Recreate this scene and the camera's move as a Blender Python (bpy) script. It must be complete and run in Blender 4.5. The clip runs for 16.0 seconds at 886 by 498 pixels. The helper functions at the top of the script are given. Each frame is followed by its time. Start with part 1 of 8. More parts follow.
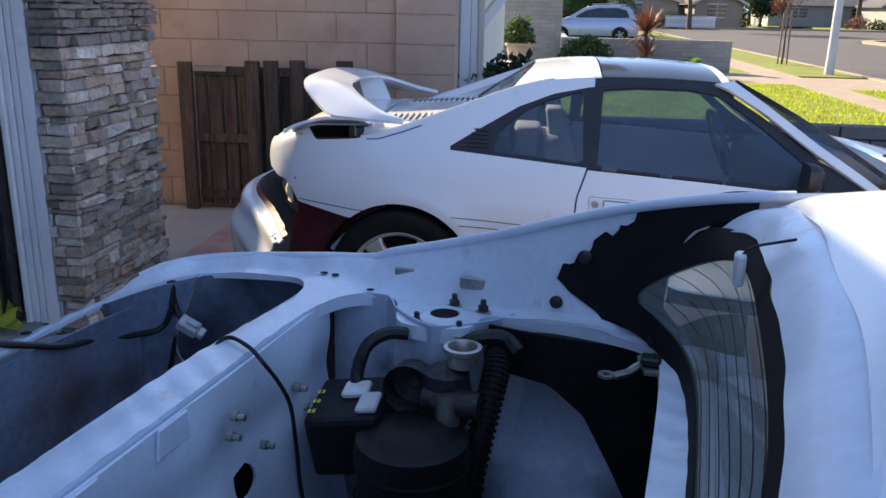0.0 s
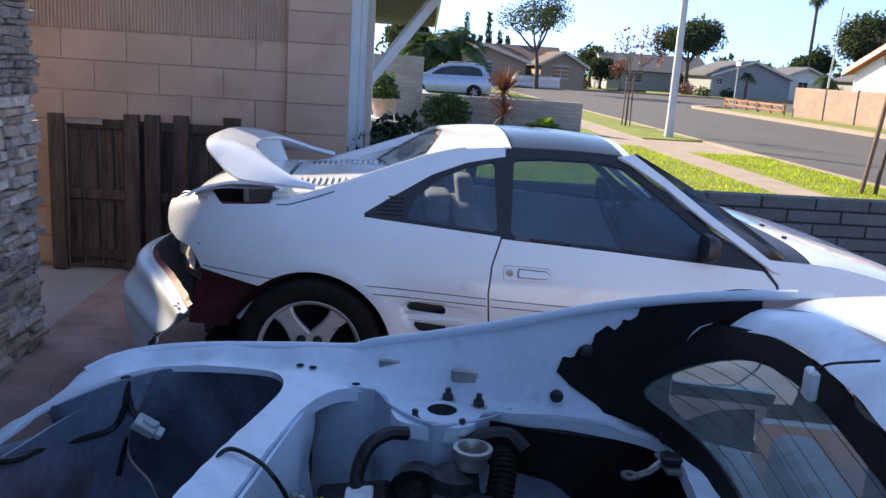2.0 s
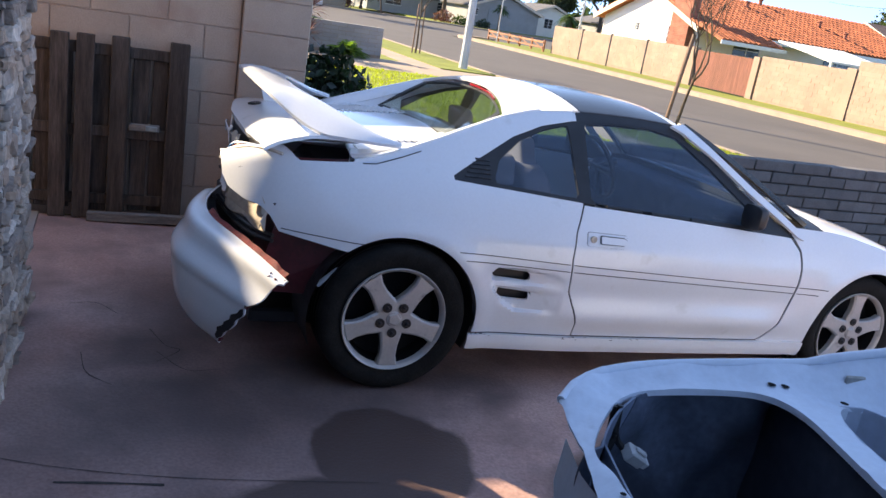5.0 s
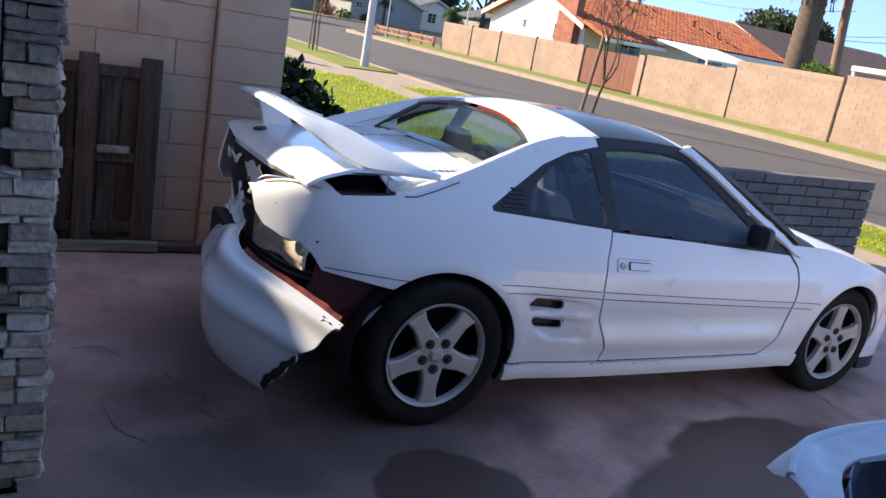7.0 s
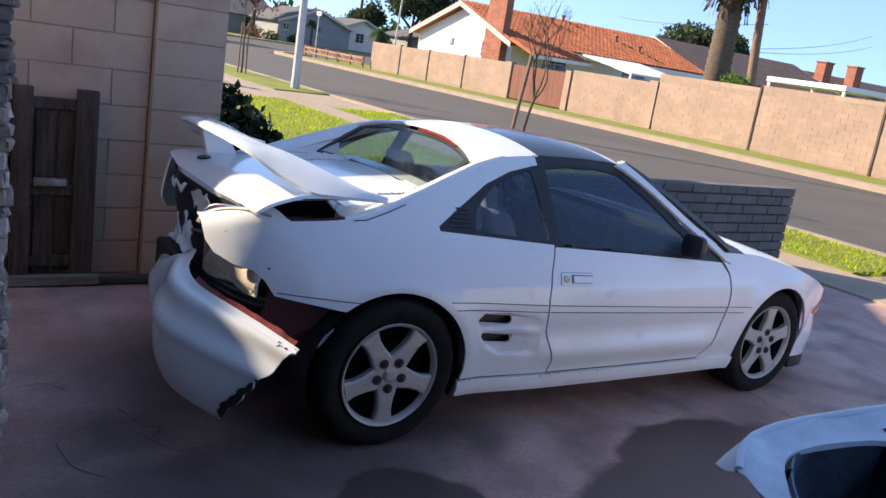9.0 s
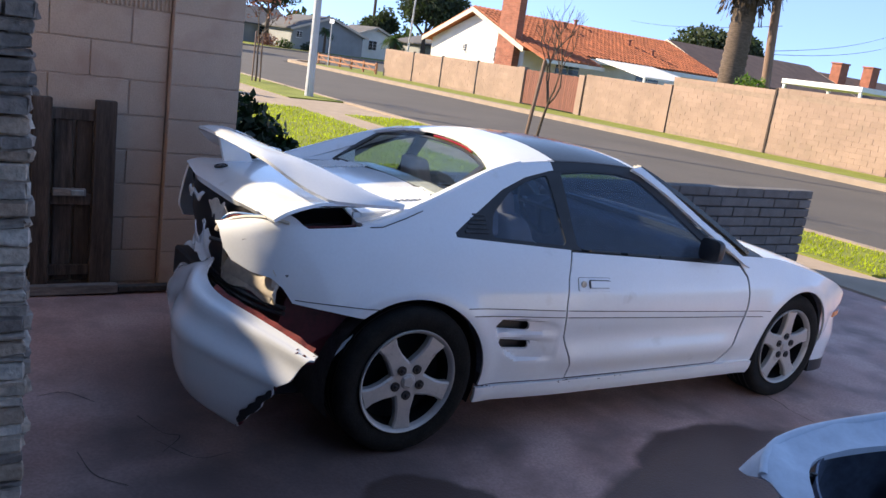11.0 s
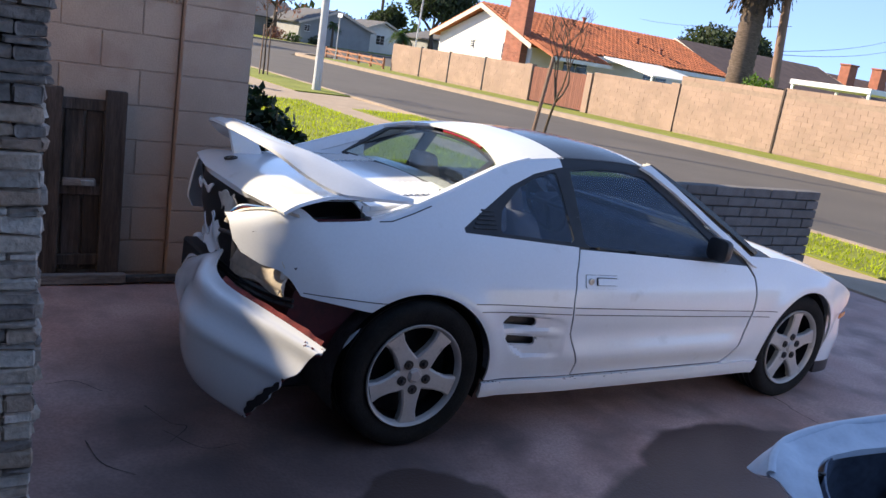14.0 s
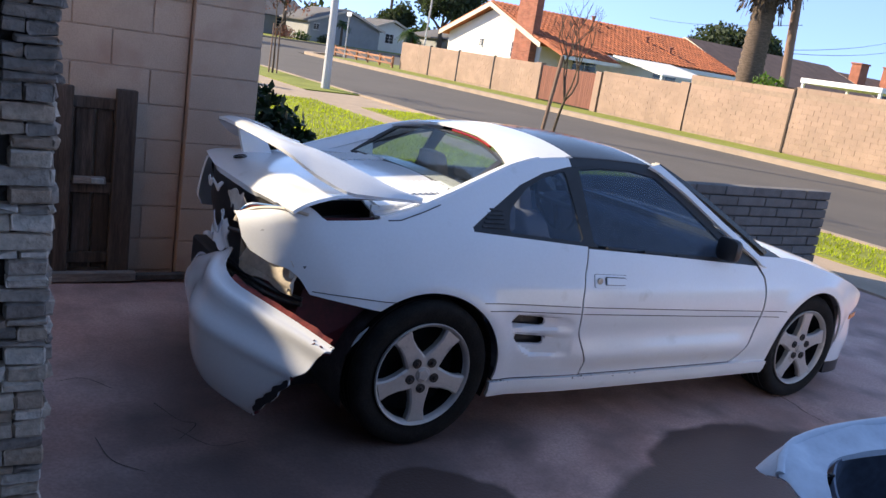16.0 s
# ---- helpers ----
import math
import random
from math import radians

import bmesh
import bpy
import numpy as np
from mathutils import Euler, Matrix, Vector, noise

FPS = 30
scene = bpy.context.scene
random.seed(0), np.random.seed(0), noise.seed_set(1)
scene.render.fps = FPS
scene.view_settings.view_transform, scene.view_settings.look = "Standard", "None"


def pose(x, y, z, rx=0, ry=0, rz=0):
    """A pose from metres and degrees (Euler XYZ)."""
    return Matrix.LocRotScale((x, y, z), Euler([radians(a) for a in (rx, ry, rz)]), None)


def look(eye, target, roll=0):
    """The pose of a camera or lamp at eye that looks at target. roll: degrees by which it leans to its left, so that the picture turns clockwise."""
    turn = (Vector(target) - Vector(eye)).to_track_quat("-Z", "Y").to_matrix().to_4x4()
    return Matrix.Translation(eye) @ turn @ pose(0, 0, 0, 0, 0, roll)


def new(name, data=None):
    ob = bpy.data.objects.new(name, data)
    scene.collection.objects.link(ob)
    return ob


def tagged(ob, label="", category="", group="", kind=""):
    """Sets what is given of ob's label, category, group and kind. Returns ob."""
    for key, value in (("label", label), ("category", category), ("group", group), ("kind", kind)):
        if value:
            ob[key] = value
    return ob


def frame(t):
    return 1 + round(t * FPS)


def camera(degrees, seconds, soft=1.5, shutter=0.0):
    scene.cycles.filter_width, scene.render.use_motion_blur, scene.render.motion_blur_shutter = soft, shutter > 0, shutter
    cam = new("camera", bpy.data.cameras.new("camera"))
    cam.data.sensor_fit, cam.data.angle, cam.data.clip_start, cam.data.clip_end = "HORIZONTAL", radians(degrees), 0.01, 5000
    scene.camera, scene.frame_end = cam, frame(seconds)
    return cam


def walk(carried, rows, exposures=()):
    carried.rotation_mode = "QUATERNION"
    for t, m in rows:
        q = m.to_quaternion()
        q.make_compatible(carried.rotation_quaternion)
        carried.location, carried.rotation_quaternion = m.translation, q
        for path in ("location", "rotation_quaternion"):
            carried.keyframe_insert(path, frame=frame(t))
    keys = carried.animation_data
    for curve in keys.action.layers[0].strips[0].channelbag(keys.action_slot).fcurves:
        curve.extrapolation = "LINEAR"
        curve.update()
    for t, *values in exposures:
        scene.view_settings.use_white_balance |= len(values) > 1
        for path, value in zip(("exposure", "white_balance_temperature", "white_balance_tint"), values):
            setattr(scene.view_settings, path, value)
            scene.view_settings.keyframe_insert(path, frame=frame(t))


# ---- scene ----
cam = camera(56.3, 16.0)
METRES, START, TURN = 2.842, (0.538, -3.251, 1.42), 6.0
ROWS = [
    (0.0, 0.0, 0.0, 0.0, 0.32, -16.44, -1.09),
    (0.5, -0.0325, 0.037, 0.0117, -5.83, -15.85, -2.05),
    (1.0, -0.0633, 0.0457, 0.0195, -8.04, -14.87, -2.95),
    (1.5, -0.0753, 0.0454, 0.0226, -8.04, -13.33, -3.28),
    (2.0, -0.0884, 0.0255, 0.0194, -9.55, -12.63, -3.59),
    (2.5, -0.1506, -0.0114, 0.0197, -9.31, -14.2, -4.86),
    (3.0, -0.2548, -0.0066, 0.0275, -7.39, -14.99, -6.97),
    (3.5, -0.3471, 0.043, 0.0241, -6.25, -14.81, -6.21),
    (4.0, -0.3982, 0.109, 0.0253, -9.03, -15.27, -6.89),
    (4.5, -0.4648, 0.1638, 0.0208, -19.02, -16.12, -7.93),
    (7.0, -0.698, 0.3601, 0.0314, -34.57, -15.5, -9.73),
    (7.5, -0.7052, 0.3319, 0.0359, -34.65, -14.58, -8.35),
    (8.0, -0.709, 0.3249, 0.0392, -36.07, -13.89, -7.46),
    (8.5, -0.7199, 0.3422, 0.0383, -38.61, -13.57, -7.56),
    (9.0, -0.7275, 0.3517, 0.0388, -39.48, -13.5, -8.62),
    (9.5, -0.7295, 0.3566, 0.0385, -38.84, -13.34, -8.72),
    (12.0, -0.7309, 0.3524, 0.039, -38.7, -13.15, -7.71),
    (12.5, -0.7326, 0.3528, 0.0385, -38.64, -13.06, -7.83),
    (13.0, -0.7352, 0.3537, 0.0375, -38.36, -13.27, -8.28),
    (13.5, -0.7372, 0.3545, 0.0376, -38.19, -13.45, -8.66),
    (14.0, -0.7359, 0.3557, 0.0375, -38.12, -13.58, -8.71),
    (14.5, -0.7342, 0.3572, 0.0371, -37.9, -13.74, -8.62),
    (15.0, -0.7343, 0.3572, 0.037, -37.59, -13.92, -8.59),
    (15.5, -0.7353, 0.3558, 0.0375, -37.56, -13.91, -8.61),
    (16.0, -0.7365, 0.3554, 0.0379, -37.51, -13.76, -8.73),
]
walk(cam, [(t, pose(*START, 0, 0, TURN) @ pose(METRES * x, METRES * y, METRES * z, 90 + pitch, roll, yaw)) for t, x, y, z, yaw, pitch, roll in ROWS], exposures=[(0.0, 1.62, 7600, 10), (0.5, 1.82, 7600, 10), (1.0, 1.62, 7300, 10), (1.6, 1.49, 7000, 10), (2.3, 1.47, 7000, 10), (3.0, 1.67, 7500, 10), (3.6, 2.04, 7800, 10), (4.2, 2.14, 8200, 10), (4.7, 1.94, 7900, 10), (6.8, 1.42, 7100, 10), (8.5, 1.32, 7150, 10), (16.0, 1.3, 7150, 10)])

# ---- sky, sun ----
world = bpy.data.worlds.new("sky")
scene.world = world
world.use_nodes = True
wn = world.node_tree
sky = wn.nodes.new("ShaderNodeTexSky")
sky.sky_type = 'NISHITA'
sky.sun_disc = False
SUN_AZ, SUN_EL = radians(-41.5), radians(27.5)
sky.sun_elevation, sky.sun_rotation = SUN_EL, SUN_AZ
sky.altitude = 1500
sky.air_density, sky.dust_density, sky.ozone_density = 0.55, 0.45, 1.3
dome, lift = wn.nodes.new("ShaderNodeTexCoord"), wn.nodes.new("ShaderNodeVectorMath")
lift.operation = 'ADD'
lift.inputs[1].default_value = (0, 0, 0.25)
wn.links.new(dome.outputs["Generated"], lift.inputs[0])
wn.links.new(lift.outputs[0], sky.inputs[0])
wn.links.new(sky.outputs[0], wn.nodes["Background"].inputs[0])
wn.nodes["Background"].inputs[1].default_value = 0.275
sun = new("sun", bpy.data.lights.new("sun", "SUN"))
sun.data.energy, sun.data.angle, sun.data.color = 4.3, radians(0.6), (1.0, 0.87, 0.69)
to_sun = Vector((math.sin(SUN_AZ) * math.cos(SUN_EL), math.cos(SUN_AZ) * math.cos(SUN_EL), math.sin(SUN_EL)))
sun.matrix_world = look(to_sun * 60, (0, 0, 0))

# ---- materials ----
def material(name, base, rough=0.6, metal=0.0, vary=0.2, scale=6.0, fine=60.0, bump=0.0, tint=None, coat=0.0, per_object=0.0, per_island=0.0, spec=0.5, stretch=None, dirt=None, palette=None, leaf=0.0):
    """A procedural surface: two scales of variation, fine relief, optional second tint, dirt blotches and piece-to-piece change."""
    m = bpy.data.materials.new(name)
    m.use_nodes = True
    nt = m.node_tree
    b = nt.nodes["Principled BSDF"]
    N, L = nt.nodes.new, nt.links.new
    geo = N("ShaderNodeNewGeometry")
    mp = N("ShaderNodeMapping")
    L(geo.outputs["Position"], mp.inputs["Vector"])
    if stretch:
        mp.inputs["Scale"].default_value = stretch
    def tex(s, detail):
        t = N("ShaderNodeTexNoise")
        t.inputs["Scale"].default_value, t.inputs["Detail"].default_value = s, detail
        L(mp.outputs[0], t.inputs["Vector"])
        return t
    n1, n2 = tex(scale, 5), tex(fine, 3)
    def ramp(fac, a, c, lo=0.3, hi=0.7):
        r = N("ShaderNodeValToRGB")
        r.color_ramp.elements[0].color, r.color_ramp.elements[1].color = (*a, 1), (*c, 1)
        r.color_ramp.elements[0].position, r.color_ramp.elements[1].position = lo, hi
        L(fac, r.inputs[0])
        return r.outputs[0]
    other = tint if tint else tuple(min(1, c * (1 + vary)) for c in base)
    col = ramp(n1.outputs[0], tuple(c * (1 - vary) for c in base), other)
    fine_col = ramp(n2.outputs[0], (1 - vary * 0.8,) * 3, (1 + vary * 0.5,) * 3)
    def mix(a, c, fac, how="MULTIPLY"):
        x = N("ShaderNodeMix")
        x.data_type, x.blend_type = 'RGBA', how
        if isinstance(fac, float):
            x.inputs[0].default_value = fac
        else:
            L(fac, x.inputs[0])
        L(a, x.inputs[6])
        if isinstance(c, tuple):
            x.inputs[7].default_value = (*c, 1)
        else:
            L(c, x.inputs[7])
        return x.outputs[2]
    col = mix(col, fine_col, 1.0)
    if per_object or per_island:
        if per_object:
            rnd, amount = N("ShaderNodeObjectInfo").outputs["Random"], per_object
        else:
            rnd, amount = geo.outputs["Random Per Island"], per_island
        col = mix(col, ramp(rnd, (1 - amount,) * 3, (1 + amount,) * 3, 0.0, 1.0), 1.0)
    if palette:
        pr = N("ShaderNodeValToRGB")
        pr.color_ramp.interpolation = 'CONSTANT'
        while len(pr.color_ramp.elements) < len(palette):
            pr.color_ramp.elements.new(0.5)
        for e, (pos, c) in zip(pr.color_ramp.elements, palette):
            e.position, e.color = pos, (*c, 1)
        L(N("ShaderNodeObjectInfo").outputs["Random"], pr.inputs[0])
        col = mix(col, pr.outputs[0], 1.0)
    if dirt:
        colour, dscale, lo, hi = dirt
        d = tex(dscale, 6)
        col = mix(col, colour, ramp(d.outputs[0], (0, 0, 0), (1, 1, 1), lo, hi), "MIX")
    L(col, b.inputs["Base Color"])
    b.inputs["Metallic"].default_value = metal
    b.inputs["Specular IOR Level"].default_value = spec
    rr = N("ShaderNodeMapRange")
    rr.inputs[3].default_value, rr.inputs[4].default_value = max(0.02, rough - 0.08), min(1, rough + 0.08)
    L(n1.outputs[0], rr.inputs[0])
    L(rr.outputs[0], b.inputs["Roughness"])
    b.inputs["Coat Weight"].default_value = coat
    b.inputs["Coat Roughness"].default_value = 0.06
    if bump:
        bp = N("ShaderNodeBump")
        bp.inputs["Strength"].default_value, bp.inputs["Distance"].default_value = min(1, bump), 0.01
        L(n2.outputs[0], bp.inputs["Height"])
        L(bp.outputs[0], b.inputs["Normal"])
    if leaf:
        tl, ms = N("ShaderNodeBsdfTranslucent"), N("ShaderNodeMixShader")
        L(mix(col, (1.25, 1.35, 0.55), 1.0), tl.inputs[0])
        ms.inputs[0].default_value = leaf
        L(b.outputs[0], ms.inputs[1])
        L(tl.outputs[0], ms.inputs[2])
        L(ms.outputs[0], nt.nodes["Material Output"].inputs[0])
    return m


def glass_material(name, tint, dark, gloss=0.03, dust_sheen=0.05, film=(0.50, 0.57, 0.55)):
    """A pane: clear with a tint, with mirror gloss that grows at grazing angles."""
    m = bpy.data.materials.new(name)
    m.use_nodes = True
    nt = m.node_tree
    N, L = nt.nodes.new, nt.links.new
    nt.nodes.remove(nt.nodes["Principled BSDF"])
    tr, gl, mx, fr = N("ShaderNodeBsdfTransparent"), N("ShaderNodeBsdfGlossy"), N("ShaderNodeMixShader"), N("ShaderNodeLayerWeight")
    no, rp = N("ShaderNodeTexNoise"), N("ShaderNodeValToRGB")
    no.inputs["Scale"].default_value = 5.0
    rp.color_ramp.elements[0].color = (*[c * dark * 0.92 for c in tint], 1)
    rp.color_ramp.elements[1].color = (*[c * dark * 1.05 for c in tint], 1)
    L(no.outputs[0], rp.inputs[0])
    L(rp.outputs[0], tr.inputs[0])
    gl.inputs[1].default_value = gloss
    fr.inputs[0].default_value = 0.5
    power, scale_up = N("ShaderNodeMath"), N("ShaderNodeMath")
    power.operation, scale_up.operation = 'POWER', 'MULTIPLY_ADD'
    power.inputs[1].default_value = 4.0
    scale_up.inputs[1].default_value, scale_up.inputs[2].default_value = 0.55, 0.022
    L(fr.outputs["Facing"], power.inputs[0])
    L(power.outputs[0], scale_up.inputs[0])
    L(scale_up.outputs[0], mx.inputs[0])
    L(tr.outputs[0], mx.inputs[1])
    L(gl.outputs[0], mx.inputs[2])
    df, md = N("ShaderNodeBsdfDiffuse"), N("ShaderNodeMixShader")
    df.inputs[0].default_value = (*film, 1)
    md.inputs[0].default_value = dust_sheen
    L(mx.outputs[0], md.inputs[1])
    L(df.outputs[0], md.inputs[2])
    L(md.outputs[0], nt.nodes["Material Output"].inputs[0])
    return m


WHITE = material("white_car_paint", (0.79, 0.81, 0.84), 0.20, vary=0.025, scale=2.5, fine=90, coat=0.5, dirt=((0.55, 0.54, 0.52), 9.0, 0.66, 0.9))
WORN_WHITE = material("worn_primer_white", (0.66, 0.75, 0.86), 0.34, vary=0.06, scale=4, fine=70, bump=0.06, coat=0.15, dirt=((0.30, 0.31, 0.34), 13.0, 0.64, 0.86))
BLACK_PLASTIC = material("black_plastic", (0.019, 0.019, 0.022), 0.42, vary=0.3, scale=12, fine=200, bump=0.05)
MATT_BLACK = material("matt_black_sealer_and_hollows", (0.0085, 0.009, 0.011), 0.75, vary=0.3, scale=9, fine=120, bump=0.08, spec=0.18)
# black of the bay's parts, and of sheets and blocks that stand for shade
BAY_BLACK = material("bay_black", (0.010, 0.010, 0.011), 0.6, vary=0.5, scale=16, fine=90, bump=0.2, spec=0.25)
SIDE_SLAB = material("grey_side_concrete", (0.40, 0.375, 0.35), 0.9, vary=0.12, scale=2.2, fine=70, bump=0.25, dirt=((0.27, 0.25, 0.235), 3.0, 0.6, 0.85))
BLACK_GLOSS = material("black_gloss_paint", (0.018, 0.018, 0.022), 0.16, vary=0.2, scale=8, coat=0.3)
ROOF_GLASS = material("smoked_roof_glass", (0.022, 0.026, 0.034), 0.14, vary=0.25, scale=6, spec=0.12)
RUBBER = material("tyre_rubber", (0.011, 0.011, 0.011), 0.8, vary=0.4, scale=14, fine=120, bump=0.2, tint=(0.018, 0.017, 0.016), spec=0.2)
ALLOY = material("silver_alloy", (0.46, 0.445, 0.43), 0.40, metal=0.25, vary=0.08, scale=9, fine=90, dirt=((0.16, 0.15, 0.15), 22.0, 0.62, 0.85))
STEEL = material("zinc_steel", (0.42, 0.41, 0.38), 0.42, metal=0.8, vary=0.2, scale=40)
DARK_STEEL = material("dark_greasy_steel", (0.045, 0.045, 0.048), 0.5, metal=0.3, vary=0.5, scale=18, fine=90, bump=0.2)
MAROON = material("maroon_primer", (0.09, 0.010, 0.014), 0.45, vary=0.3, scale=8, fine=60)
ORANGE_RED = material("torn_red_plastic", (0.20, 0.022, 0.016), 0.6, vary=0.35, scale=25, fine=90, bump=0.2)
RED_LENS = material("red_lens", (0.25, 0.008, 0.012), 0.15, vary=0.15, scale=30)
AMBER = material("amber_lens", (0.62, 0.16, 0.02), 0.2, vary=0.15, scale=30)
LAMP_HOUSING = material("pale_lamp_housing", (0.62, 0.54, 0.45), 0.5, vary=0.15, scale=16)
INTERIOR = material("grey_interior_cloth", (0.075, 0.078, 0.10), 0.9, vary=0.25, scale=20, fine=300, bump=0.1)
SEAT = material("mauve_grey_seat_cloth", (0.32, 0.28, 0.30), 0.9, vary=0.15, scale=14, fine=300, bump=0.1)
# light dust plus a bluish film that paints in the sky's reflection
CAR_GLASS = glass_material("tinted_car_glass", (0.80, 0.91, 1.0), 0.80, dust_sheen=0.06, film=(0.40, 0.52, 0.68))
REAR_GLASS = glass_material("rear_window_glass", (0.97, 1.0, 0.97), 0.97, dust_sheen=0.006)
DUSTY_GLASS = glass_material("dusty_window_glass", (0.94, 0.98, 0.96), 0.95, dust_sheen=0.19)
HOUSE_GLASS = material("house_window_glass", (0.03, 0.04, 0.05), 0.08, vary=0.4, scale=2)
BLOCK = material("tan_painted_block", (0.475, 0.345, 0.262), 0.85, vary=0.10, scale=3, fine=140, bump=0.35, per_object=0.05, dirt=((0.40, 0.26, 0.195), 4.5, 0.55, 0.8))
MORTAR = material("tan_mortar", (0.47, 0.34, 0.27), 0.95, vary=0.15, scale=9, fine=120, bump=0.4)
STONE = material("ledger_stone", (1.0, 1.0, 1.0), 0.85, vary=0.30, scale=9, fine=50, bump=0.8, palette=[(0.0, (0.60, 0.49, 0.40)), (0.2, (0.43, 0.36, 0.31)), (0.36, (0.52, 0.39, 0.30)), (0.5, (0.30, 0.25, 0.22)), (0.62, (0.72, 0.63, 0.55)), (0.78, (0.49, 0.405, 0.345)), (0.9, (0.42, 0.31, 0.24))])
STONE_GAP = material("dark_stone_joint", (0.07, 0.06, 0.055), 0.95, vary=0.3, scale=15, fine=80, bump=0.5)
TRIM_WHITE = material("white_trim_paint", (0.82, 0.83, 0.85), 0.5, vary=0.05, scale=5, fine=60, bump=0.05, dirt=((0.45, 0.46, 0.48), 8.0, 0.62, 0.9))
OLD_WOOD = material("weathered_wood", (0.075, 0.048, 0.034), 0.88, vary=0.45, scale=5, fine=30, bump=0.5, tint=(0.14, 0.10, 0.08), per_object=0.3, stretch=(9, 9, 0.7))
GREY_WOOD = material("grey_weathered_board", (0.24, 0.21, 0.19), 0.9, vary=0.35, scale=6, fine=40, bump=0.4, per_object=0.2, stretch=(1, 8, 8))
BRICK = material("grey_slump_brick", (0.135, 0.128, 0.125), 0.85, vary=0.18, scale=8, fine=90, bump=0.5, per_object=0.14)
BRICK_JOINT = material("dark_mortar", (0.055, 0.052, 0.05), 0.95, vary=0.3, scale=20, bump=0.4)
FAR_BLOCK = material("pinkish_slump_block", (0.350, 0.243, 0.184), 0.9, vary=0.12, scale=1.2, fine=30, bump=0.3, per_island=0.06, dirt=((0.29, 0.21, 0.155), 1.6, 0.55, 0.8))
FAR_PIERCED = material("pierced_block", (0.27, 0.175, 0.125), 0.95, vary=0.3, scale=14, fine=45, bump=0.6, per_island=0.12)
FAR_JOINT = material("pale_mortar", (0.315, 0.23, 0.172), 0.95, vary=0.15, scale=8)
CONCRETE = material("pale_concrete", (0.35, 0.272, 0.205), 0.9, vary=0.12, scale=2.2, fine=70, bump=0.25, dirt=((0.24, 0.205, 0.17), 3.0, 0.6, 0.85))
GARAGE_CONCRETE = material("grey_speckled_concrete", (0.42, 0.42, 0.41), 0.85, vary=0.3, scale=5, fine=110, bump=0.35, dirt=((0.07, 0.07, 0.075), 5.0, 0.55, 0.8))
RUST_EDGE = material("rust_stained_concrete", (0.33, 0.30, 0.24), 0.9, vary=0.3, scale=8, fine=90, bump=0.3, tint=(0.34, 0.27, 0.19))
ASPHALT = material("asphalt", (0.088, 0.079, 0.073), 0.9, vary=0.10, scale=0.5, fine=45, bump=0.3, dirt=((0.070, 0.063, 0.059), 0.35, 0.5, 0.75))
GRASS_GROUND = material("lawn_turf", (0.235, 0.27, 0.026), 0.95, vary=0.35, scale=1.3, fine=38, bump=0.9, tint=(0.22, 0.25, 0.036))
GRASS_BLADE = material("grass_blades", (0.36, 0.41, 0.032), 0.8, vary=0.25, scale=2, fine=20, per_island=0.35, leaf=0.5)
LEAF_DARK = material("dark_glossy_leaf", (0.018, 0.040, 0.018), 0.4, vary=0.4, scale=9, per_island=0.5, leaf=0.2)
LEAF_GREEN = material("green_leaf", (0.045, 0.085, 0.025), 0.6, vary=0.35, scale=5, per_island=0.5, leaf=0.35)
LEAF_LIGHT = material("light_green_leaf", (0.11, 0.19, 0.035), 0.6, vary=0.3, scale=5, per_island=0.4, leaf=0.4)
LEAF_FAR = material("far_tree_leaf", (0.045, 0.065, 0.035), 0.8, vary=0.35, scale=0.8, per_island=0.45, leaf=0.35)
LEAF_RED = material("red_brown_leaf", (0.16, 0.060, 0.055), 0.6, vary=0.3, scale=5, per_island=0.4, leaf=0.3)
PALM_DRY = material("dry_palm_frond", (0.075, 0.052, 0.036), 0.9, vary=0.4, scale=3, per_island=0.4)
BARK = material("grey_brown_bark", (0.10, 0.072, 0.055), 0.9, vary=0.35, scale=6, fine=35, bump=0.7, stretch=(3, 3, 0.7))
PALM_BARK = material("palm_bark", (0.115, 0.082, 0.062), 0.95, vary=0.4, scale=5, fine=26, bump=0.9, stretch=(1, 1, 5))
POLE_METAL = material("pale_grey_pole", (0.50, 0.51, 0.52), 0.6, vary=0.08, scale=2, fine=30)
POLE_WOOD = material("brown_wood_pole", (0.23, 0.15, 0.115), 0.9, vary=0.2, scale=3, stretch=(5, 5, 0.6))
STUCCO = material("white_stucco", (0.78, 0.74, 0.68), 0.9, vary=0.05, scale=1.5, fine=50, bump=0.25)
STUCCO_TAN = material("tan_stucco", (0.33, 0.25, 0.18), 0.9, vary=0.08, scale=1.5, fine=50, bump=0.25)
STUCCO_GREY = material("pale_grey_siding", (0.30, 0.305, 0.31), 0.85, vary=0.08, scale=1.5, fine=40, bump=0.2)
ROOF_TILE = material("orange_clay_tile", (0.39, 0.118, 0.050), 0.8, vary=0.22, scale=2, fine=20, per_island=0.22, bump=0.2)
ROOF_BROWN = material("brown_shingle", (0.125, 0.082, 0.070), 0.95, vary=0.2, scale=1.5, fine=14, bump=0.6)
ROOF_GREY = material("grey_shingle", (0.115, 0.115, 0.125), 0.95, vary=0.2, scale=1.5, fine=14, bump=0.6)
CHIMNEY = material("red_chimney_brick", (0.33, 0.125, 0.080), 0.9, vary=0.2, scale=3, fine=20, bump=0.3, per_island=0.15)
FENCE_RED = material("red_brown_stain", (0.20, 0.075, 0.050), 0.8, vary=0.2, scale=4, fine=30, per_object=0.15, stretch=(6, 6, 0.6))
RAIL_WOOD = material("orange_rail_wood", (0.34, 0.155, 0.085), 0.8, vary=0.25, scale=5, per_object=0.15)
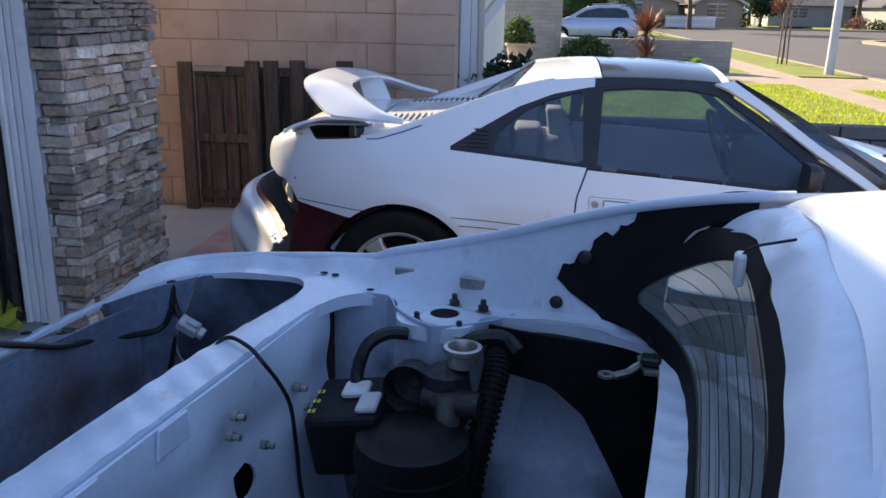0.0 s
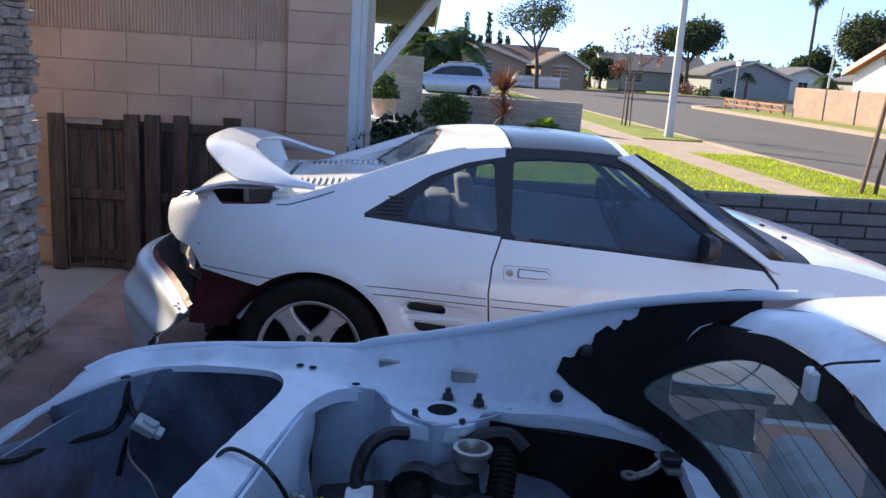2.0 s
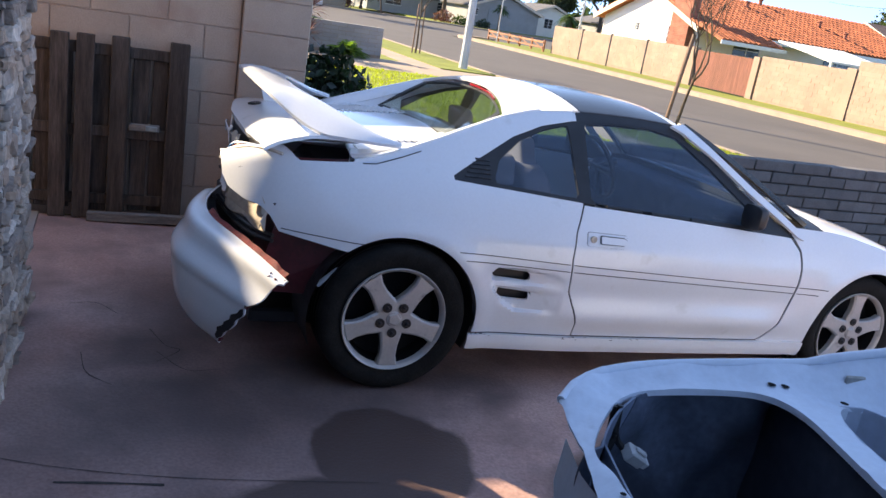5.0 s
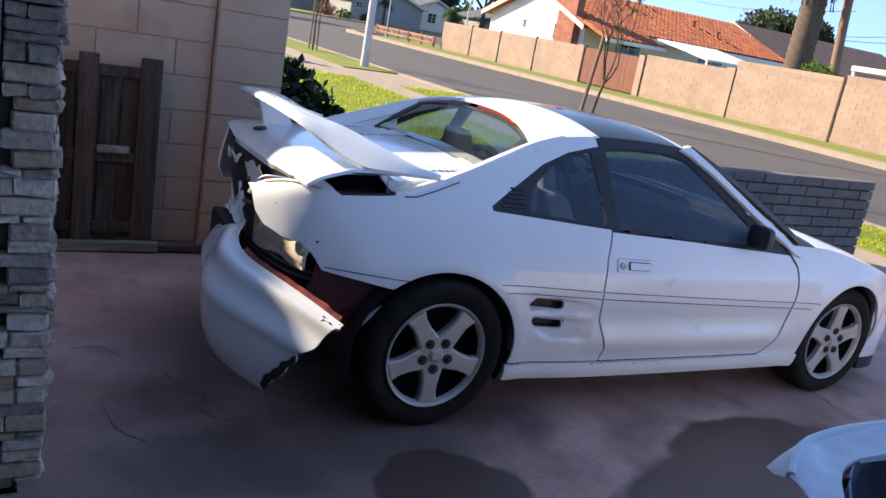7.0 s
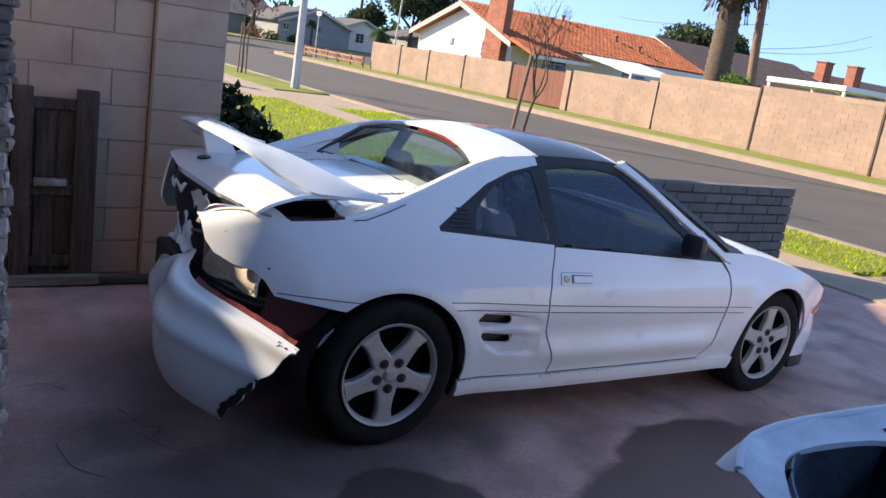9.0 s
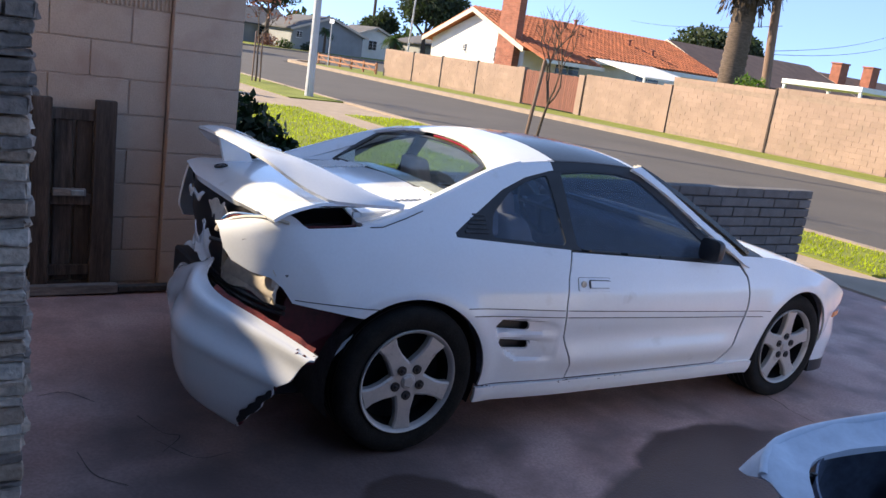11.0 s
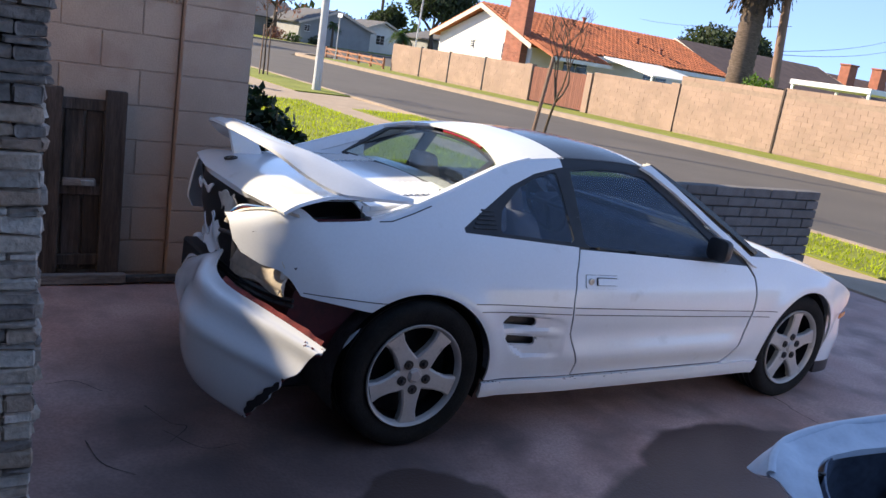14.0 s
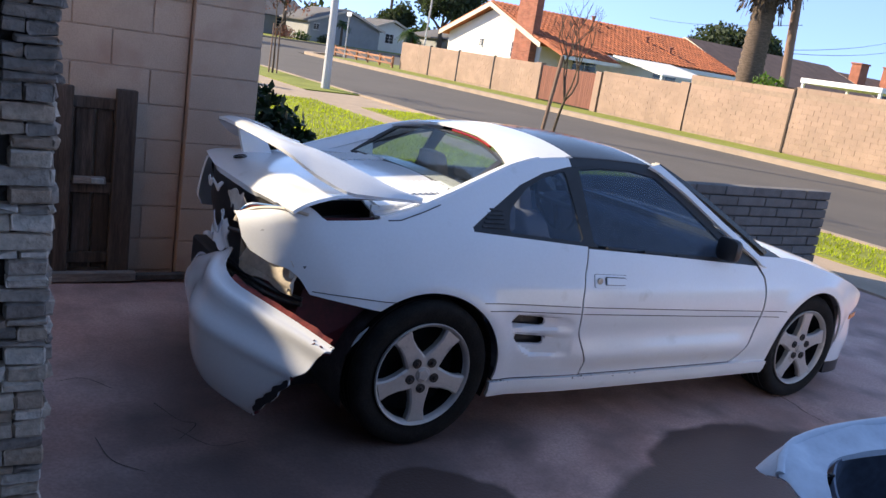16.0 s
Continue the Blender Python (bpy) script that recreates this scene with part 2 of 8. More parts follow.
PICKET = material("white_picket_paint", (0.75, 0.75, 0.75), 0.6, vary=0.05, scale=3)
FASCIA = material("cream_fascia", (0.62, 0.52, 0.42), 0.7, vary=0.08, scale=3)
SUV_PAINT = material("silver_blue_paint", (0.36, 0.42, 0.55), 0.3, metal=0.4, vary=0.05, scale=3, coat=0.5)
TERRACOTTA = material("faded_clay_pot", (0.36, 0.26, 0.22), 0.85, vary=0.12, scale=9, fine=60, bump=0.2)
BOWL_BLUE = material("blue_plastic", (0.03, 0.16, 0.42), 0.4, vary=0.12, scale=10)
RAG = material("yellow_green_cloth", (0.34, 0.36, 0.035), 0.95, vary=0.25, scale=14, fine=260, bump=0.4)
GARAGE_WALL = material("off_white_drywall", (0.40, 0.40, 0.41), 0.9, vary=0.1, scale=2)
PANEL_BROWN = material("brown_hardboard", (0.10, 0.055, 0.035), 0.8, vary=0.2, scale=4)
WIRE = material("black_cable_sheath", (0.010, 0.010, 0.011), 0.5, vary=0.3, scale=30)
CONNECTOR = material("grey_connector_plastic", (0.55, 0.56, 0.56), 0.5, vary=0.1, scale=40)
YELLOW_MARK = material("yellow_paint_mark", (0.70, 0.62, 0.10), 0.6, vary=0.15, scale=60)
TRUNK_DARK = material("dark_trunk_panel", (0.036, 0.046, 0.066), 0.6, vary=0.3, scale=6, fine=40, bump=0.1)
BAY_BLUE = material("dusty_bay_paint", (0.42, 0.50, 0.62), 0.5, vary=0.12, scale=5, fine=60, bump=0.08, dirt=((0.10, 0.10, 0.11), 10.0, 0.56, 0.8))
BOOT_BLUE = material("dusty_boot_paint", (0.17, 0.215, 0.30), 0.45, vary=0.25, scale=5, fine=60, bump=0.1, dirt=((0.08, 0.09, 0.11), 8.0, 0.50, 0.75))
# darker copy of the boot paint: shade towards the front, put into colour
BOOT_SHADED = material("dusty_boot_paint_shaded", (0.092, 0.118, 0.168), 0.5, vary=0.3, scale=5, fine=60, bump=0.1, dirt=((0.06, 0.07, 0.09), 8.0, 0.50, 0.75))
WHITE_PLASTIC = material("white_plastic", (0.70, 0.72, 0.72), 0.5, vary=0.08, scale=30)


def driveway_material():
    """Red-stained concrete, worn pale in places, with blotches of oil and painted shade and wet puddle marks of their
    own shape.
    """
    m = material("red_stained_concrete", (0.52, 0.300, 0.258), 0.72, vary=0.24, scale=2.2, fine=80, bump=0.25, tint=(0.55, 0.375, 0.34), dirt=((0.25, 0.17, 0.155), 3.2, 0.47, 0.72))
    nt = m.node_tree
    N, L = nt.nodes.new, nt.links.new
    b = nt.nodes["Principled BSDF"]
    geo, no = N("ShaderNodeNewGeometry"), N("ShaderNodeTexNoise")
    no.inputs["Scale"].default_value, no.inputs["Detail"].default_value = 2.3, 4
    L(geo.outputs["Position"], no.inputs["Vector"])
    sub = N("ShaderNodeVectorMath")
    sub.operation = 'SUBTRACT'
    L(no.outputs["Color"], sub.inputs[0])
    sub.inputs[1].default_value = (0.5, 0.5, 0.5)
    add = N("ShaderNodeVectorMath")
    add.operation = 'MULTIPLY_ADD'
    add.inputs[1].default_value = (0.32, 0.32, 0.0)
    L(sub.outputs[0], add.inputs[0])
    L(geo.outputs["Position"], add.inputs[2])
    def blot(x, y, rx, ry, soft):
        mp, ln, mr = N("ShaderNodeMapping"), N("ShaderNodeVectorMath"), N("ShaderNodeMapRange")
        mp.inputs["Location"].default_value = (-x / rx, -y / ry, 0)
        mp.inputs["Scale"].default_value = (1 / rx, 1 / ry, 0)
        L(add.outputs[0], mp.inputs[0])
        ln.operation = 'LENGTH'
        L(mp.outputs[0], ln.inputs[0])
        mr.inputs[1].default_value, mr.inputs[2].default_value = 1 + soft, 1 - soft
        mr.inputs[3].default_value, mr.inputs[4].default_value = 0, 1
        L(ln.outputs["Value"], mr.inputs[0])
        return mr.outputs[0]
    def largest(list_):
        out = list_[0]
        for o in list_[1:]:
            mx = N("ShaderNodeMath")
            mx.operation = 'MAXIMUM'
            L(out, mx.inputs[0])
            L(o, mx.inputs[1])
            out = mx.outputs[0]
        return out
    wet = largest([blot(*w) for w in WET])
    oil = largest([blot(*w) for w in OIL_AND_SHADE])
    old = b.inputs["Base Color"].links[0].from_socket
    rough_old = b.inputs["Roughness"].links[0].from_socket
    for fac, colour, amount in ((oil, (0.070, 0.054, 0.052), 0.72), (wet, (0.095, 0.060, 0.052), 0.94)):
        k, x = N("ShaderNodeMath"), N("ShaderNodeMix")
        k.operation = 'MULTIPLY'
        k.inputs[1].default_value = amount
        L(fac, k.inputs[0])
        x.data_type = 'RGBA'
        L(k.outputs[0], x.inputs[0])
        L(old, x.inputs[6])
        x.inputs[7].default_value = (*colour, 1)
        old = x.outputs[2]
    L(old, b.inputs["Base Color"])
    rm = N("ShaderNodeMix")
    L(wet, rm.inputs[0])
    L(rough_old, rm.inputs[2])
    rm.inputs[3].default_value = 0.42
    L(rm.outputs[0], b.inputs["Roughness"])
    return m


# puddle marks, and blotches of oil and painted shade: x, y, half-length, half-width, softness
WET = [(1.50, -0.58, 0.60, 0.46, 0.05), (0.95, -0.86, 0.62, 0.44, 0.06), (2.0, -0.85, 0.5, 0.5, 0.07), (-0.10, -0.43, 0.29, 0.30, 0.05), (-0.34, -0.78, 0.36, 0.24, 0.08)]
# oil stains, some widened to darken the ground near and under the cars
OIL_AND_SHADE = [(-0.75, -0.10, 0.50, 0.42, 0.6), (-0.25, 0.02, 0.50, 0.42, 0.5), (0.20, 0.10, 0.40, 0.22, 0.6), (-0.85, 0.35, 0.25, 0.22, 0.5), (-0.72, -0.95, 0.25, 0.3, 0.5), (-1.1, -1.15, 0.22, 0.14, 0.5), (-0.5, 0.9, 0.5, 0.5, 0.5)]
DRIVEWAY = driveway_material()

# ---- mesh helpers ----
def mk(name, verts, faces, mat, parent=None, label="", smooth=False, sharp=40):
    me = bpy.data.meshes.new(name)
    me.from_pydata([tuple(v) for v in verts], [], [tuple(f) for f in faces])
    me.update()
    bm = bmesh.new()
    bm.from_mesh(me)
    bmesh.ops.recalc_face_normals(bm, faces=bm.faces)
    bm.to_mesh(me)
    bm.free()
    me.materials.append(mat)
    if smooth:
        me.shade_smooth()
        me.set_sharp_from_angle(angle=radians(sharp))
    ob = new(name, me)
    if parent:
        ob.parent = parent
    if label:
        ob["label"] = label
    return ob


def part(name, bm, mat, parent=None, label="", smooth=False, sharp=40):
    me = bpy.data.meshes.new(name)
    bm.to_mesh(me)
    bm.free()
    me.materials.append(mat)
    if smooth:
        me.shade_smooth()
        me.set_sharp_from_angle(angle=radians(sharp))
    ob = new(name, me)
    if parent:
        ob.parent = parent
    if label:
        ob["label"] = label
    return ob


def thing(name, label, category, m=None, group="", kind=""):
    ob = new(name)
    ob.empty_display_size = 0.1
    if m is not None:
        ob.matrix_world = m
    return tagged(ob, label, category, group, kind)


def box_bm(x0, x1, y0, y1, z0, z1, bevel=0.0, segs=1, bm=None):
    """A box with bevelled edges, added to bm."""
    b = bmesh.new()
    bmesh.ops.create_cube(b, size=1)
    for v in b.verts:
        v.co = Vector((x0 + (v.co.x + 0.5) * (x1 - x0), y0 + (v.co.y + 0.5) * (y1 - y0), z0 + (v.co.z + 0.5) * (z1 - z0)))
    if bevel:
        bmesh.ops.bevel(b, geom=b.edges[:], offset=bevel, segments=segs, profile=0.5, affect='EDGES')
    if bm is None:
        return b
    tmp = bpy.data.meshes.new("tmp")
    b.to_mesh(tmp)
    b.free()
    bm.from_mesh(tmp)
    bpy.data.meshes.remove(tmp)
    return bm


def box(name, x0, x1, y0, y1, z0, z1, mat, parent=None, label="", bevel=0.004):
    return part(name, box_bm(x0, x1, y0, y1, z0, z1, bevel), mat, parent, label)


def lathe(profile, n=32, axis="z", at=(0, 0, 0), closed=False):
    """Verts and faces of a profile of (radius, height) turned round an axis."""
    verts, faces = [], []
    for i in range(n):
        a = 2 * math.pi * i / n
        for r, h in profile:
            p = (r * math.cos(a), r * math.sin(a), h)
            if axis == "y":
                p = (p[0], p[2], p[1])
            elif axis == "x":
                p = (p[2], p[0], p[1])
            verts.append((p[0] + at[0], p[1] + at[1], p[2] + at[2]))
    k = len(profile)
    for i in range(n):
        for j in range(k if closed else k - 1):
            a, b2 = i * k + j, i * k + (j + 1) % k
            c, d = ((i + 1) % n) * k + (j + 1) % k, ((i + 1) % n) * k + j
            faces.append((a, b2, c, d))
    return verts, faces


def tube(pts, r, n=8, taper=1.0):
    """Verts and faces of a round tube along points, tapering to its end."""
    pts = [Vector(p) for p in pts]
    verts, faces = [], []
    up = Vector((0.13, 0.21, 0.97))
    for i, p in enumerate(pts):
        d = (pts[min(i + 1, len(pts) - 1)] - pts[max(i - 1, 0)]).normalized()
        a = d.cross(up)
        if a.length < 1e-3:
            a = d.cross(Vector((1, 0, 0)))
        a.normalize()
        b = d.cross(a)
        rr = r * (1 + (taper - 1) * i / max(1, len(pts) - 1))
        for k in range(n):
            t = 2 * math.pi * k / n
            verts.append(p + a * (rr * math.cos(t)) + b * (rr * math.sin(t)))
    for i in range(len(pts) - 1):
        for k in range(n):
            faces.append((i * n + k, i * n + (k + 1) % n, (i + 1) * n + (k + 1) % n, (i + 1) * n + k))
    faces.append(tuple(range(n)))
    faces.append(tuple((len(pts) - 1) * n + k for k in range(n - 1, -1, -1)))
    return verts, faces


def curve3(pts, steps=8):
    """Smooth points through control points (Catmull-Rom)."""
    P = [Vector(p) for p in pts]
    P = [2 * P[0] - P[1]] + P + [2 * P[-1] - P[-2]]
    out = []
    for i in range(1, len(P) - 2):
        for k in range(steps):
            t = k / steps
            out.append(0.5 * (2 * P[i] + (P[i + 1] - P[i - 1]) * t + (2 * P[i - 1] - 5 * P[i] + 4 * P[i + 1] - P[i + 2]) * t * t + (3 * P[i] - P[i - 1] - 3 * P[i + 1] + P[i + 2]) * t ** 3))
    out.append(P[-2])
    return out


def cable(name, pts, r, mat, parent=None, label=""):
    v, f = tube(curve3(pts, 6), r, 8)
    return mk(name, v, f, mat, parent, label, smooth=True)


def join(*pieces):
    V, F = [], []
    for v, f in pieces:
        o = len(V)
        V += [tuple(p) for p in v]
        F += [tuple(i + o for i in q) for q in f]
    return V, F


def smooth_interp(xs, ys):
    """A smooth curve through (xs, ys) that does not overshoot; works on arrays."""
    xs, ys = np.array(xs, float), np.array(ys, float)
    h, d = np.diff(xs), np.diff(ys) / np.diff(xs)
    m = np.zeros_like(ys)
    m[0], m[-1] = d[0], d[-1]
    for i in range(1, len(xs) - 1):
        if d[i - 1] * d[i] > 0:
            m[i] = 2 * d[i - 1] * d[i] / (d[i - 1] + d[i])
    def at(x):
        x = np.asarray(x, float)
        xc = np.clip(x, xs[0], xs[-1])
        i = np.clip(np.searchsorted(xs, xc, side="right") - 1, 0, len(xs) - 2)
        t = (xc - xs[i]) / h[i]
        y = (1 + 2 * t) * (1 - t) ** 2 * ys[i] + t * (1 - t) ** 2 * h[i] * m[i] + t * t * (3 - 2 * t) * ys[i + 1] + t * t * (t - 1) * h[i] * m[i + 1]
        return y + np.where(x < xs[0], (x - xs[0]) * m[0], 0) + np.where(x > xs[-1], (x - xs[-1]) * m[-1], 0)
    return at


def poly(pts, r=0.0):
    """Signed distance to a polygon (inside positive), its corners rounded by r."""
    P = np.array(pts, float)
    c = P.mean(0)
    def at(u, v):
        dist = np.full(np.shape(u), 1e9)
        inside = np.zeros(np.shape(u), bool)
        for i in range(len(P)):
            a, b = P[i], P[(i + 1) % len(P)]
            e = b - a
            t = np.clip(((u - a[0]) * e[0] + (v - a[1]) * e[1]) / (e @ e), 0, 1)
            dist = np.minimum(dist, np.hypot(u - a[0] - t * e[0], v - a[1] - t * e[1]))
            cond = ((a[1] > v) != (b[1] > v))
            with np.errstate(divide="ignore", invalid="ignore"):
                xi = a[0] + (v - a[1]) / (b[1] - a[1]) * e[0]
            inside ^= cond & (u < xi)
        return np.where(inside, dist, -dist) + r
    return at


def disc(cx, cz, r):
    return lambda u, v: r - np.hypot(u - cx, v - cz)


def both(*fs):
    return lambda u, v: np.minimum.reduce([f(u, v) for f in fs])


def less(f, *cuts):
    return lambda u, v: np.minimum.reduce([f(u, v)] + [-c(u, v) for c in cuts])


def sheet(name, P, box4, step, keep, thick, mat, parent=None, label="", inward=1.0, dent=None):
    """A curved panel with real thickness: surface P(u, v), cut to the region where keep(u, v) > 0."""
    u0, u1, v0, v1 = box4
    nu, nv = max(2, int((u1 - u0) / step) + 1), max(2, int((v1 - v0) / step) + 1)
    U, V = np.meshgrid(np.linspace(u0, u1, nu), np.linspace(v0, v1, nv), indexing="ij")
    S = keep(U, V)
    cell = (S[:-1, :-1] > 0) | (S[1:, :-1] > 0) | (S[:-1, 1:] > 0) | (S[1:, 1:] > 0)
    out = S < 0
    e = step * 0.05
    for _ in range(4):
        s = keep(U, V)
        gu, gv = (keep(U + e, V) - keep(U - e, V)) / (2 * e), (keep(U, V + e) - keep(U, V - e)) / (2 * e)
        g2 = gu * gu + gv * gv + 1e-6
        k = np.where(out, np.clip(s, -2 * step, 2 * step) / g2, 0)
        U, V = U - k * gu, V - k * gv
    X = P(U, V)
    du, dv = P(U + e, V) - P(U - e, V), P(U, V + e) - P(U, V - e)
    n = np.cross(du, dv)
    n /= np.linalg.norm(n, axis=-1, keepdims=True) + 1e-12
    X2 = X + n * thick * inward
    idx = -np.ones(U.shape, int)
    used = np.zeros(U.shape, bool)
    for a, b in ((0, 0), (1, 0), (0, 1), (1, 1)):
        used[a:a + cell.shape[0], b:b + cell.shape[1]] |= cell
    idx[used] = np.arange(used.sum())
    cnt = int(used.sum())
    if cnt == 0:
        return None
    verts = np.concatenate([X[used], X2[used]])
    q = np.stack([idx[:-1, :-1], idx[1:, :-1], idx[1:, 1:], idx[:-1, 1:]], -1)[cell]
    edges = {}
    for f in q.tolist():
        for i in range(4):
            a, b = f[i], f[(i + 1) % 4]
            edges[(a, b)] = edges.get((a, b), 0) + 1
    faces = q.tolist() + [[c + cnt for c in reversed(f)] for f in q.tolist()]
    for (a, b) in edges:
        if (b, a) not in edges:
            faces.append([b, a, a + cnt, b + cnt])
    me = bpy.data.meshes.new(name)
    me.from_pydata(verts.tolist(), [], faces)
    me.update()
    bm = bmesh.new()
    bm.from_mesh(me)
    bmesh.ops.remove_doubles(bm, verts=bm.verts, dist=0.0004)
    bmesh.ops.recalc_face_normals(bm, faces=bm.faces)
    bm.to_mesh(me)
    bm.free()
    me.materials.append(mat)
    me.shade_smooth()
    me.set_sharp_from_angle(angle=radians(38))
    ob = new(name, me)
    if parent:
        ob.parent = parent
    if label:
        ob["label"] = label
    return ob


def chaikin(pts, times=2):
    """Corners of a closed outline cut round."""
    for _ in range(times):
        out = []
        for i in range(len(pts)):
            a, b = pts[i], pts[(i + 1) % len(pts)]
            out += [(0.75 * a[0] + 0.25 * b[0], 0.75 * a[1] + 0.25 * b[1]), (0.25 * a[0] + 0.75 * b[0], 0.25 * a[1] + 0.75 * b[1])]
        pts = out
    return pts

# ---- ground, drive, street ----
def slope(x):
    return -0.018 * x


def slab(name, x0, x1, y0, y1, top, depth, mat, label, kind="structure", category="", nx=1, ny=1, follow=False):
    """A paved or planted slab; follow: its top keeps to the fall of the drive."""
    verts, faces = [], []
    xs, ys = np.linspace(x0, x1, nx + 1), np.linspace(y0, y1, ny + 1)
    zt = lambda x: (slope(x) + top) if follow else top
    for x in xs:
        for y in ys:
            verts.append((x, y, zt(x)))
    for i in range(nx):
        for j in range(ny):
            a = i * (ny + 1) + j
            faces.append((a, a + ny + 1, a + ny + 2, a + 1))
    o = len(verts)
    ring = [(x0, y0), (x1, y0), (x1, y1), (x0, y1)]
    for x, y in ring:
        verts += [(x, y, zt(x)), (x, y, zt(x) - depth)]
    for k in range(4):
        a, b = o + 2 * k, o + 2 * ((k + 1) % 4)
        faces.append((a, b, b + 1, a + 1))
    return tagged(mk(name, verts, faces, mat), label, category or name.split("_")[0], kind=kind)


tagged(mk("ground", [(-400, -400, -0.30), (600, -400, -0.30), (600, 900, -0.30), (-400, 900, -0.30)], [(0, 1, 2, 3)], GRASS_GROUND), "flat green turf that runs out to the horizon", "ground", kind="structure")
slab("driveway", -1.40, 5.95, -9.0, 2.17, 0.0, 0.3, DRIVEWAY, "red-stained concrete drive with oil blotches, painted shade and wet marks", follow=True, nx=8, ny=8)
slab("driveway_apron", 6.85, 8.5, -9.0, 2.0, 0.02, 0.3, CONCRETE, "pale concrete drive apron between pavement and street", follow=True)
slab("pavement", 5.95, 6.85, -60, 60, -0.085, 0.3, CONCRETE, "pale concrete pavement along the street", ny=1)
slab("neighbour_drive", 0.2, 5.95, 15.2, 18.3, -0.07, 0.3, CONCRETE, "pale concrete drive of the next house")
slab("neighbour_apron", 6.85, 8.5, 14.5, 17.9, -0.10, 0.3, CONCRETE, "pale concrete apron that ramps to the street")
slab("lawn", -8.0, 5.95, 2.60, 15.2, -0.06, 0.3, GRASS_GROUND, "sunlit green lawn beside the low brick wall", category="lawn")
slab("lawn_strip", 6.85, 8.45, 2.0, 14.5, -0.07, 0.3, GRASS_GROUND, "green grass strip between pavement and kerb", category="lawn")
slab("lawn_strip", 6.85, 8.45, 17.9, 60.0, -0.07, 0.3, GRASS_GROUND, "green grass strip between pavement and kerb", category="lawn")
slab("lawn_behind", -8.0, 5.95, 18.4, 60.0, -0.09, 0.3, GRASS_GROUND, "green lawn behind the planter wall", category="lawn")
slab("road", 8.62, 18.3, -120, 62, -0.20, 0.3, ASPHALT, "worn grey asphalt street")
slab("cross_road", -60, 120, 62, 76, -0.20, 0.3, ASPHALT, "worn grey asphalt cross street")
slab("side_road", 18.3, 60, 47, 62, -0.20, 0.3, ASPHALT, "worn grey asphalt at the street corner")
slab("kerb", 8.45, 8.62, 2.0, 62, -0.055, 0.3, CONCRETE, "pale concrete kerb beside the grass strip", category="kerb")
slab("kerb", 8.45, 8.62, -120, 2.0, -0.14, 0.3, CONCRETE, "pale concrete kerb dropped at the drive", category="kerb")
slab("kerb", 18.3, 18.85, -120, 45.2, -0.055, 0.3, CONCRETE, "pale concrete kerb across the street", category="kerb")
slab("far_verge", 18.85, 21.1, -120, 44.8, -0.06, 0.3, GRASS_GROUND, "thin grass verge under the block wall", category="lawn")
slab("far_yard", 21.1, 120, -120, 46, -0.10, 0.3, GRASS_GROUND, "green ground behind the block wall", category="lawn")
slab("corner_lawn", 28, 80, 76.5, 140, -0.06, 0.3, GRASS_GROUND, "green front lawns across the cross street", category="lawn")
slab("corner_walk", -60, 120, 76, 76.5, -0.05, 0.3, CONCRETE, "pale kerb of the cross street", category="kerb")
slab("side_yard_slab", -9.0, -1.405, 0.62, 2.22, 0.022, 0.3, SIDE_SLAB, "pale concrete strip beside the house")
slab("garage_floor", -9.0, -1.50, -7.0, 0.62, 0.045, 0.3, GARAGE_CONCRETE, "grey speckled garage floor slab")
slab("garage_sill", -1.50, -1.40, -7.0, -0.16, 0.036, 0.3, RUST_EDGE, "rust-stained concrete strip at the garage door")

# kerb corner across the street
n = 14
v, f = [], []
for i in range(n + 1):
    a = math.pi + i * math.pi / 2 / n
    for r in (3.6, 3.05):
        for z in (-0.055, -0.3):
            v.append((21.9 + r * math.cos(a), 45.2 - r * math.sin(a), z))
for i in range(n):
    a = i * 4
    f += [(a, a + 4, a + 6, a + 2), (a, a + 1, a + 5, a + 4), (a + 2, a + 6, a + 7, a + 3)]
tagged(mk("kerb", v, f, CONCRETE), "pale concrete kerb rounding the street corner", "kerb", kind="structure")

# joints and cracks in the drive
for pts, w in (([(-1.4, -0.36), (-1.1, -0.47), (-0.75, -0.55), (-0.2, -0.62)], 0.0025), ([(-1.15, -0.535), (-1.0, -0.552), (-0.85, -0.575)], 0.009), ([(-1.176, 0.829), (-1.071, 0.844), (-0.984, 0.731)], 0.003), ([(-0.858, 0.571), (-0.802, 0.409), (-0.751, 0.363), (-0.84, 0.26)], 0.003), ([(-1.112, 0.336), (-1.087, 0.167), (-1.0, 0.065)], 0.003), ([(-0.838, 0.349), (-0.738, 0.189), (-0.61, 0.196)], 0.003), ([(2.42, 0.9), (2.37, 0.0), (2.32, -0.30), (2.30, -2.0)], 0.004)):
    c = curve3([(x, y, 0) for x, y in pts], 6)
    v, f = [], []
    for i, p in enumerate(c):
        d = (c[min(i + 1, len(c) - 1)] - c[max(0, i - 1)]).normalized()
        ww = w * (0.6 + 0.5 * noise.noise(p * 9))
        nrm = Vector((-d.y, d.x, 0)) * ww
        for q in (p + nrm, p - nrm):
            v.append((q.x, q.y, slope(q.x) + 0.002))
        if i:
            f.append((2 * i - 2, 2 * i - 1, 2 * i + 1, 2 * i))
    tagged(mk("drive_crack", v, f, STONE_GAP), "dark crack filled with dirt in the drive", "crack", kind="structure")

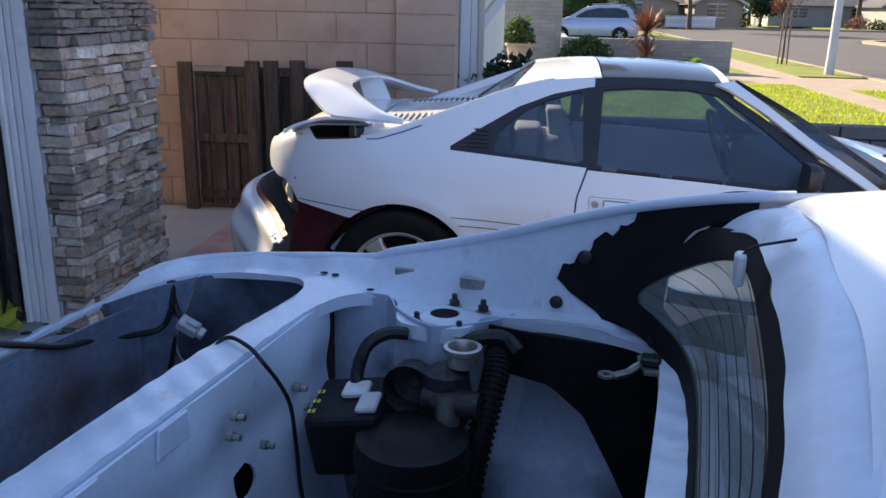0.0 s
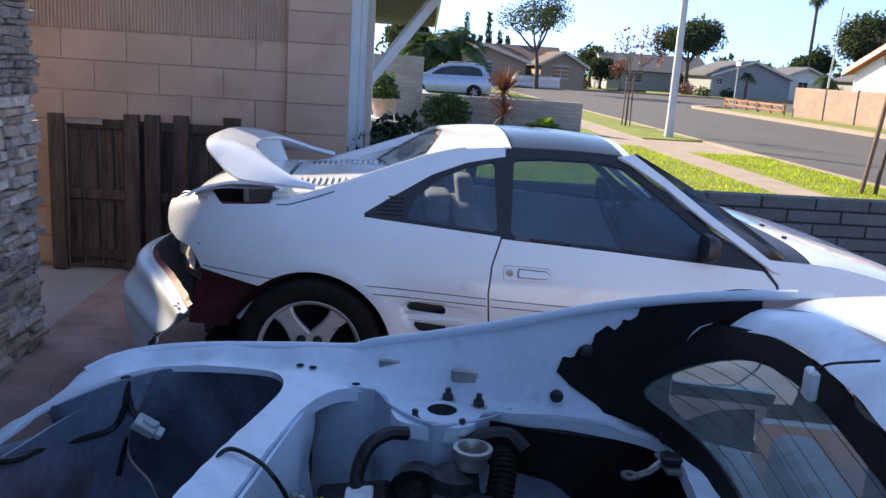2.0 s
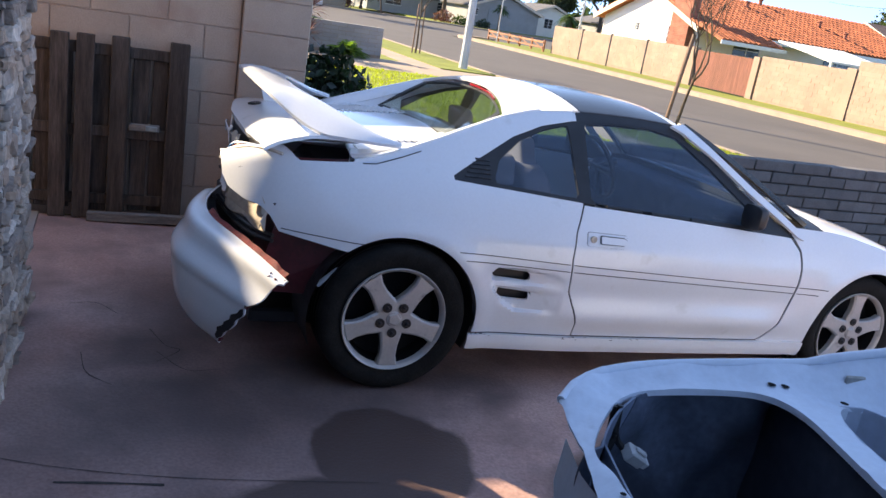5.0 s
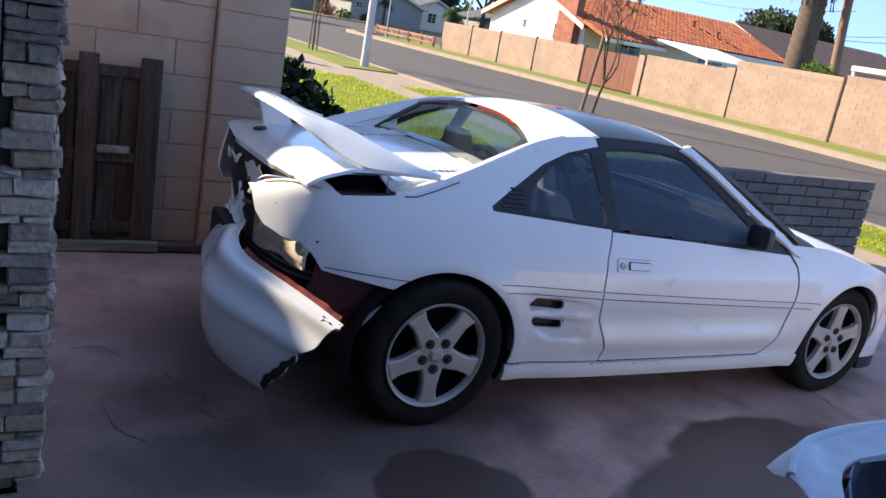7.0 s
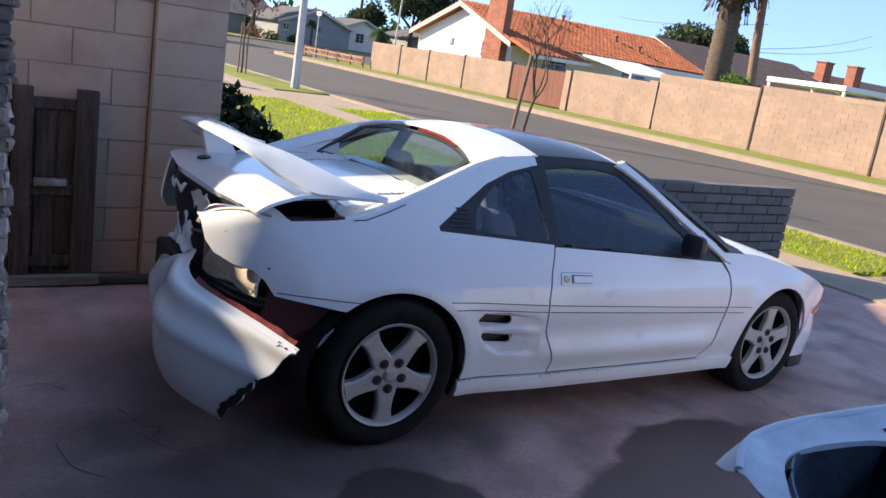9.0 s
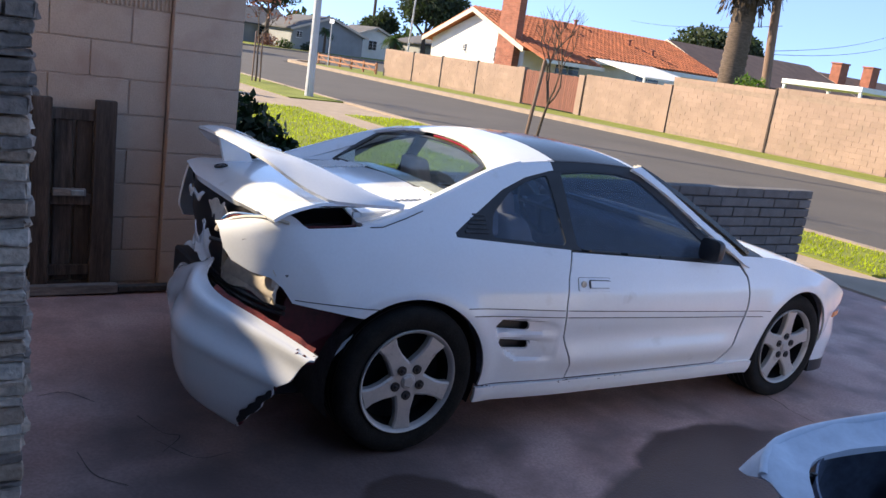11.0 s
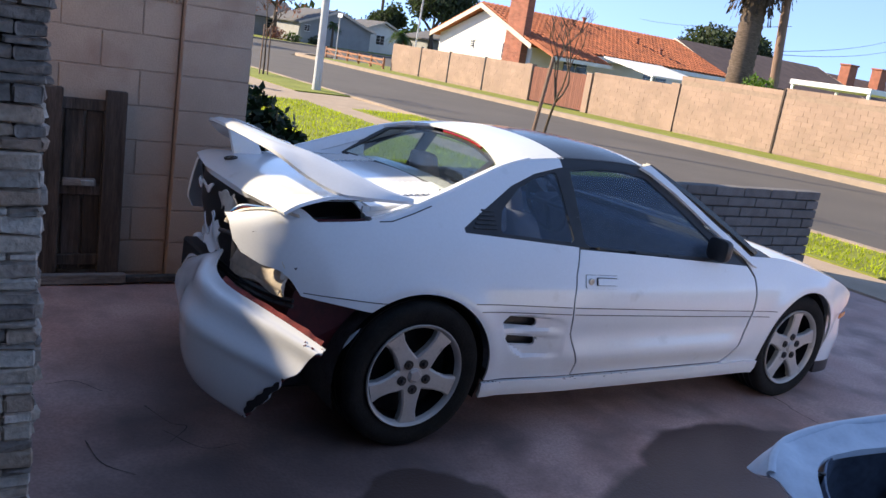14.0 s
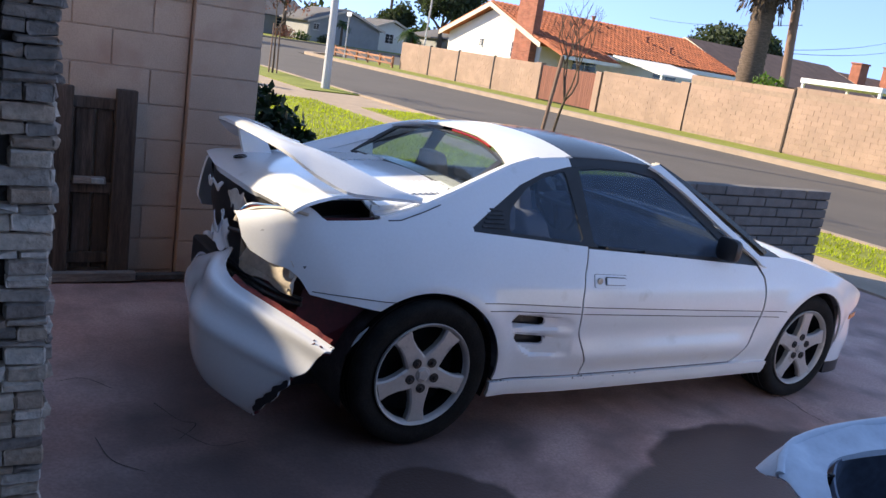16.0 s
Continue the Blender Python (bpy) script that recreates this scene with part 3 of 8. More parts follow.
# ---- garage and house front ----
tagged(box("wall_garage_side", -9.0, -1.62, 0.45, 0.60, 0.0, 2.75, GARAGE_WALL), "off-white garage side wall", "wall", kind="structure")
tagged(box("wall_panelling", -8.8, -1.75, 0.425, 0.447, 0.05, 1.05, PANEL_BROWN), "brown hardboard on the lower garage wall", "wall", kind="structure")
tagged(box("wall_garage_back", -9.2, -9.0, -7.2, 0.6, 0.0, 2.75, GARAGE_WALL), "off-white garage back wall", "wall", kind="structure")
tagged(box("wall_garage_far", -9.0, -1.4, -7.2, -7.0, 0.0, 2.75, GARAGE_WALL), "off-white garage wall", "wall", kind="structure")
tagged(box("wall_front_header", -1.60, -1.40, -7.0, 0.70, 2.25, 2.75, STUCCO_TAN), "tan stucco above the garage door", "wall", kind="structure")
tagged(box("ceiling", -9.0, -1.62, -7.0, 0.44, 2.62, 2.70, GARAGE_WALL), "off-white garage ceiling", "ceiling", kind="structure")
tagged(box("wall_pier", -1.60, -1.375, -0.015, 0.70, 0.0, 2.75, STONE_GAP), "backing of the stone-faced garage pier", "wall", kind="structure")
tagged(box("wall_house_side", -9.0, -1.62, 0.605, 0.74, 0.0, 2.75, STUCCO_TAN), "tan stucco house side wall", "wall", kind="structure")
# roof out of view; its overhang is sized to block the sun
v = [(-1.22, -7.6, 2.70), (-1.22, 1.05, 2.70), (-9.6, 1.05, 2.70), (-9.6, -7.6, 2.70), (-5.3, -3.3, 4.2), (-5.3, -3.2, 4.2)]
v += [(x, y, z + 0.14) for x, y, z in v[:4]]
tagged(mk("roof", v, [(0, 1, 2, 3), (0, 6, 7, 1), (1, 7, 8, 2), (2, 8, 9, 3), (3, 9, 6, 0), (6, 4, 5, 7), (7, 5, 8), (8, 5, 4, 9), (9, 4, 6)], ROOF_BROWN), "unseen brown garage roof, its eave set to shade the drive", "roof", kind="structure")

# fluted white casing on the door jamb, and the steel door track behind it
casing = thing("door_casing", "white painted fluted door casing, scuffed at its foot", "door casing", kind="structure")
bm = bmesh.new()
for x0, x1, y0 in ((-1.640, -1.470, -0.045), (-1.635, -1.608, -0.066), (-1.602, -1.572, -0.058), (-1.566, -1.536, -0.061), (-1.530, -1.475, -0.068)):
    box_bm(x0, x1, y0, -0.018, 0.0, 2.26, 0.006, 2, bm)
part("casing_board", bm, TRIM_WHITE, casing)
track = thing("door_track", "dark galvanised steel garage door track", "door track")
part("rail", box_bm(-1.715, -1.655, -0.060, -0.050, 0.05, 2.3, 0.002), DARK_STEEL, track)
for x in (-1.715, -1.662):
    part("rail_lip", box_bm(x, x + 0.007, -0.10, -0.0605, 0.05, 2.3, 0.002), DARK_STEEL, track)
for z in (0.35, 0.9, 1.5):
    part("bracket", box_bm(-1.70, -1.67, -0.049, 0.43, z, z + 0.04, 0.002), STEEL, track)

# ---- next door's block garage wall ----
nb = thing("wall_block", "tan painted concrete block wall with a fluted band", "wall", kind="structure")
WALL_TOP = 1.955
mk("mortar_core", *join(*[(lambda q: ([tuple(v.co) for v in q.verts], [tuple(x.index for x in fc.verts) for fc in q.faces]))(box_bm(a, b, c, d, e, g)) for a, b, c, d, e, g in ((-6.0, -0.372, 2.262, 2.45, 0, WALL_TOP), (-0.367, 0.016, 2.208, 2.45, 0, WALL_TOP))]), MORTAR, nb, "tan mortar joints")
def block_data(length, h, proud):
    b = box_bm(0, length, -proud, 0.0, 0, h, 0.003)
    me = bpy.data.meshes.new("block")
    b.to_mesh(me)
    b.free()
    me.materials.append(BLOCK)
    return me
COURSE = 0.19
full, half, pil = block_data(0.396, COURSE - 0.006, 0.005), block_data(0.195, COURSE - 0.006, 0.005), block_data(0.385, COURSE - 0.006, 0.005)
for c in range(10):
    z = 0.03 + c * COURSE
    band = 8 <= c <= 9
    x = -0.374 - (0.2 if c % 2 else 0.0)
    ob = new("block", pil)
    ob.parent, ob.location = nb, (-0.3675, 2.206, z)
    if c % 2:
        ob = new("block", half)
        ob.parent, ob.location = nb, (-0.372 - 0.197, 2.260, z)
    while x > -3.4:
        x -= 0.4
        if not band:
            ob = new("block", full)
            ob.parent, ob.location = nb, (x + 0.002, 2.260, z)
    if c == 8:
        v, f = [], []
        k, wd = 140, 3.2
        for i in range(k * 4 + 1):
            xx = -0.376 - wd * i / (k * 4)
            yy = 2.246 if i % 4 in (0, 1) else 2.258
            v += [(xx, yy, z), (xx, yy, z + 2 * COURSE - 0.008)]
            if i:
                f.append((2 * i - 2, 2 * i - 1, 2 * i + 1, 2 * i))
        mk("fluted_band", v, f, BLOCK, nb, "fluted split-face block band")
tagged(box("wall_cap", -6.0, 0.022, 2.235, 2.46, WALL_TOP, WALL_TOP + 0.05, BLOCK), "tan block wall cap", "wall", kind="structure")
nbh = thing("neighbour_house", "white house next door with a grey gable roof", "house")
gp = [(2.95, -0.05), (2.95, 2.10), (6.6, 3.45), (10.2, 2.10), (10.2, -0.05)]
mk("wall", [(x, y, z) for x in (-9.0, 0.02) for y, z in gp], [(0, 1, 2, 3, 4), (5, 6, 7, 8, 9)] + [(k, (k + 1) % 5, 5 + (k + 1) % 5, 5 + k) for k in range(5)], STUCCO, nbh)
for y0, y1 in ((2.70, 6.6), (10.5, 6.6)):
    zz = 2.03
    vv = [(x, y, z + u) for u in (0, 0.13) for x in (-9.5, 0.95) for y, z in ((y0, zz), (y1, 3.5))]
    mk("roof", vv, [(0, 1, 3, 2), (4, 5, 7, 6), (0, 1, 5, 4), (2, 3, 7, 6), (0, 2, 6, 4), (1, 3, 7, 5)], ROOF_GREY, nbh)
    vv = [(x, y, z + u) for u in (-0.07, 0.15) for x in (0.955, 0.985) for y, z in ((y0, zz), (y1, 3.5))]
    mk("fascia", vv, [(0, 1, 3, 2), (4, 5, 7, 6), (0, 1, 5, 4), (2, 3, 7, 6), (0, 2, 6, 4), (1, 3, 7, 5)], TRIM_WHITE, nbh)
box("corner_board", -0.015, 0.060, 2.88, 2.945, -0.05, 2.05, TRIM_WHITE, nbh, "white corner board")
tagged(box("trim", 0.065, 0.115, 2.88, 2.945, 0.0, 2.05, TRIM_WHITE), "white board on the corner of the next house", "trim", kind="structure")
tagged(box("downpipe", 0.12, 0.16, 2.86, 2.915, 0.0, 2.03, FASCIA), "cream painted pipe at the wall corner", "pipe")
# eave brace and awning next door
brace = thing("eave_brace", "white painted diagonal timber eave brace", "eave brace")
v, f = tube([(0.085, 3.5, 1.263), (0.65, 3.5, 2.02), (0.82, 3.5, 2.26)], 0.05, 4)
mk("brace_beam", v, f, TRIM_WHITE, brace)
mk("brace_foot", *lathe([(0.0, 0.0), (0.07, 0.0), (0.07, 0.05), (0.0, 0.05)], 12, "x", (0.030, 3.5, 1.25)), TRIM_WHITE, brace)
awn = thing("awning", "pale grey awning fabric under the next eave", "awning")
mk("awning_sheet", *join(tube([(0.55, 2.7, 2.03), (0.78, 2.8, 1.98), (1.15, 3.0, 2.13)], 0.03, 6), ([(0.5, 2.6, 2.10), (1.2, 2.6, 2.16), (1.25, 4.2, 2.16), (0.5, 4.2, 2.10), (0.75, 3.0, 1.97)], [(0, 1, 4), (1, 2, 4), (2, 3, 4), (3, 0, 4)])), TRIM_WHITE, awn)

# ---- the two-seat coupe: body surfaces in its own frame (x forward from the rear axle, y to its left, z up) ----
WIDTH = smooth_interp((-0.74, -0.69, -0.64, -0.56, -0.46, -0.30, -0.105, 0.20, 0.40, 0.80, 1.50, 2.00, 2.40, 2.70, 2.95, 3.10, 3.20), (0.34, 0.45, 0.535, 0.630, 0.70, 0.76, 0.800, 0.832, 0.845, 0.868, 0.872, 0.868, 0.855, 0.82, 0.75, 0.65, 0.49))
WIDTH_SOUND = smooth_interp((-0.765, -0.75, -0.735, -0.72, -0.70, -0.66, -0.60, -0.50, -0.40, -0.20, 0.0, 0.40, 0.90), (0.40, 0.54, 0.615, 0.670, 0.715, 0.765, 0.802, 0.826, 0.834, 0.838, 0.842, 0.850, 0.855))
TUCK = smooth_interp((0.10, 0.20, 0.30, 0.42, 0.55, 0.64, 0.74, 0.82, 0.90, 1.00, 1.11, 1.17, 1.22), (0.095, 0.050, 0.020, 0.004, 0.0, 0.010, 0.045, 0.090, 0.150, 0.222, 0.310, 0.375, 0.46))
CREST = smooth_interp((-0.74, -0.64, -0.45, -0.174, 0.094, 0.30, 0.466, 0.62, 0.80), (0.735, 0.770, 0.838, 0.874, 0.965, 1.045, 1.104, 1.138, 1.153))
HOOD = smooth_interp((1.85, 2.1, 2.4, 2.7, 2.95, 3.10, 3.22), (0.835, 0.825, 0.775, 0.70, 0.61, 0.53, 0.44))


def side(s, width=WIDTH, off=0.0):
    """The flank, as a surface over (x, z): s is -1 on the car's right, +1 on its left."""
    def at(x, z):
        y = width(x) - TUCK(z) + off
        crease = (0.010 * np.exp(-((z - 0.455) / 0.05) ** 2) - 0.017 * np.exp(-((z - 0.345) / 0.05) ** 2)) * np.clip((x - 0.66) / 0.12, 0, 1) * np.clip((2.02 - x) / 0.25, 0, 1)
        flare = 0.012 * np.exp(-((np.hypot(x, z - 0.30) - 0.35) / 0.05) ** 2) + 0.012 * np.exp(-((np.hypot(x - 2.4, z - 0.30) - 0.34) / 0.05) ** 2)
        return np.stack([x, s * (y - crease + flare), z + 0 * x], -1)
    return at


ARCH_R = disc(0.0, 0.295, 0.335)
ARCH_F = disc(2.40, 0.29, 0.330)
DOOR = [(0.790, 0.258), (0.782, 0.32), (0.758, 0.385), (0.722, 0.46), (0.714, 0.526), (0.707, 0.60), (0.715, 0.709), (0.75, 0.812), (1.20, 0.792), (1.845, 0.756), (1.897, 0.70), (1.916, 0.62), (1.915, 0.55), (1.900, 0.45), (1.865, 0.355), (1.805, 0.275), (1.785, 0.258)]
WINDOW_AREA = [(0.165, 0.852), (0.30, 0.935), (0.46, 1.030), (0.60, 1.085), (0.75, 1.118), (0.95, 1.132), (1.15, 1.134), (1.30, 1.118), (1.44, 1.035), (1.62, 0.905), (1.87, 0.752), (1.20, 0.794), (0.75, 0.818)]
QUARTER_GLASS = [(0.375, 0.865), (0.40, 0.93), (0.50, 1.01), (0.60, 1.055), (0.71, 1.085), (0.72, 0.845), (0.55, 0.855)]
DOOR_GLASS = [(0.80, 0.835), (0.815, 1.098), (0.95, 1.110), (1.15, 1.112), (1.27, 1.095), (1.43, 0.985), (1.60, 0.855), (1.655, 0.795), (1.20, 0.815)]


def wheel(parent_name, label, m, steer=0.0, group="coupe wheels", width=0.205, radius=0.300):
    """A five-spoke alloy wheel, outer face towards -y."""
    w = new("wheel")
    w.matrix_world = m
    tyre = [(0.205, -0.80), (0.232, -0.95), (0.262, -1.0), (0.285, -0.95), (0.297, -0.80), (0.300, -0.5), (0.300, 0.5), (0.297, 0.80), (0.285, 0.95), (0.262, 1.0), (0.232, 0.95), (0.205, 0.80)]
    k = radius / 0.300
    hw = width / 2
    t = mk("tyre", *lathe([(r * k, h * hw) for r, h in tyre], 56, "y"), RUBBER, w, smooth=True, sharp=60)
    gr = []
    for off in (-0.55, -0.18, 0.18, 0.55):
        gr.append(lathe([(radius + 0.0012, off * hw - 0.004), (radius + 0.0012, off * hw + 0.004)], 56, "y"))
    mk("tread_groove", *join(*gr), BLACK_PLASTIC, t)
    f = -hw
    rim = mk("rim", *lathe([(0.206, f + 0.020), (0.212, f + 0.006), (0.209, f + 0.001), (0.203, f + 0.004), (0.196, f + 0.014), (0.192, f + 0.026)], 64, "y"), ALLOY, w, smooth=True)
    # well and disc are black for the shade behind the spokes
    mk("rim_well", *lathe([(0.192, f + 0.027), (0.186, f + 0.14), (0.200, f + 0.185)], 48, "y"), MATT_BLACK, w, "dark sooty rim well", smooth=True)
    mk("barrel", *lathe([(0.184, f + 0.095), (0.10, f + 0.11), (0.0, f + 0.11)], 40, "y"), MATT_BLACK, w, "dark brake disc behind the spokes", smooth=True)
    for i in range(5):
        a = 2 * math.pi * i / 5 - math.pi / 2 + steer
        ca, sa = math.cos(a), math.sin(a)
        vs, fs = [], []
        rows_ = ((0.040, 0.048, 0.016, 0.012), (0.075, 0.042, 0.013, 0.012), (0.115, 0.034, 0.011, 0.016), (0.155, 0.033, 0.010, 0.018), (0.194, 0.044, 0.010, 0.016))
        for r, hwid, y, drop in rows_:
            for tt, yy in ((-hwid, y + 0.030), (-hwid, y + 0.006), (-hwid * 0.8, y), (hwid * 0.8, y), (hwid, y + 0.006), (hwid, y + 0.030)):
                vs.append((r * ca - tt * sa, f + yy, r * sa + tt * ca))
        for j in range(len(rows_) - 1):
            for q in range(6):
                fs.append((j * 6 + q, j * 6 + (q + 1) % 6, (j + 1) * 6 + (q + 1) % 6, (j + 1) * 6 + q))
        fs += [tuple(range(6)), tuple(range(24, 30))]
        mk("spoke", vs, fs, ALLOY, w, smooth=True, sharp=30)
    mk("hub_face", *lathe([(0.078, f + 0.045), (0.076, f + 0.020), (0.070, f + 0.015), (0.032, f + 0.013), (0.028, f + 0.009), (0.0, f + 0.008)], 30, "y"), ALLOY, w, smooth=True, sharp=30)
    mk("centre_cap", *lathe([(0.030, f + 0.016), (0.029, f + 0.006), (0.022, f + 0.003), (0.0, f + 0.003)], 5, "y"), ALLOY, w, "worn grey centre cap")
    for i in range(5):
        a = 2 * math.pi * i / 5 - math.pi / 2 + steer
        c = (0.057 * math.cos(a), 0, 0.057 * math.sin(a))
        vs, fs = lathe([(0.019, f + 0.016), (0.019, f + 0.0075), (0.014, f + 0.0070), (0.0, f + 0.0085)], 16, "y", c)
        mk("lug_recess", vs, fs, BLACK_PLASTIC, w)
        mk("lug_nut", *lathe([(0.0090, f + 0.012), (0.0090, f + 0.003), (0.006, f - 0.001), (0.0, f - 0.001)], 6, "y", c), DARK_STEEL, w)
    return w


def coupe_side(car, s, width=WIDTH, mat=None, tail=-0.60, full=True):
    """Quarter panel, door, wing, sill and glass of one flank."""
    mat = mat or WHITE
    P = side(s, width)
    inw = 1.0 if s < 0 else -1.0
    win = poly(WINDOW_AREA)
    roll = lambda u: 0.10 * np.clip((-0.405 - u) / 0.06, 0, 1)
    quarter_top = lambda u, v: CREST(u) + roll(u) - v
    tail_pts = [(-0.660, 0.775), (-0.655, 0.735), (-0.635, 0.700), (-0.585, 0.676), (-0.53, 0.668), (-0.495, 0.640), (-0.462, 0.590), (-0.20, 0.552), (0.0, 0.35), (0.29, 0.29), (0.30, 0.258), (0.785, 0.258), (0.777, 0.32), (0.753, 0.383), (0.717, 0.459), (0.709, 0.526), (0.702, 0.60), (0.710, 0.709), (0.745, 0.814), (0.78, 1.3), (-0.25, 1.3), (-0.66, 0.9)]
    if s > 0:
        tail_pts = [(max(-0.50, x), z) for x, z in tail_pts]
    slots = [poly([(0.384, 0.518), (0.394, 0.494), (0.534, 0.490), (0.545, 0.510), (0.533, 0.525), (0.405, 0.529)], 0.002), poly([(0.408, 0.446), (0.436, 0.408), (0.545, 0.408), (0.570, 0.440)], 0.002)]
    qp = less(both(poly(tail_pts), quarter_top), ARCH_R, win, *slots)
    scoop_area = poly([(0.372, 0.520), (0.376, 0.482), (0.400, 0.440), (0.440, 0.395), (0.505, 0.362), (0.685, 0.360), (0.692, 0.500), (0.640, 0.524), (0.500, 0.536), (0.400, 0.538)], 0.006)
    def scoop(u, v):
        """The intake's hollow, deepest at its rear end, with a blade between the two slots."""
        blade = np.clip((0.019 - np.abs(v - 0.467 + 0.05 * (u - 0.5))) / 0.008, 0, 1)
        return 0.042 * np.clip((0.71 - u) / 0.32, 0, 1) * np.clip(scoop_area(u, v) / 0.009, 0, 1) * (1 - 0.62 * blade)
    def PQ(u, v):
        X = P(u, v)
        X[..., 1] -= s * scoop(u, v)
        # the tail's upper edge rolls over inwards
        over = np.clip(v - CREST(u), 0, 0.12) * (u < -0.40)
        phi = radians(60) * (1 - over / 0.10)
        y_in, up = (math.sin(radians(60)) - np.sin(phi)) / 10.47, (np.cos(phi) - 0.5) / 10.47
        edge = width(u) - TUCK(CREST(u))
        X[..., 1] = np.where(over > 0, s * (edge - y_in), X[..., 1])
        X[..., 2] = np.where(over > 0, CREST(u) + up, X[..., 2])
        return X
    q = sheet("quarter_panel", PQ, (-0.735, 0.80, 0.23, 1.22), 0.0105, qp, 0.012, mat, car, inward=-inw)
    # intake slots
    for sl, (z0, z1) in zip(slots, ((0.475, 0.54), (0.395, 0.462))):
        sheet("intake", side(s, width, -0.060), (0.36, 0.62, z0, z1), 0.02, lambda u, v: np.ones_like(u), 0.01, BLACK_PLASTIC, q, "black side air intake", inward=-inw)
    if not full:
        return q
    d = sheet("door", P, (0.70, 1.94, 0.23, 0.83), 0.0125, less(lambda u, v: poly(DOOR)(u, v) - 0.002, win), 0.018, mat, car, inward=-inw)
    # added black strip: stands for the dark of the gap round the door
    sheet("door_seal", side(s, width, -0.005), (0.69, 1.95, 0.22, 0.84), 0.008, less(lambda u, v: 0.009 - np.abs(poly(DOOR)(u, v)), lambda u, v: win(u, v) + 0.004), 0.005, BLACK_PLASTIC, car, "black backing strip behind the door seam", inward=-inw)
    fender = [(1.795, 0.254), (1.815, 0.271), (1.875, 0.352), (1.910, 0.448), (1.925, 0.55), (1.926, 0.62), (1.907, 0.705), (1.86, 0.763), (1.90, 0.90), (3.1, 0.90), (3.1, 0.60), (2.99, 0.52), (2.80, 0.45), (2.73, 0.30), (2.70, 0.25)]
    wing_top = lambda u, v: HOOD(u) - 0.035 - v
    sheet("front_wing", P, (1.74, 3.06, 0.23, 0.85), 0.0125, less(both(poly(fender), wing_top), ARCH_F), 0.012, mat, car, inward=-inw)
    sheet("sill", lambda u, v: side(s, width)(u, v) + np.stack([0 * u, s * (0.030 - 0.30 * np.clip(v - 0.215, 0, 0.1)), 0 * u], -1), (0.27, 2.10, 0.175, 0.255), 0.012, less(poly([(0.315, 0.186), (0.315, 0.252), (2.06, 0.254), (2.05, 0.186)]), ARCH_F), 0.02, mat, car, "white sill with scuffs", inward=-inw)
    rr = random.Random(31)
    for k in range(26 if s < 0 else 0):
        x = rr.choice((rr.uniform(0.31, 0.42), rr.uniform(0.74, 0.84), rr.uniform(0.74, 1.35)))
        z, w, h = rr.uniform(0.246, 0.258), rr.uniform(0.002, 0.010), rr.uniform(0.001, 0.0028)
        c = chaikin([(x - w, z), (x - 0.3 * w, z + h), (x + w, z + 0.6 * h), (x + 0.5 * w, z - h)], 1)
        y = s * (float(half_at(x, 0.252, width)) + 0.0218)
        mk("paint_chip", [(a, y, b) for a, b in c], [tuple(range(len(c)))], DARK_STEEL, car, "dark chip in the sill paint")
    # black side-window surround with louvres, then glass
    surround = less(both(win, lambda u, v: 5 + 0 * u), poly(QUARTER_GLASS, 0.012), poly(DOOR_GLASS, 0.012), poly([(0.765, 0.80), (0.775, 1.14), (0.782, 1.14), (0.772, 0.80)]))
    w = sheet("window_surround", side(s, width, -0.004), (0.14, 1.90, 0.73, 1.15), 0.0115, surround, 0.014, BLACK_PLASTIC, car, "black side-window surround", inward=-inw)
    for i in range(5):
        z = 0.868 + i * 0.0155
        x0, x1 = 0.235 + i * 0.012, 0.345
        sheet("louvre", side(s, width, 0.001), (x0, x1, z, z + 0.007), 0.012, lambda u, v: np.ones_like(u), 0.006, DARK_STEEL, w, inward=-inw)
    for nm, pts in (("quarter_glass", QUARTER_GLASS), ("door_glass", DOOR_GLASS)):
        g = sheet(nm, side(s, width, -0.009), (0.34, 1.70, 0.77, 1.15), 0.02, poly(pts, 0.014), 0.004, CAR_GLASS, car, "tinted side glass", inward=-inw)
        g.visible_shadow = False
    # trim lines along the flank
    for zc, x0, x1 in ((0.577, 0.215, 0.698), (0.577, 0.716, 1.908), (0.577, 1.93, 2.11), (0.547, 0.245, 0.703), (0.547, 0.720, 1.904), (0.547, 1.926, 2.06), (0.602, -0.455, -0.15)):
        k = -0.036 if x0 > 0 else -0.045
        ref = 0.70 if x0 > 0 else -0.45
        sheet("pinstripe", lambda u, v, zc=zc, k=k, ref=ref: side(s, width, 0.0012)(u, zc + k * (u - ref) + v), (x0, x1, -0.0017, 0.0017), 0.05, lambda u, v: np.ones_like(u), 0.002, BLACK_PLASTIC, car, "thin black pinstripe", inward=-inw)
    # handle: dark sheets under plate and grip paint the shade of the recess
    sheet("handle_gap", side(s, width, 0.0015), (0.74, 0.98, 0.63, 0.73), 0.008, poly([(0.77, 0.668), (0.77, 0.706), (0.94, 0.702), (0.95, 0.690), (0.94, 0.664)], 0.0090), 0.004, BLACK_PLASTIC, d, inward=-inw)
    hx = sheet("door_handle", side(s, width, 0.004), (0.745, 0.975, 0.64, 0.72), 0.008, poly([(0.77, 0.668), (0.77, 0.706), (0.94, 0.702), (0.95, 0.690), (0.94, 0.664)], 0.008), 0.006, mat, d, "flush white door handle plate", inward=-inw)
    sheet("grip_gap", side(s, width, 0.0095), (0.80, 0.97, 0.65, 0.72), 0.006, poly([(0.825, 0.678), (0.825, 0.700), (0.93, 0.697), (0.945, 0.688), (0.93, 0.676)], 0.006), 0.004, DARK_STEEL, hx, inward=-inw)
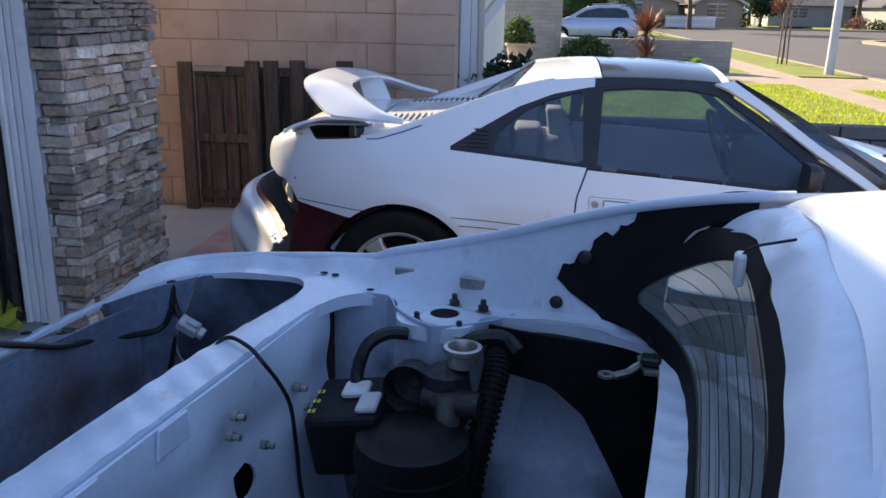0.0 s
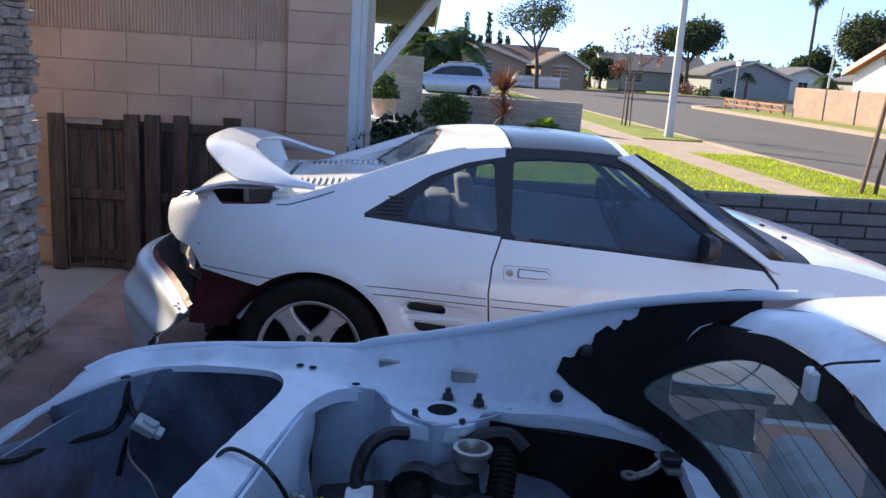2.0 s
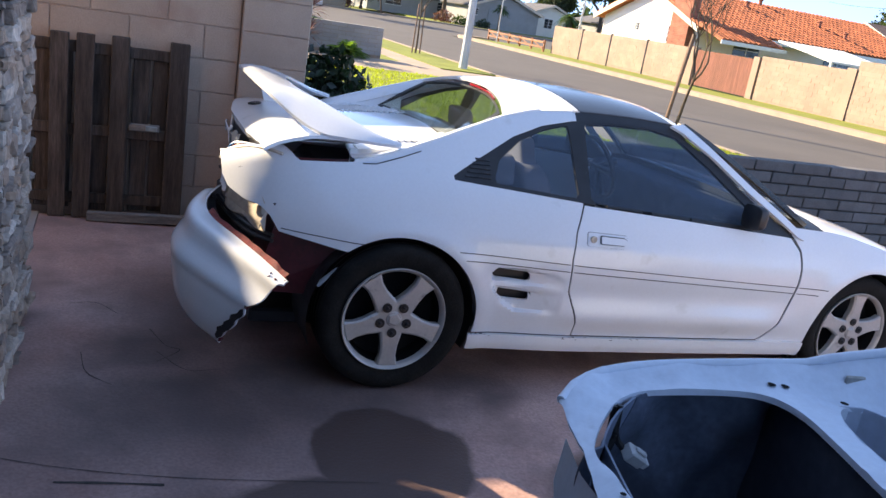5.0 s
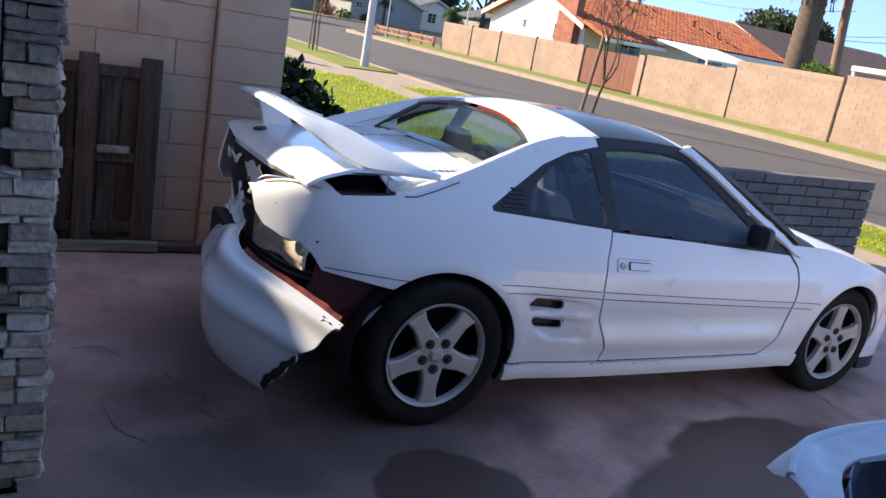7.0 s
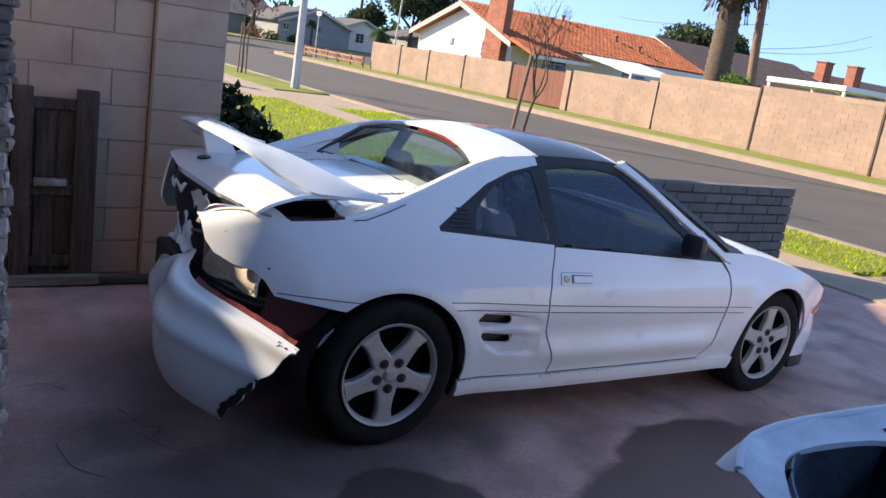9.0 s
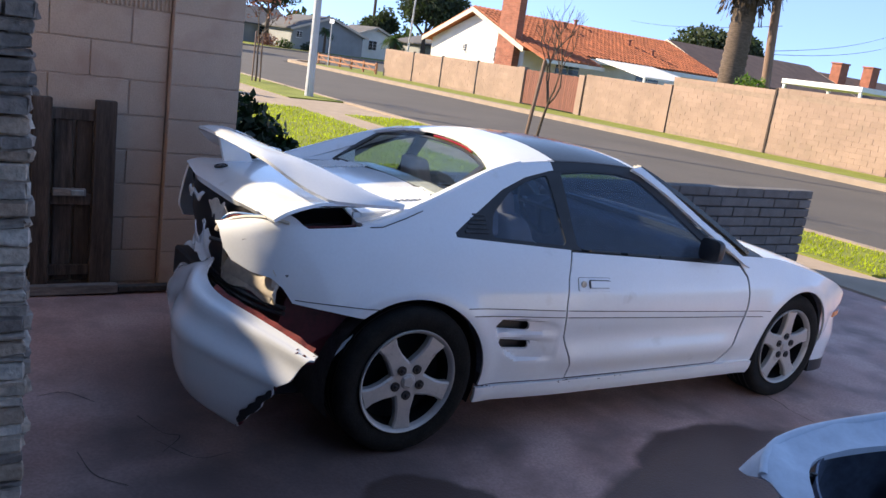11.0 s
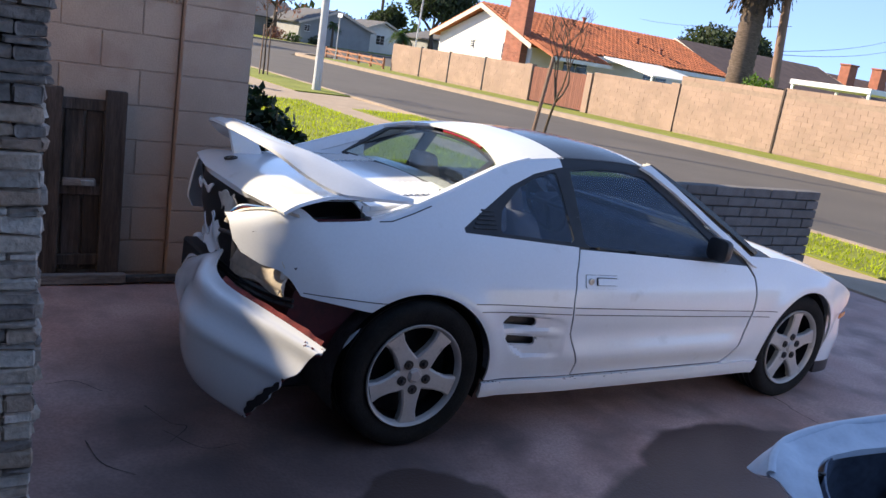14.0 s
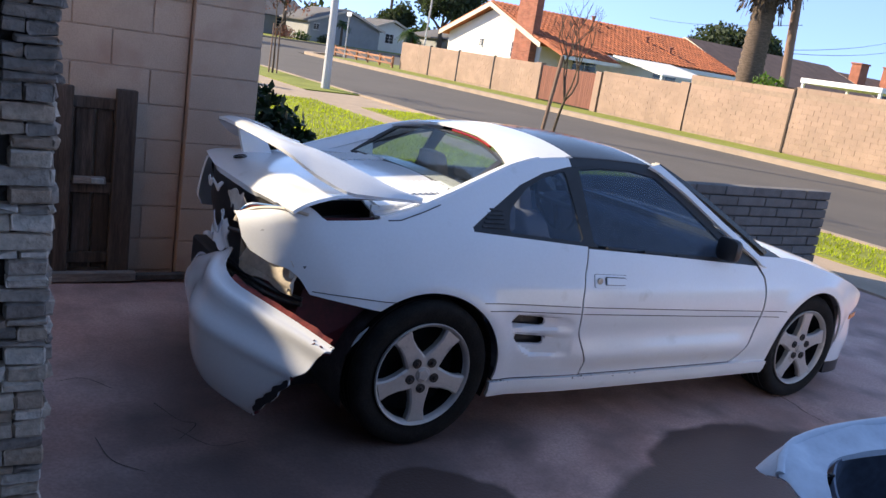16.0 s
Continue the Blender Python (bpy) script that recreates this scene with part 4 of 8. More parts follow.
    sheet("grip", side(s, width, 0.016), (0.82, 0.96, 0.65, 0.71), 0.008, poly([(0.825, 0.680), (0.825, 0.700), (0.93, 0.697), (0.945, 0.688), (0.93, 0.678)], 0.004), 0.010, mat, hx, inward=-inw)
    yk = float(width(0.79) - TUCK(0.688))
    lk = mk("lock", *lathe([(0.014, 0.0), (0.014, 0.009), (0.008, 0.010), (0.0, 0.008)], 16, "y", (0.787, 0, 0)), STEEL, hx)
    lk.location = (0, s * (yk + 0.002), 0.688)
    if s < 0:
        lk.rotation_euler = (0, 0, math.pi)
        lk.location = (2 * 0.787, s * (yk + 0.002), 0.688)
    # mirror
    ym = s * (float(width(1.62) - TUCK(0.83)))
    vs, fs = [], []
    prof = ((0.00, 0.80), (0.004, 0.97), (0.020, 1.0), (0.045, 0.97), (0.070, 0.82), (0.088, 0.5), (0.092, 0.1))
    for i, (dx, sc) in enumerate(prof):
        for k in range(18):
            a = 2 * math.pi * k / 18
            ex, ez = abs(math.cos(a)) ** 0.5 * math.copysign(1, math.cos(a)), abs(math.sin(a)) ** 0.5 * math.copysign(1, math.sin(a))
            vs.append((1.568 + dx * 0.75, ym + s * (0.058 + 0.062 * ex * sc), 0.838 + 0.056 * ez * sc))
    for i in range(len(prof) - 1):
        for k in range(18):
            fs.append((i * 18 + k, i * 18 + (k + 1) % 18, (i + 1) * 18 + (k + 1) % 18, (i + 1) * 18 + k))
    fs += [tuple(range(18)), tuple(range((len(prof) - 1) * 18, len(prof) * 18))]
    mir = mk("door_mirror", vs, fs, BLACK_PLASTIC, car, "black door mirror", smooth=True, sharp=50)
    mk("mirror_arm", *tube([(1.64, ym - s * 0.02, 0.80), (1.63, ym + s * 0.03, 0.815), (1.62, ym + s * 0.07, 0.83)], 0.022, 8), BLACK_PLASTIC, mir, smooth=True)
    # wheel housings
    for cx, r in ((0.0, 0.335), (2.4, 0.33)):
        vs, fs = [], []
        for i in range(25):
            a = math.pi * (-0.12 + 1.24 * i / 24)
            for y in (0.79, 0.50):
                vs.append((cx + (r + 0.004) * math.cos(a), s * y, 0.295 + (r + 0.004) * math.sin(a)))
            if i:
                fs.append((2 * i - 2, 2 * i - 1, 2 * i + 1, 2 * i))
        fs2 = [tuple(range(1, 50, 2))]
        mk("wheel_housing", vs, fs + fs2, DARK_STEEL, car, "dark wheel housing")
    return q


def half_at(x, z, width=WIDTH):
    return width(x) - TUCK(z)


def coupe():
    car = thing("coupe", "white two-seat coupe with a torn rear bumper and broken tail lamp", "car", pose(0, 0.84, 0, 0, 1.03, 0))
    for s in (-1, 1):
        coupe_side(car, s)
        for x, r, nm in ((0.0, 0.300, "rear"), (2.4, 0.295, "front")):
            y = s * (0.827 - 0.105)
            w = wheel("wheel", "", pose(x, y, r, 0, 0, 0 if s < 0 else 180), steer=0.60 if x > 1 else 0.0, radius=r, width=0.21)
            w.parent = car
            w.matrix_parent_inverse = Matrix()
    # buttress inner faces and tops
    for s in (-1, 1):
        def top(u, v, s=s):
            z = CREST(u) + 0.012 * np.sin(np.pi * np.clip(v, 0, 1)) - 0.035 * v
            y = half_at(u, CREST(u)) - v * (0.050 + 0.035 * np.clip((0.75 - u) / 0.6, 0, 1))
            return np.stack([u, s * y, z], -1)
        sheet("buttress_top", top, (-0.20, 0.60, 0.0, 1.0), 0.02, lambda u, v: np.ones_like(u), 0.01, WHITE, car, inward=(1 if s > 0 else -1) * -1)
        def inner(u, v, s=s):
            zt = CREST(u) - 0.035
            zb = DECK(u)
            y = half_at(u, CREST(u)) - (0.050 + 0.035 * np.clip((0.75 - u) / 0.6, 0, 1)) - 0.01 * (1 - v)
            return np.stack([u, s * y, zb + (zt - zb) * v], -1)
        sheet("buttress_inner", inner, (-0.20, 0.33, 0.0, 1.0), 0.025, lambda u, v: np.ones_like(u), 0.01, WHITE, car, inward=(1 if s > 0 else -1))
    # roof hoop, targa panel, header
    def roof(u, v):
        edge = half_at(u, ROOF_EDGE(u))
        z = ROOF_MID(u) - (ROOF_MID(u) - ROOF_EDGE(u)) * np.abs(v) ** 2.4
        return np.stack([u, v * edge, z], -1)
    hoop_rear = lambda u, v: u - (0.52 - 0.10 * np.abs(v) ** 2.2)
    sheet("roof", roof, (0.38, 0.80, -1.0, 1.0), 0.02, both(hoop_rear, lambda u, v: 0.795 - u), 0.014, WHITE, car, inward=-1)
    sheet("targa_panel", roof, (0.802, 1.285, -1.0, 1.0), 0.02, lambda u, v: np.ones_like(u), 0.014, ROOF_GLASS, car, "dark glass roof panel", inward=-1)
    sheet("header", roof, (1.288, 1.326, -1.0, 1.0), 0.02, lambda u, v: np.ones_like(u), 0.014, WHITE, car, inward=-1)
    for s in (-1, 1):
        sheet("roof_rail", side(s, WIDTH, -0.003), (0.76, 1.33, 1.10, 1.175), 0.0115, less(lambda u, v: ROOF_EDGE(u) + 0.003 - v, poly(WINDOW_AREA, -0.004)), 0.012, BLACK_PLASTIC, car, "black roof rail seal", inward=-1 if s < 0 else 1)
    # rear window between the buttresses
    def rear_glass(u, v):
        x = 0.515 - 0.08 * np.abs(u) ** 2.2 - 0.235 * (1 - v)
        zb = DECK(0.25) + 0.012
        zt = 1.150 - 0.050 * np.abs(u) ** 2.4
        z = zb + (zt - zb) * v
        edge = half_at(x, np.minimum(z + 0.03, CREST(x))) - 0.085 + 0.02 * v
        return np.stack([x, u * edge, z], -1)
    pane = lambda u, v: np.minimum(0.93 - np.abs(u), np.minimum(v - 0.05, 0.965 - v))
    sheet("rear_window_frame", rear_glass, (-1, 1, 0, 1), 0.025, less(lambda u, v: np.ones_like(u), pane), 0.01, BLACK_PLASTIC, car, "black rear window surround", inward=1)
    g = sheet("rear_window", rear_glass, (-0.97, 0.97, 0.03, 0.99), 0.05, lambda u, v: pane(u, v) + 0.02, 0.004, REAR_GLASS, car, "clear rear window", inward=1)
    g.visible_shadow = False
    # red brake lamp strip at the roof's rear edge
    mk("high_brake_lamp", *tube(curve3([(0.512 - 0.10 * abs(y / 0.5) ** 2.2, y, 1.158 - 0.045 * abs(y / 0.5) ** 2.4) for y in (-0.33, -0.26, -0.18, -0.05, 0.05)], 5), 0.006, 6), RED_LENS, car, "thin dark red lamp strip")
    # windscreen and pillars
    def screen(u, v):
        xe, ze = 1.335 + 0.600 * v, 1.152 - 0.350 * v + 0.016 * np.sin(np.pi * v)
        ye = half_at(xe, ze) - 0.004
        bow = 1 - np.abs(u) ** 2.2
        return np.stack([xe + 0.055 * bow * (0.2 + 0.8 * v), u * ye, ze + 0.004 * bow], -1)
    frame_ = lambda u, v: np.minimum(0.93 - np.abs(u), np.minimum(v - 0.03, 0.96 - v))
    sheet("screen_frame", screen, (-1, 1, 0, 1), 0.03, less(lambda u, v: np.ones_like(u), lambda u, v: frame_(u, v) + 0.03), 0.02, BLACK_GLOSS, car, "black windscreen surround", inward=-1)
    for s in (-1, 1):
        sheet("windscreen_pillar", side(s, WIDTH, 0.001), (1.24, 1.96, 0.74, 1.18), 0.0125, poly([(1.255, 1.143), (1.330, 1.155), (1.463, 1.068), (1.644, 0.940), (1.805, 0.836), (1.915, 0.762), (1.91, 0.745), (1.875, 0.755), (1.625, 0.912), (1.445, 1.042), (1.305, 1.124)]), 0.014, WHITE, car, "white windscreen pillar", inward=1 if s < 0 else -1)
    sheet("screen_seal", screen, (-1, 1, 0, 1), 0.03, less(lambda u, v: frame_(u, v) + 0.03, frame_), 0.012, BLACK_PLASTIC, car, inward=-1)
    g = sheet("windscreen", screen, (-1, 1, 0, 1), 0.06, lambda u, v: frame_(u, v) + 0.01, 0.005, CAR_GLASS, car, "clear windscreen", inward=-1)
    g.visible_shadow = False
    # bonnet and cowl
    def bonnet(u, v):
        edge = half_at(u, HOOD(u) - 0.035) + 0.001
        z = HOOD(u) + 0.004 * (1 - np.abs(v) ** 2) - 0.035 * np.abs(v) ** 6
        return np.stack([u, v * edge, z], -1)
    sheet("bonnet", bonnet, (2.00, 3.20, -1.0, 1.0), 0.03, lambda u, v: u - 2.06 - 0.02 * (1 - np.abs(v) ** 2), 0.012, WHITE, car, inward=-1)
    sheet("cowl", bonnet, (1.80, 2.10, -1.0, 1.0), 0.03, both(lambda u, v: 2.055 + 0.02 * (1 - np.abs(v) ** 2) - u, lambda u, v: u - 1.86), 0.03, BLACK_PLASTIC, car, "black cowl panel", inward=-1)
    for x, y in ((2.02, -0.42), (2.06, -0.10)):
        mk("washer_jet", *lathe([(0.014, 0.0), (0.012, 0.010), (0.0, 0.013)], 10, "z", (x + 0.09, y, float(HOOD(x + 0.09)) + 0.002)), BLACK_PLASTIC, car, smooth=True)
    # nose
    def nose(u, v):
        w = half_at(2.9, 0.5) * np.sin(np.clip(u, -1, 1) * np.pi / 2)
        x = 2.76 + 0.50 * np.clip(np.cos(u * np.pi / 2), 0, 1) ** 0.8 - 0.07 * np.clip((v - 0.38) / 0.2, 0, 1) ** 2 + 0.03 * np.exp(-((v - 0.30) / 0.07) ** 2)
        return np.stack([x, w, v], -1)
    sheet("front_bumper", nose, (-1, 1, 0.17, 0.505), 0.03, lambda u, v: np.ones_like(u), 0.02, WHITE, car, inward=-1)
    sheet("front_lip", nose, (-1, 1, 0.10, 0.168), 0.03, lambda u, v: np.ones_like(u), 0.03, BLACK_PLASTIC, car, "black chin spoiler", inward=-1)
    for s in (-1, 1):
        sheet("marker_lamp", side(s, WIDTH, 0.004), (2.80, 2.94, 0.425, 0.475), 0.02, poly([(2.815, 0.44), (2.83, 0.468), (2.93, 0.472), (2.925, 0.443)]), 0.006, AMBER, car, "amber side marker lamp", inward=1 if s < 0 else -1)
    return car


ROOF_MID = smooth_interp((0.40, 0.48, 0.58, 0.70, 0.85, 1.05, 1.25, 1.36), (1.150, 1.172, 1.190, 1.202, 1.208, 1.210, 1.202, 1.190))
ROOF_EDGE = smooth_interp((0.36, 0.48, 0.60, 0.80, 1.05, 1.25, 1.36), (1.065, 1.110, 1.138, 1.155, 1.160, 1.155, 1.143))
DECK = smooth_interp((-0.75, -0.40, -0.15, 0.10, 0.40, 0.60), (0.875, 0.895, 0.905, 0.925, 0.945, 0.955))
CAR = coupe()


def coupe_deck(car):
    """Engine lid with louvres, boot lid, spoiler, torn bumper and the black rear panel."""
    def deck(u, v):
        edge = half_at(u, CREST(u)) - 0.080
        return np.stack([u, v * edge, DECK(u) + 0.018 * (1 - v * v)], -1)
    lid = sheet("engine_lid", deck, (-0.17, 0.40, -1, 1), 0.03, lambda u, v: np.ones_like(u), 0.015, WHITE, car, inward=-1)
    for sgn in (-1, 1):
        for i in range(15):
            u = -0.13 + i * 0.028
            y0, y1 = 0.26, 0.44
            zi, zo = float(DECK(u)) + 0.0155, float(DECK(u)) + 0.009
            w = mk("louvre", [(u, sgn * y0, zi), (u + 0.020, sgn * y0, zi + 0.011), (u + 0.020, sgn * y1, zo + 0.011), (u, sgn * y1, zo), (u + 0.021, sgn * y0, zi), (u + 0.021, sgn * y1, zo)], [(0, 1, 2, 3), (1, 4, 5, 2), (0, 4, 1), (3, 2, 5), (0, 3, 5, 4)], WHITE, lid)
            w.data.materials.append(BLACK_PLASTIC)
            w.data.polygons[1].material_index = 1
    def boot(u, v):
        z = DECK(u) + 0.028 - 0.028 * np.clip(np.abs(v) / 0.58, 0, 1.2) ** 3 - 0.045 * np.clip((-0.42 - u) / 0.13, 0, 1) ** 2
        return np.stack([u, v, z], -1)
    b = sheet("boot_lid", boot, (-0.57, -0.18, -0.6, 0.6), 0.02, poly([(-0.185, -0.462), (-0.30, -0.462), (-0.42, -0.462), (-0.475, -0.462), (-0.528, -0.462), (-0.535, -0.445), (-0.55, -0.27), (-0.553, 0), (-0.55, 0.27), (-0.525, 0.445), (-0.500, 0.575), (-0.475, 0.590), (-0.42, 0.570), (-0.30, 0.52), (-0.185, 0.50)]), 0.022, WHITE, car, "white boot lid with a round badge", inward=-1)
    arch = smooth_interp((-0.535, -0.49, -0.43, -0.345, -0.23, -0.18), (0.876, 0.910, 0.931, 0.949, 0.951, 0.948))
    def shoulder(u, v):
        zi = DECK(u) + 0.028 - 0.028 * 0.79 ** 3 - 0.045 * np.clip((-0.42 - u) / 0.13, 0, 1) ** 2
        return np.stack([u - 0.012 * v * np.clip((-0.48 - u) / 0.05, 0, 1), -0.455 - (0.178 + 0.012 * np.clip(-0.35 - u, 0, 1)) * v, zi + (arch(u) - zi) * v ** 1.6], -1)
    sheet("lid_shoulder", shoulder, (-0.53, -0.185, 0, 1), 0.02, lambda u, v: np.ones_like(u), 0.012, WHITE, b, inward=1)
    bg = mk("badge", *lathe([(0.030, 0.0), (0.030, 0.006), (0.024, 0.007), (0.023, 0.004), (0.012, 0.004), (0.011, 0.007), (0.0, 0.007)], 24, "z", (0, 0, 0)), BLACK_GLOSS, b, "small round dark badge", smooth=True)
    bg.matrix_basis = pose(-0.455, 0.22, float(DECK(-0.455)) + 0.024, 0, -12, 0)
    # spoiler: a hoop wing whose ends sweep forward and down to the deck's edges
    # outer edge, ridge and inner edge from the right foot round to the middle, then mirrored
    foot = [((-0.02, -0.640, 0.945), (-0.02, -0.628, 0.952), (-0.02, -0.612, 0.948)),
            ((-0.14, -0.650, 0.950), (-0.13, -0.590, 0.978), (-0.12, -0.560, 0.974)),
            ((-0.26, -0.645, 0.955), (-0.22, -0.520, 1.012), (-0.205, -0.485, 1.008)),
            ((-0.34, -0.625, 0.962), (-0.31, -0.440, 1.045), (-0.270, -0.400, 1.036)),
            ((-0.425, -0.530, 1.000), (-0.385, -0.385, 1.068), (-0.305, -0.320, 1.048)),
            ((-0.505, -0.420, 1.058), (-0.455, -0.300, 1.080), (-0.325, -0.240, 1.052)),
            ((-0.535, -0.250, 1.078), (-0.485, -0.200, 1.088), (-0.340, -0.150, 1.055)),
            ((-0.540, 0.000, 1.082), (-0.490, 0.000, 1.092), (-0.345, 0.000, 1.056))]
    rows_ = foot + [tuple((x, -y, z) for x, y, z in row) for row in reversed(foot[:-1])]
    rails = [np.array(curve3([row[k] for row in rows_], 6)) for k in range(3)]
    n, vs, fs = len(rails[0]), [], []
    for i in range(n):
        o, r_, q = (Vector(rail[i]) for rail in rails)
        up = (o - q).cross(Vector(rails[1][min(i + 1, n - 1)]) - Vector(rails[1][max(i - 1, 0)])).normalized()
        up = up if up.z > 0 else -up
        mid1, mid2 = (o + r_) / 2 + up * 0.006, (r_ + q) / 2 + up * 0.004
        vs += [o, mid1, r_ + up * 0.003, mid2, q, q - up * 0.010, (q + o) / 2 - up * 0.012, o - up * 0.012]
    for i in range(n - 1):
        for k in range(8):
            fs.append((i * 8 + k, i * 8 + (k + 1) % 8, (i + 1) * 8 + (k + 1) % 8, (i + 1) * 8 + k))
    fs += [tuple(range(8)), tuple(range((n - 1) * 8, n * 8))]
    sp = mk("spoiler", vs, fs, WHITE, car, "white hoop spoiler standing clear of the boot lid", smooth=True, sharp=50)
    for s in (1,):
        fl = [(-0.430, 0.400, 1.045), (-0.380, 0.410, 1.040), (-0.300, 0.430, 1.020), (-0.250, 0.410, 0.915), (-0.330, 0.405, 0.915), (-0.390, 0.400, 0.915)]
        mk("spoiler_leg", [(x, s * y, z) for x, y, z in fl] + [(x, s * (y - 0.03), z) for x, y, z in fl], [tuple(range(6)), tuple(range(6, 12))] + [(k, (k + 1) % 6, 6 + (k + 1) % 6, 6 + k) for k in range(6)], WHITE, sp, smooth=True, sharp=50)
    # dark channel between lid and quarter, under the spoiler ends
    for s in (-1, 1):
        def channel(u, v, s=s):
            y0, y1 = 0.43, half_at(u, CREST(u)) - 0.004
            z = CREST(u) - 0.006 - 0.075 * np.sin(np.pi * np.clip(v, 0, 1)) ** 0.7 - 0.03 * (1 - v)
            return np.stack([u, s * (y0 + (y1 - y0) * v), z], -1)
        ch = sheet("deck_channel", channel, (-0.60 if s < 0 else -0.46, -0.17, 0, 1), 0.03, lambda u, v: np.ones_like(u), 0.006, BLACK_PLASTIC, car, "black seam channel with torn edges", inward=1 if s < 0 else -1)
        pts = [(x, s * float(half_at(x, CREST(x)) - 0.012), float(CREST(x)) + 0.002 + 0.004 * noise.noise(Vector((x * 30, s, 0)))) for x in (-0.46, -0.40, -0.34, -0.28, -0.22)]
        mk("torn_edge", *tube(curve3(pts, 4), 0.006, 5), MAROON, ch, "torn maroon edge")
        def end_cap(u, v, s=s):
            return np.stack([u, s * (0.44 + (half_at(u, CREST(u)) - 0.006 - 0.44) * v), 0.912 + (CREST(u) - 0.912 - 0.004) * v + 0 * u], -1)
        sheet("deck_shelf", end_cap, (-0.20, 0.06, 0, 1), 0.03, lambda u, v: np.ones_like(u), 0.006, WHITE, car, inward=1 if s < 0 else -1)
    mk("seam", *tube([(x, -float(half_at(x, z)) - 0.0015, z) for x, z in ((-0.17, 0.868), (-0.12, 0.872), (-0.02, 0.905), (0.06, 0.935))], 0.0022, 5), BLACK_PLASTIC, car, "thin black panel seam")
    mk("torn_flange", *tube(curve3([(-0.655, -0.385, 0.775), (-0.640, -0.385, 0.803), (-0.600, -0.42, 0.832), (-0.555, -0.475, 0.852), (-0.505, -0.545, 0.862), (-0.46, -0.59, 0.858)], 5), 0.011, 6, 0.6), LAMP_HOUSING, car, "brown torn flange beside the boot lid", smooth=True)
    # rear panel and lamp
    def rear_panel(u, v):
        x = -0.545 + 0.05 * np.clip(np.abs(u) / 0.45, 0, 1.4) ** 3 + 0.05 * np.clip((0.70 - v) / 0.2, 0, 1)
        return np.stack([x, u, v], -1)
    sheet("rear_panel", rear_panel, (-0.44, 0.42, 0.36, 0.872), 0.03, lambda u, v: np.ones_like(u), 0.02, BLACK_PLASTIC, car, "black rear panel with its lamps torn away", inward=1)
    rr = random.Random(5)
    def scrap(nm, mat, label, y0, y1, z0, z1, x, seed):
        """A torn, buckled piece of skin standing a little off the rear panel."""
        edge = lambda u, v: np.minimum.reduce([u - y0 - 0.012 * np.sin(v * 70 + seed), y1 - u - 0.016 * np.sin(v * 55 + 2 * seed), v - z0 - 0.014 * np.sin(u * 60 + seed), z1 - v - 0.010 * np.sin(u * 80 + 3 * seed)])
        sheet(nm, lambda u, v: np.stack([x + 0.018 * np.sin(u * 25 + seed) * np.cos(v * 18), u, v], -1), (y0 - 0.02, y1 + 0.02, z0 - 0.02, z1 + 0.02), 0.012, edge, 0.004, mat, car, label, inward=1)
    scrap("torn_skin", WHITE, "torn white bodywork", -0.14, 0.04, 0.575, 0.715, -0.590, 1)
    scrap("torn_skin", WHITE, "torn white bodywork", 0.02, 0.10, 0.60, 0.70, -0.585, 4)
    scrap("plate_bracket", LAMP_HOUSING, "pale dented plate bracket", -0.30, -0.06, 0.765, 0.830, -0.575, 2)
    scrap("torn_skin", WHITE, "torn white bodywork", 0.10, 0.30, 0.79, 0.815, -0.570, 3)
    lampv, lampf = [], []
    for i in range(9):
        t = i / 8
        for k in range(10):
            a = 2 * math.pi * k / 10
            lampv.append((-0.612 + 0.100 * t + 0.014 * math.cos(3 * a), -0.38 - 0.265 * t + 0.012 * math.sin(2 * a + t * 5), 0.650 + (0.062 + 0.010 * math.sin(t * 9)) * math.sin(a) - 0.02 * t + (0.02 * math.cos(a))))
    for i in range(8):
        for k in range(10):
            lampf.append((i * 10 + k, i * 10 + (k + 1) % 10, (i + 1) * 10 + (k + 1) % 10, (i + 1) * 10 + k))
    lampf += [tuple(range(10)), tuple(range(80, 90))]
    lamp = mk("tail_lamp", lampv, lampf, LAMP_HOUSING, car, "broken pale tail lamp shell", smooth=True, sharp=60)
    for dz, mt in ((0.075, WHITE), (-0.075, BLACK_PLASTIC), (-0.10, DARK_STEEL)):
        pts = [(-0.640, -0.28, 0.66 + dz * 0.8), (-0.60, -0.42, 0.655 + dz), (-0.545, -0.56, 0.64 + dz), (-0.475, -0.665, 0.62 + dz * 0.8)]
        mk("lamp_rim", *tube(curve3(pts, 5), 0.009, 6), BLACK_PLASTIC if dz > 0 else mt, lamp, "black lamp gasket", smooth=True)
    mk("lamp_back", [(-0.52, -0.25, 0.56), (-0.44, -0.64, 0.56), (-0.44, -0.64, 0.74), (-0.52, -0.25, 0.78), (-0.40, -0.25, 0.56), (-0.36, -0.60, 0.56), (-0.36, -0.60, 0.74), (-0.40, -0.25, 0.78)], [(0, 1, 2, 3), (4, 5, 6, 7), (0, 1, 5, 4), (1, 2, 6, 5), (2, 3, 7, 6), (3, 0, 4, 7)], BLACK_PLASTIC, lamp)
    for k, (c0, mt) in enumerate(((0.0, WIRE), (0.006, RED_LENS), (-0.006, WIRE), (0.012, BOWL_BLUE))):
        mk("wiring", *tube(curve3([(-0.60 + c0, -0.25, 0.78), (-0.625, -0.34 - c0, 0.800 + c0), (-0.60, -0.40, 0.835 + c0), (-0.52, -0.50 - c0, 0.862)], 5), 0.006, 6), mt, car, "loose wiring at the lamp opening", smooth=True)
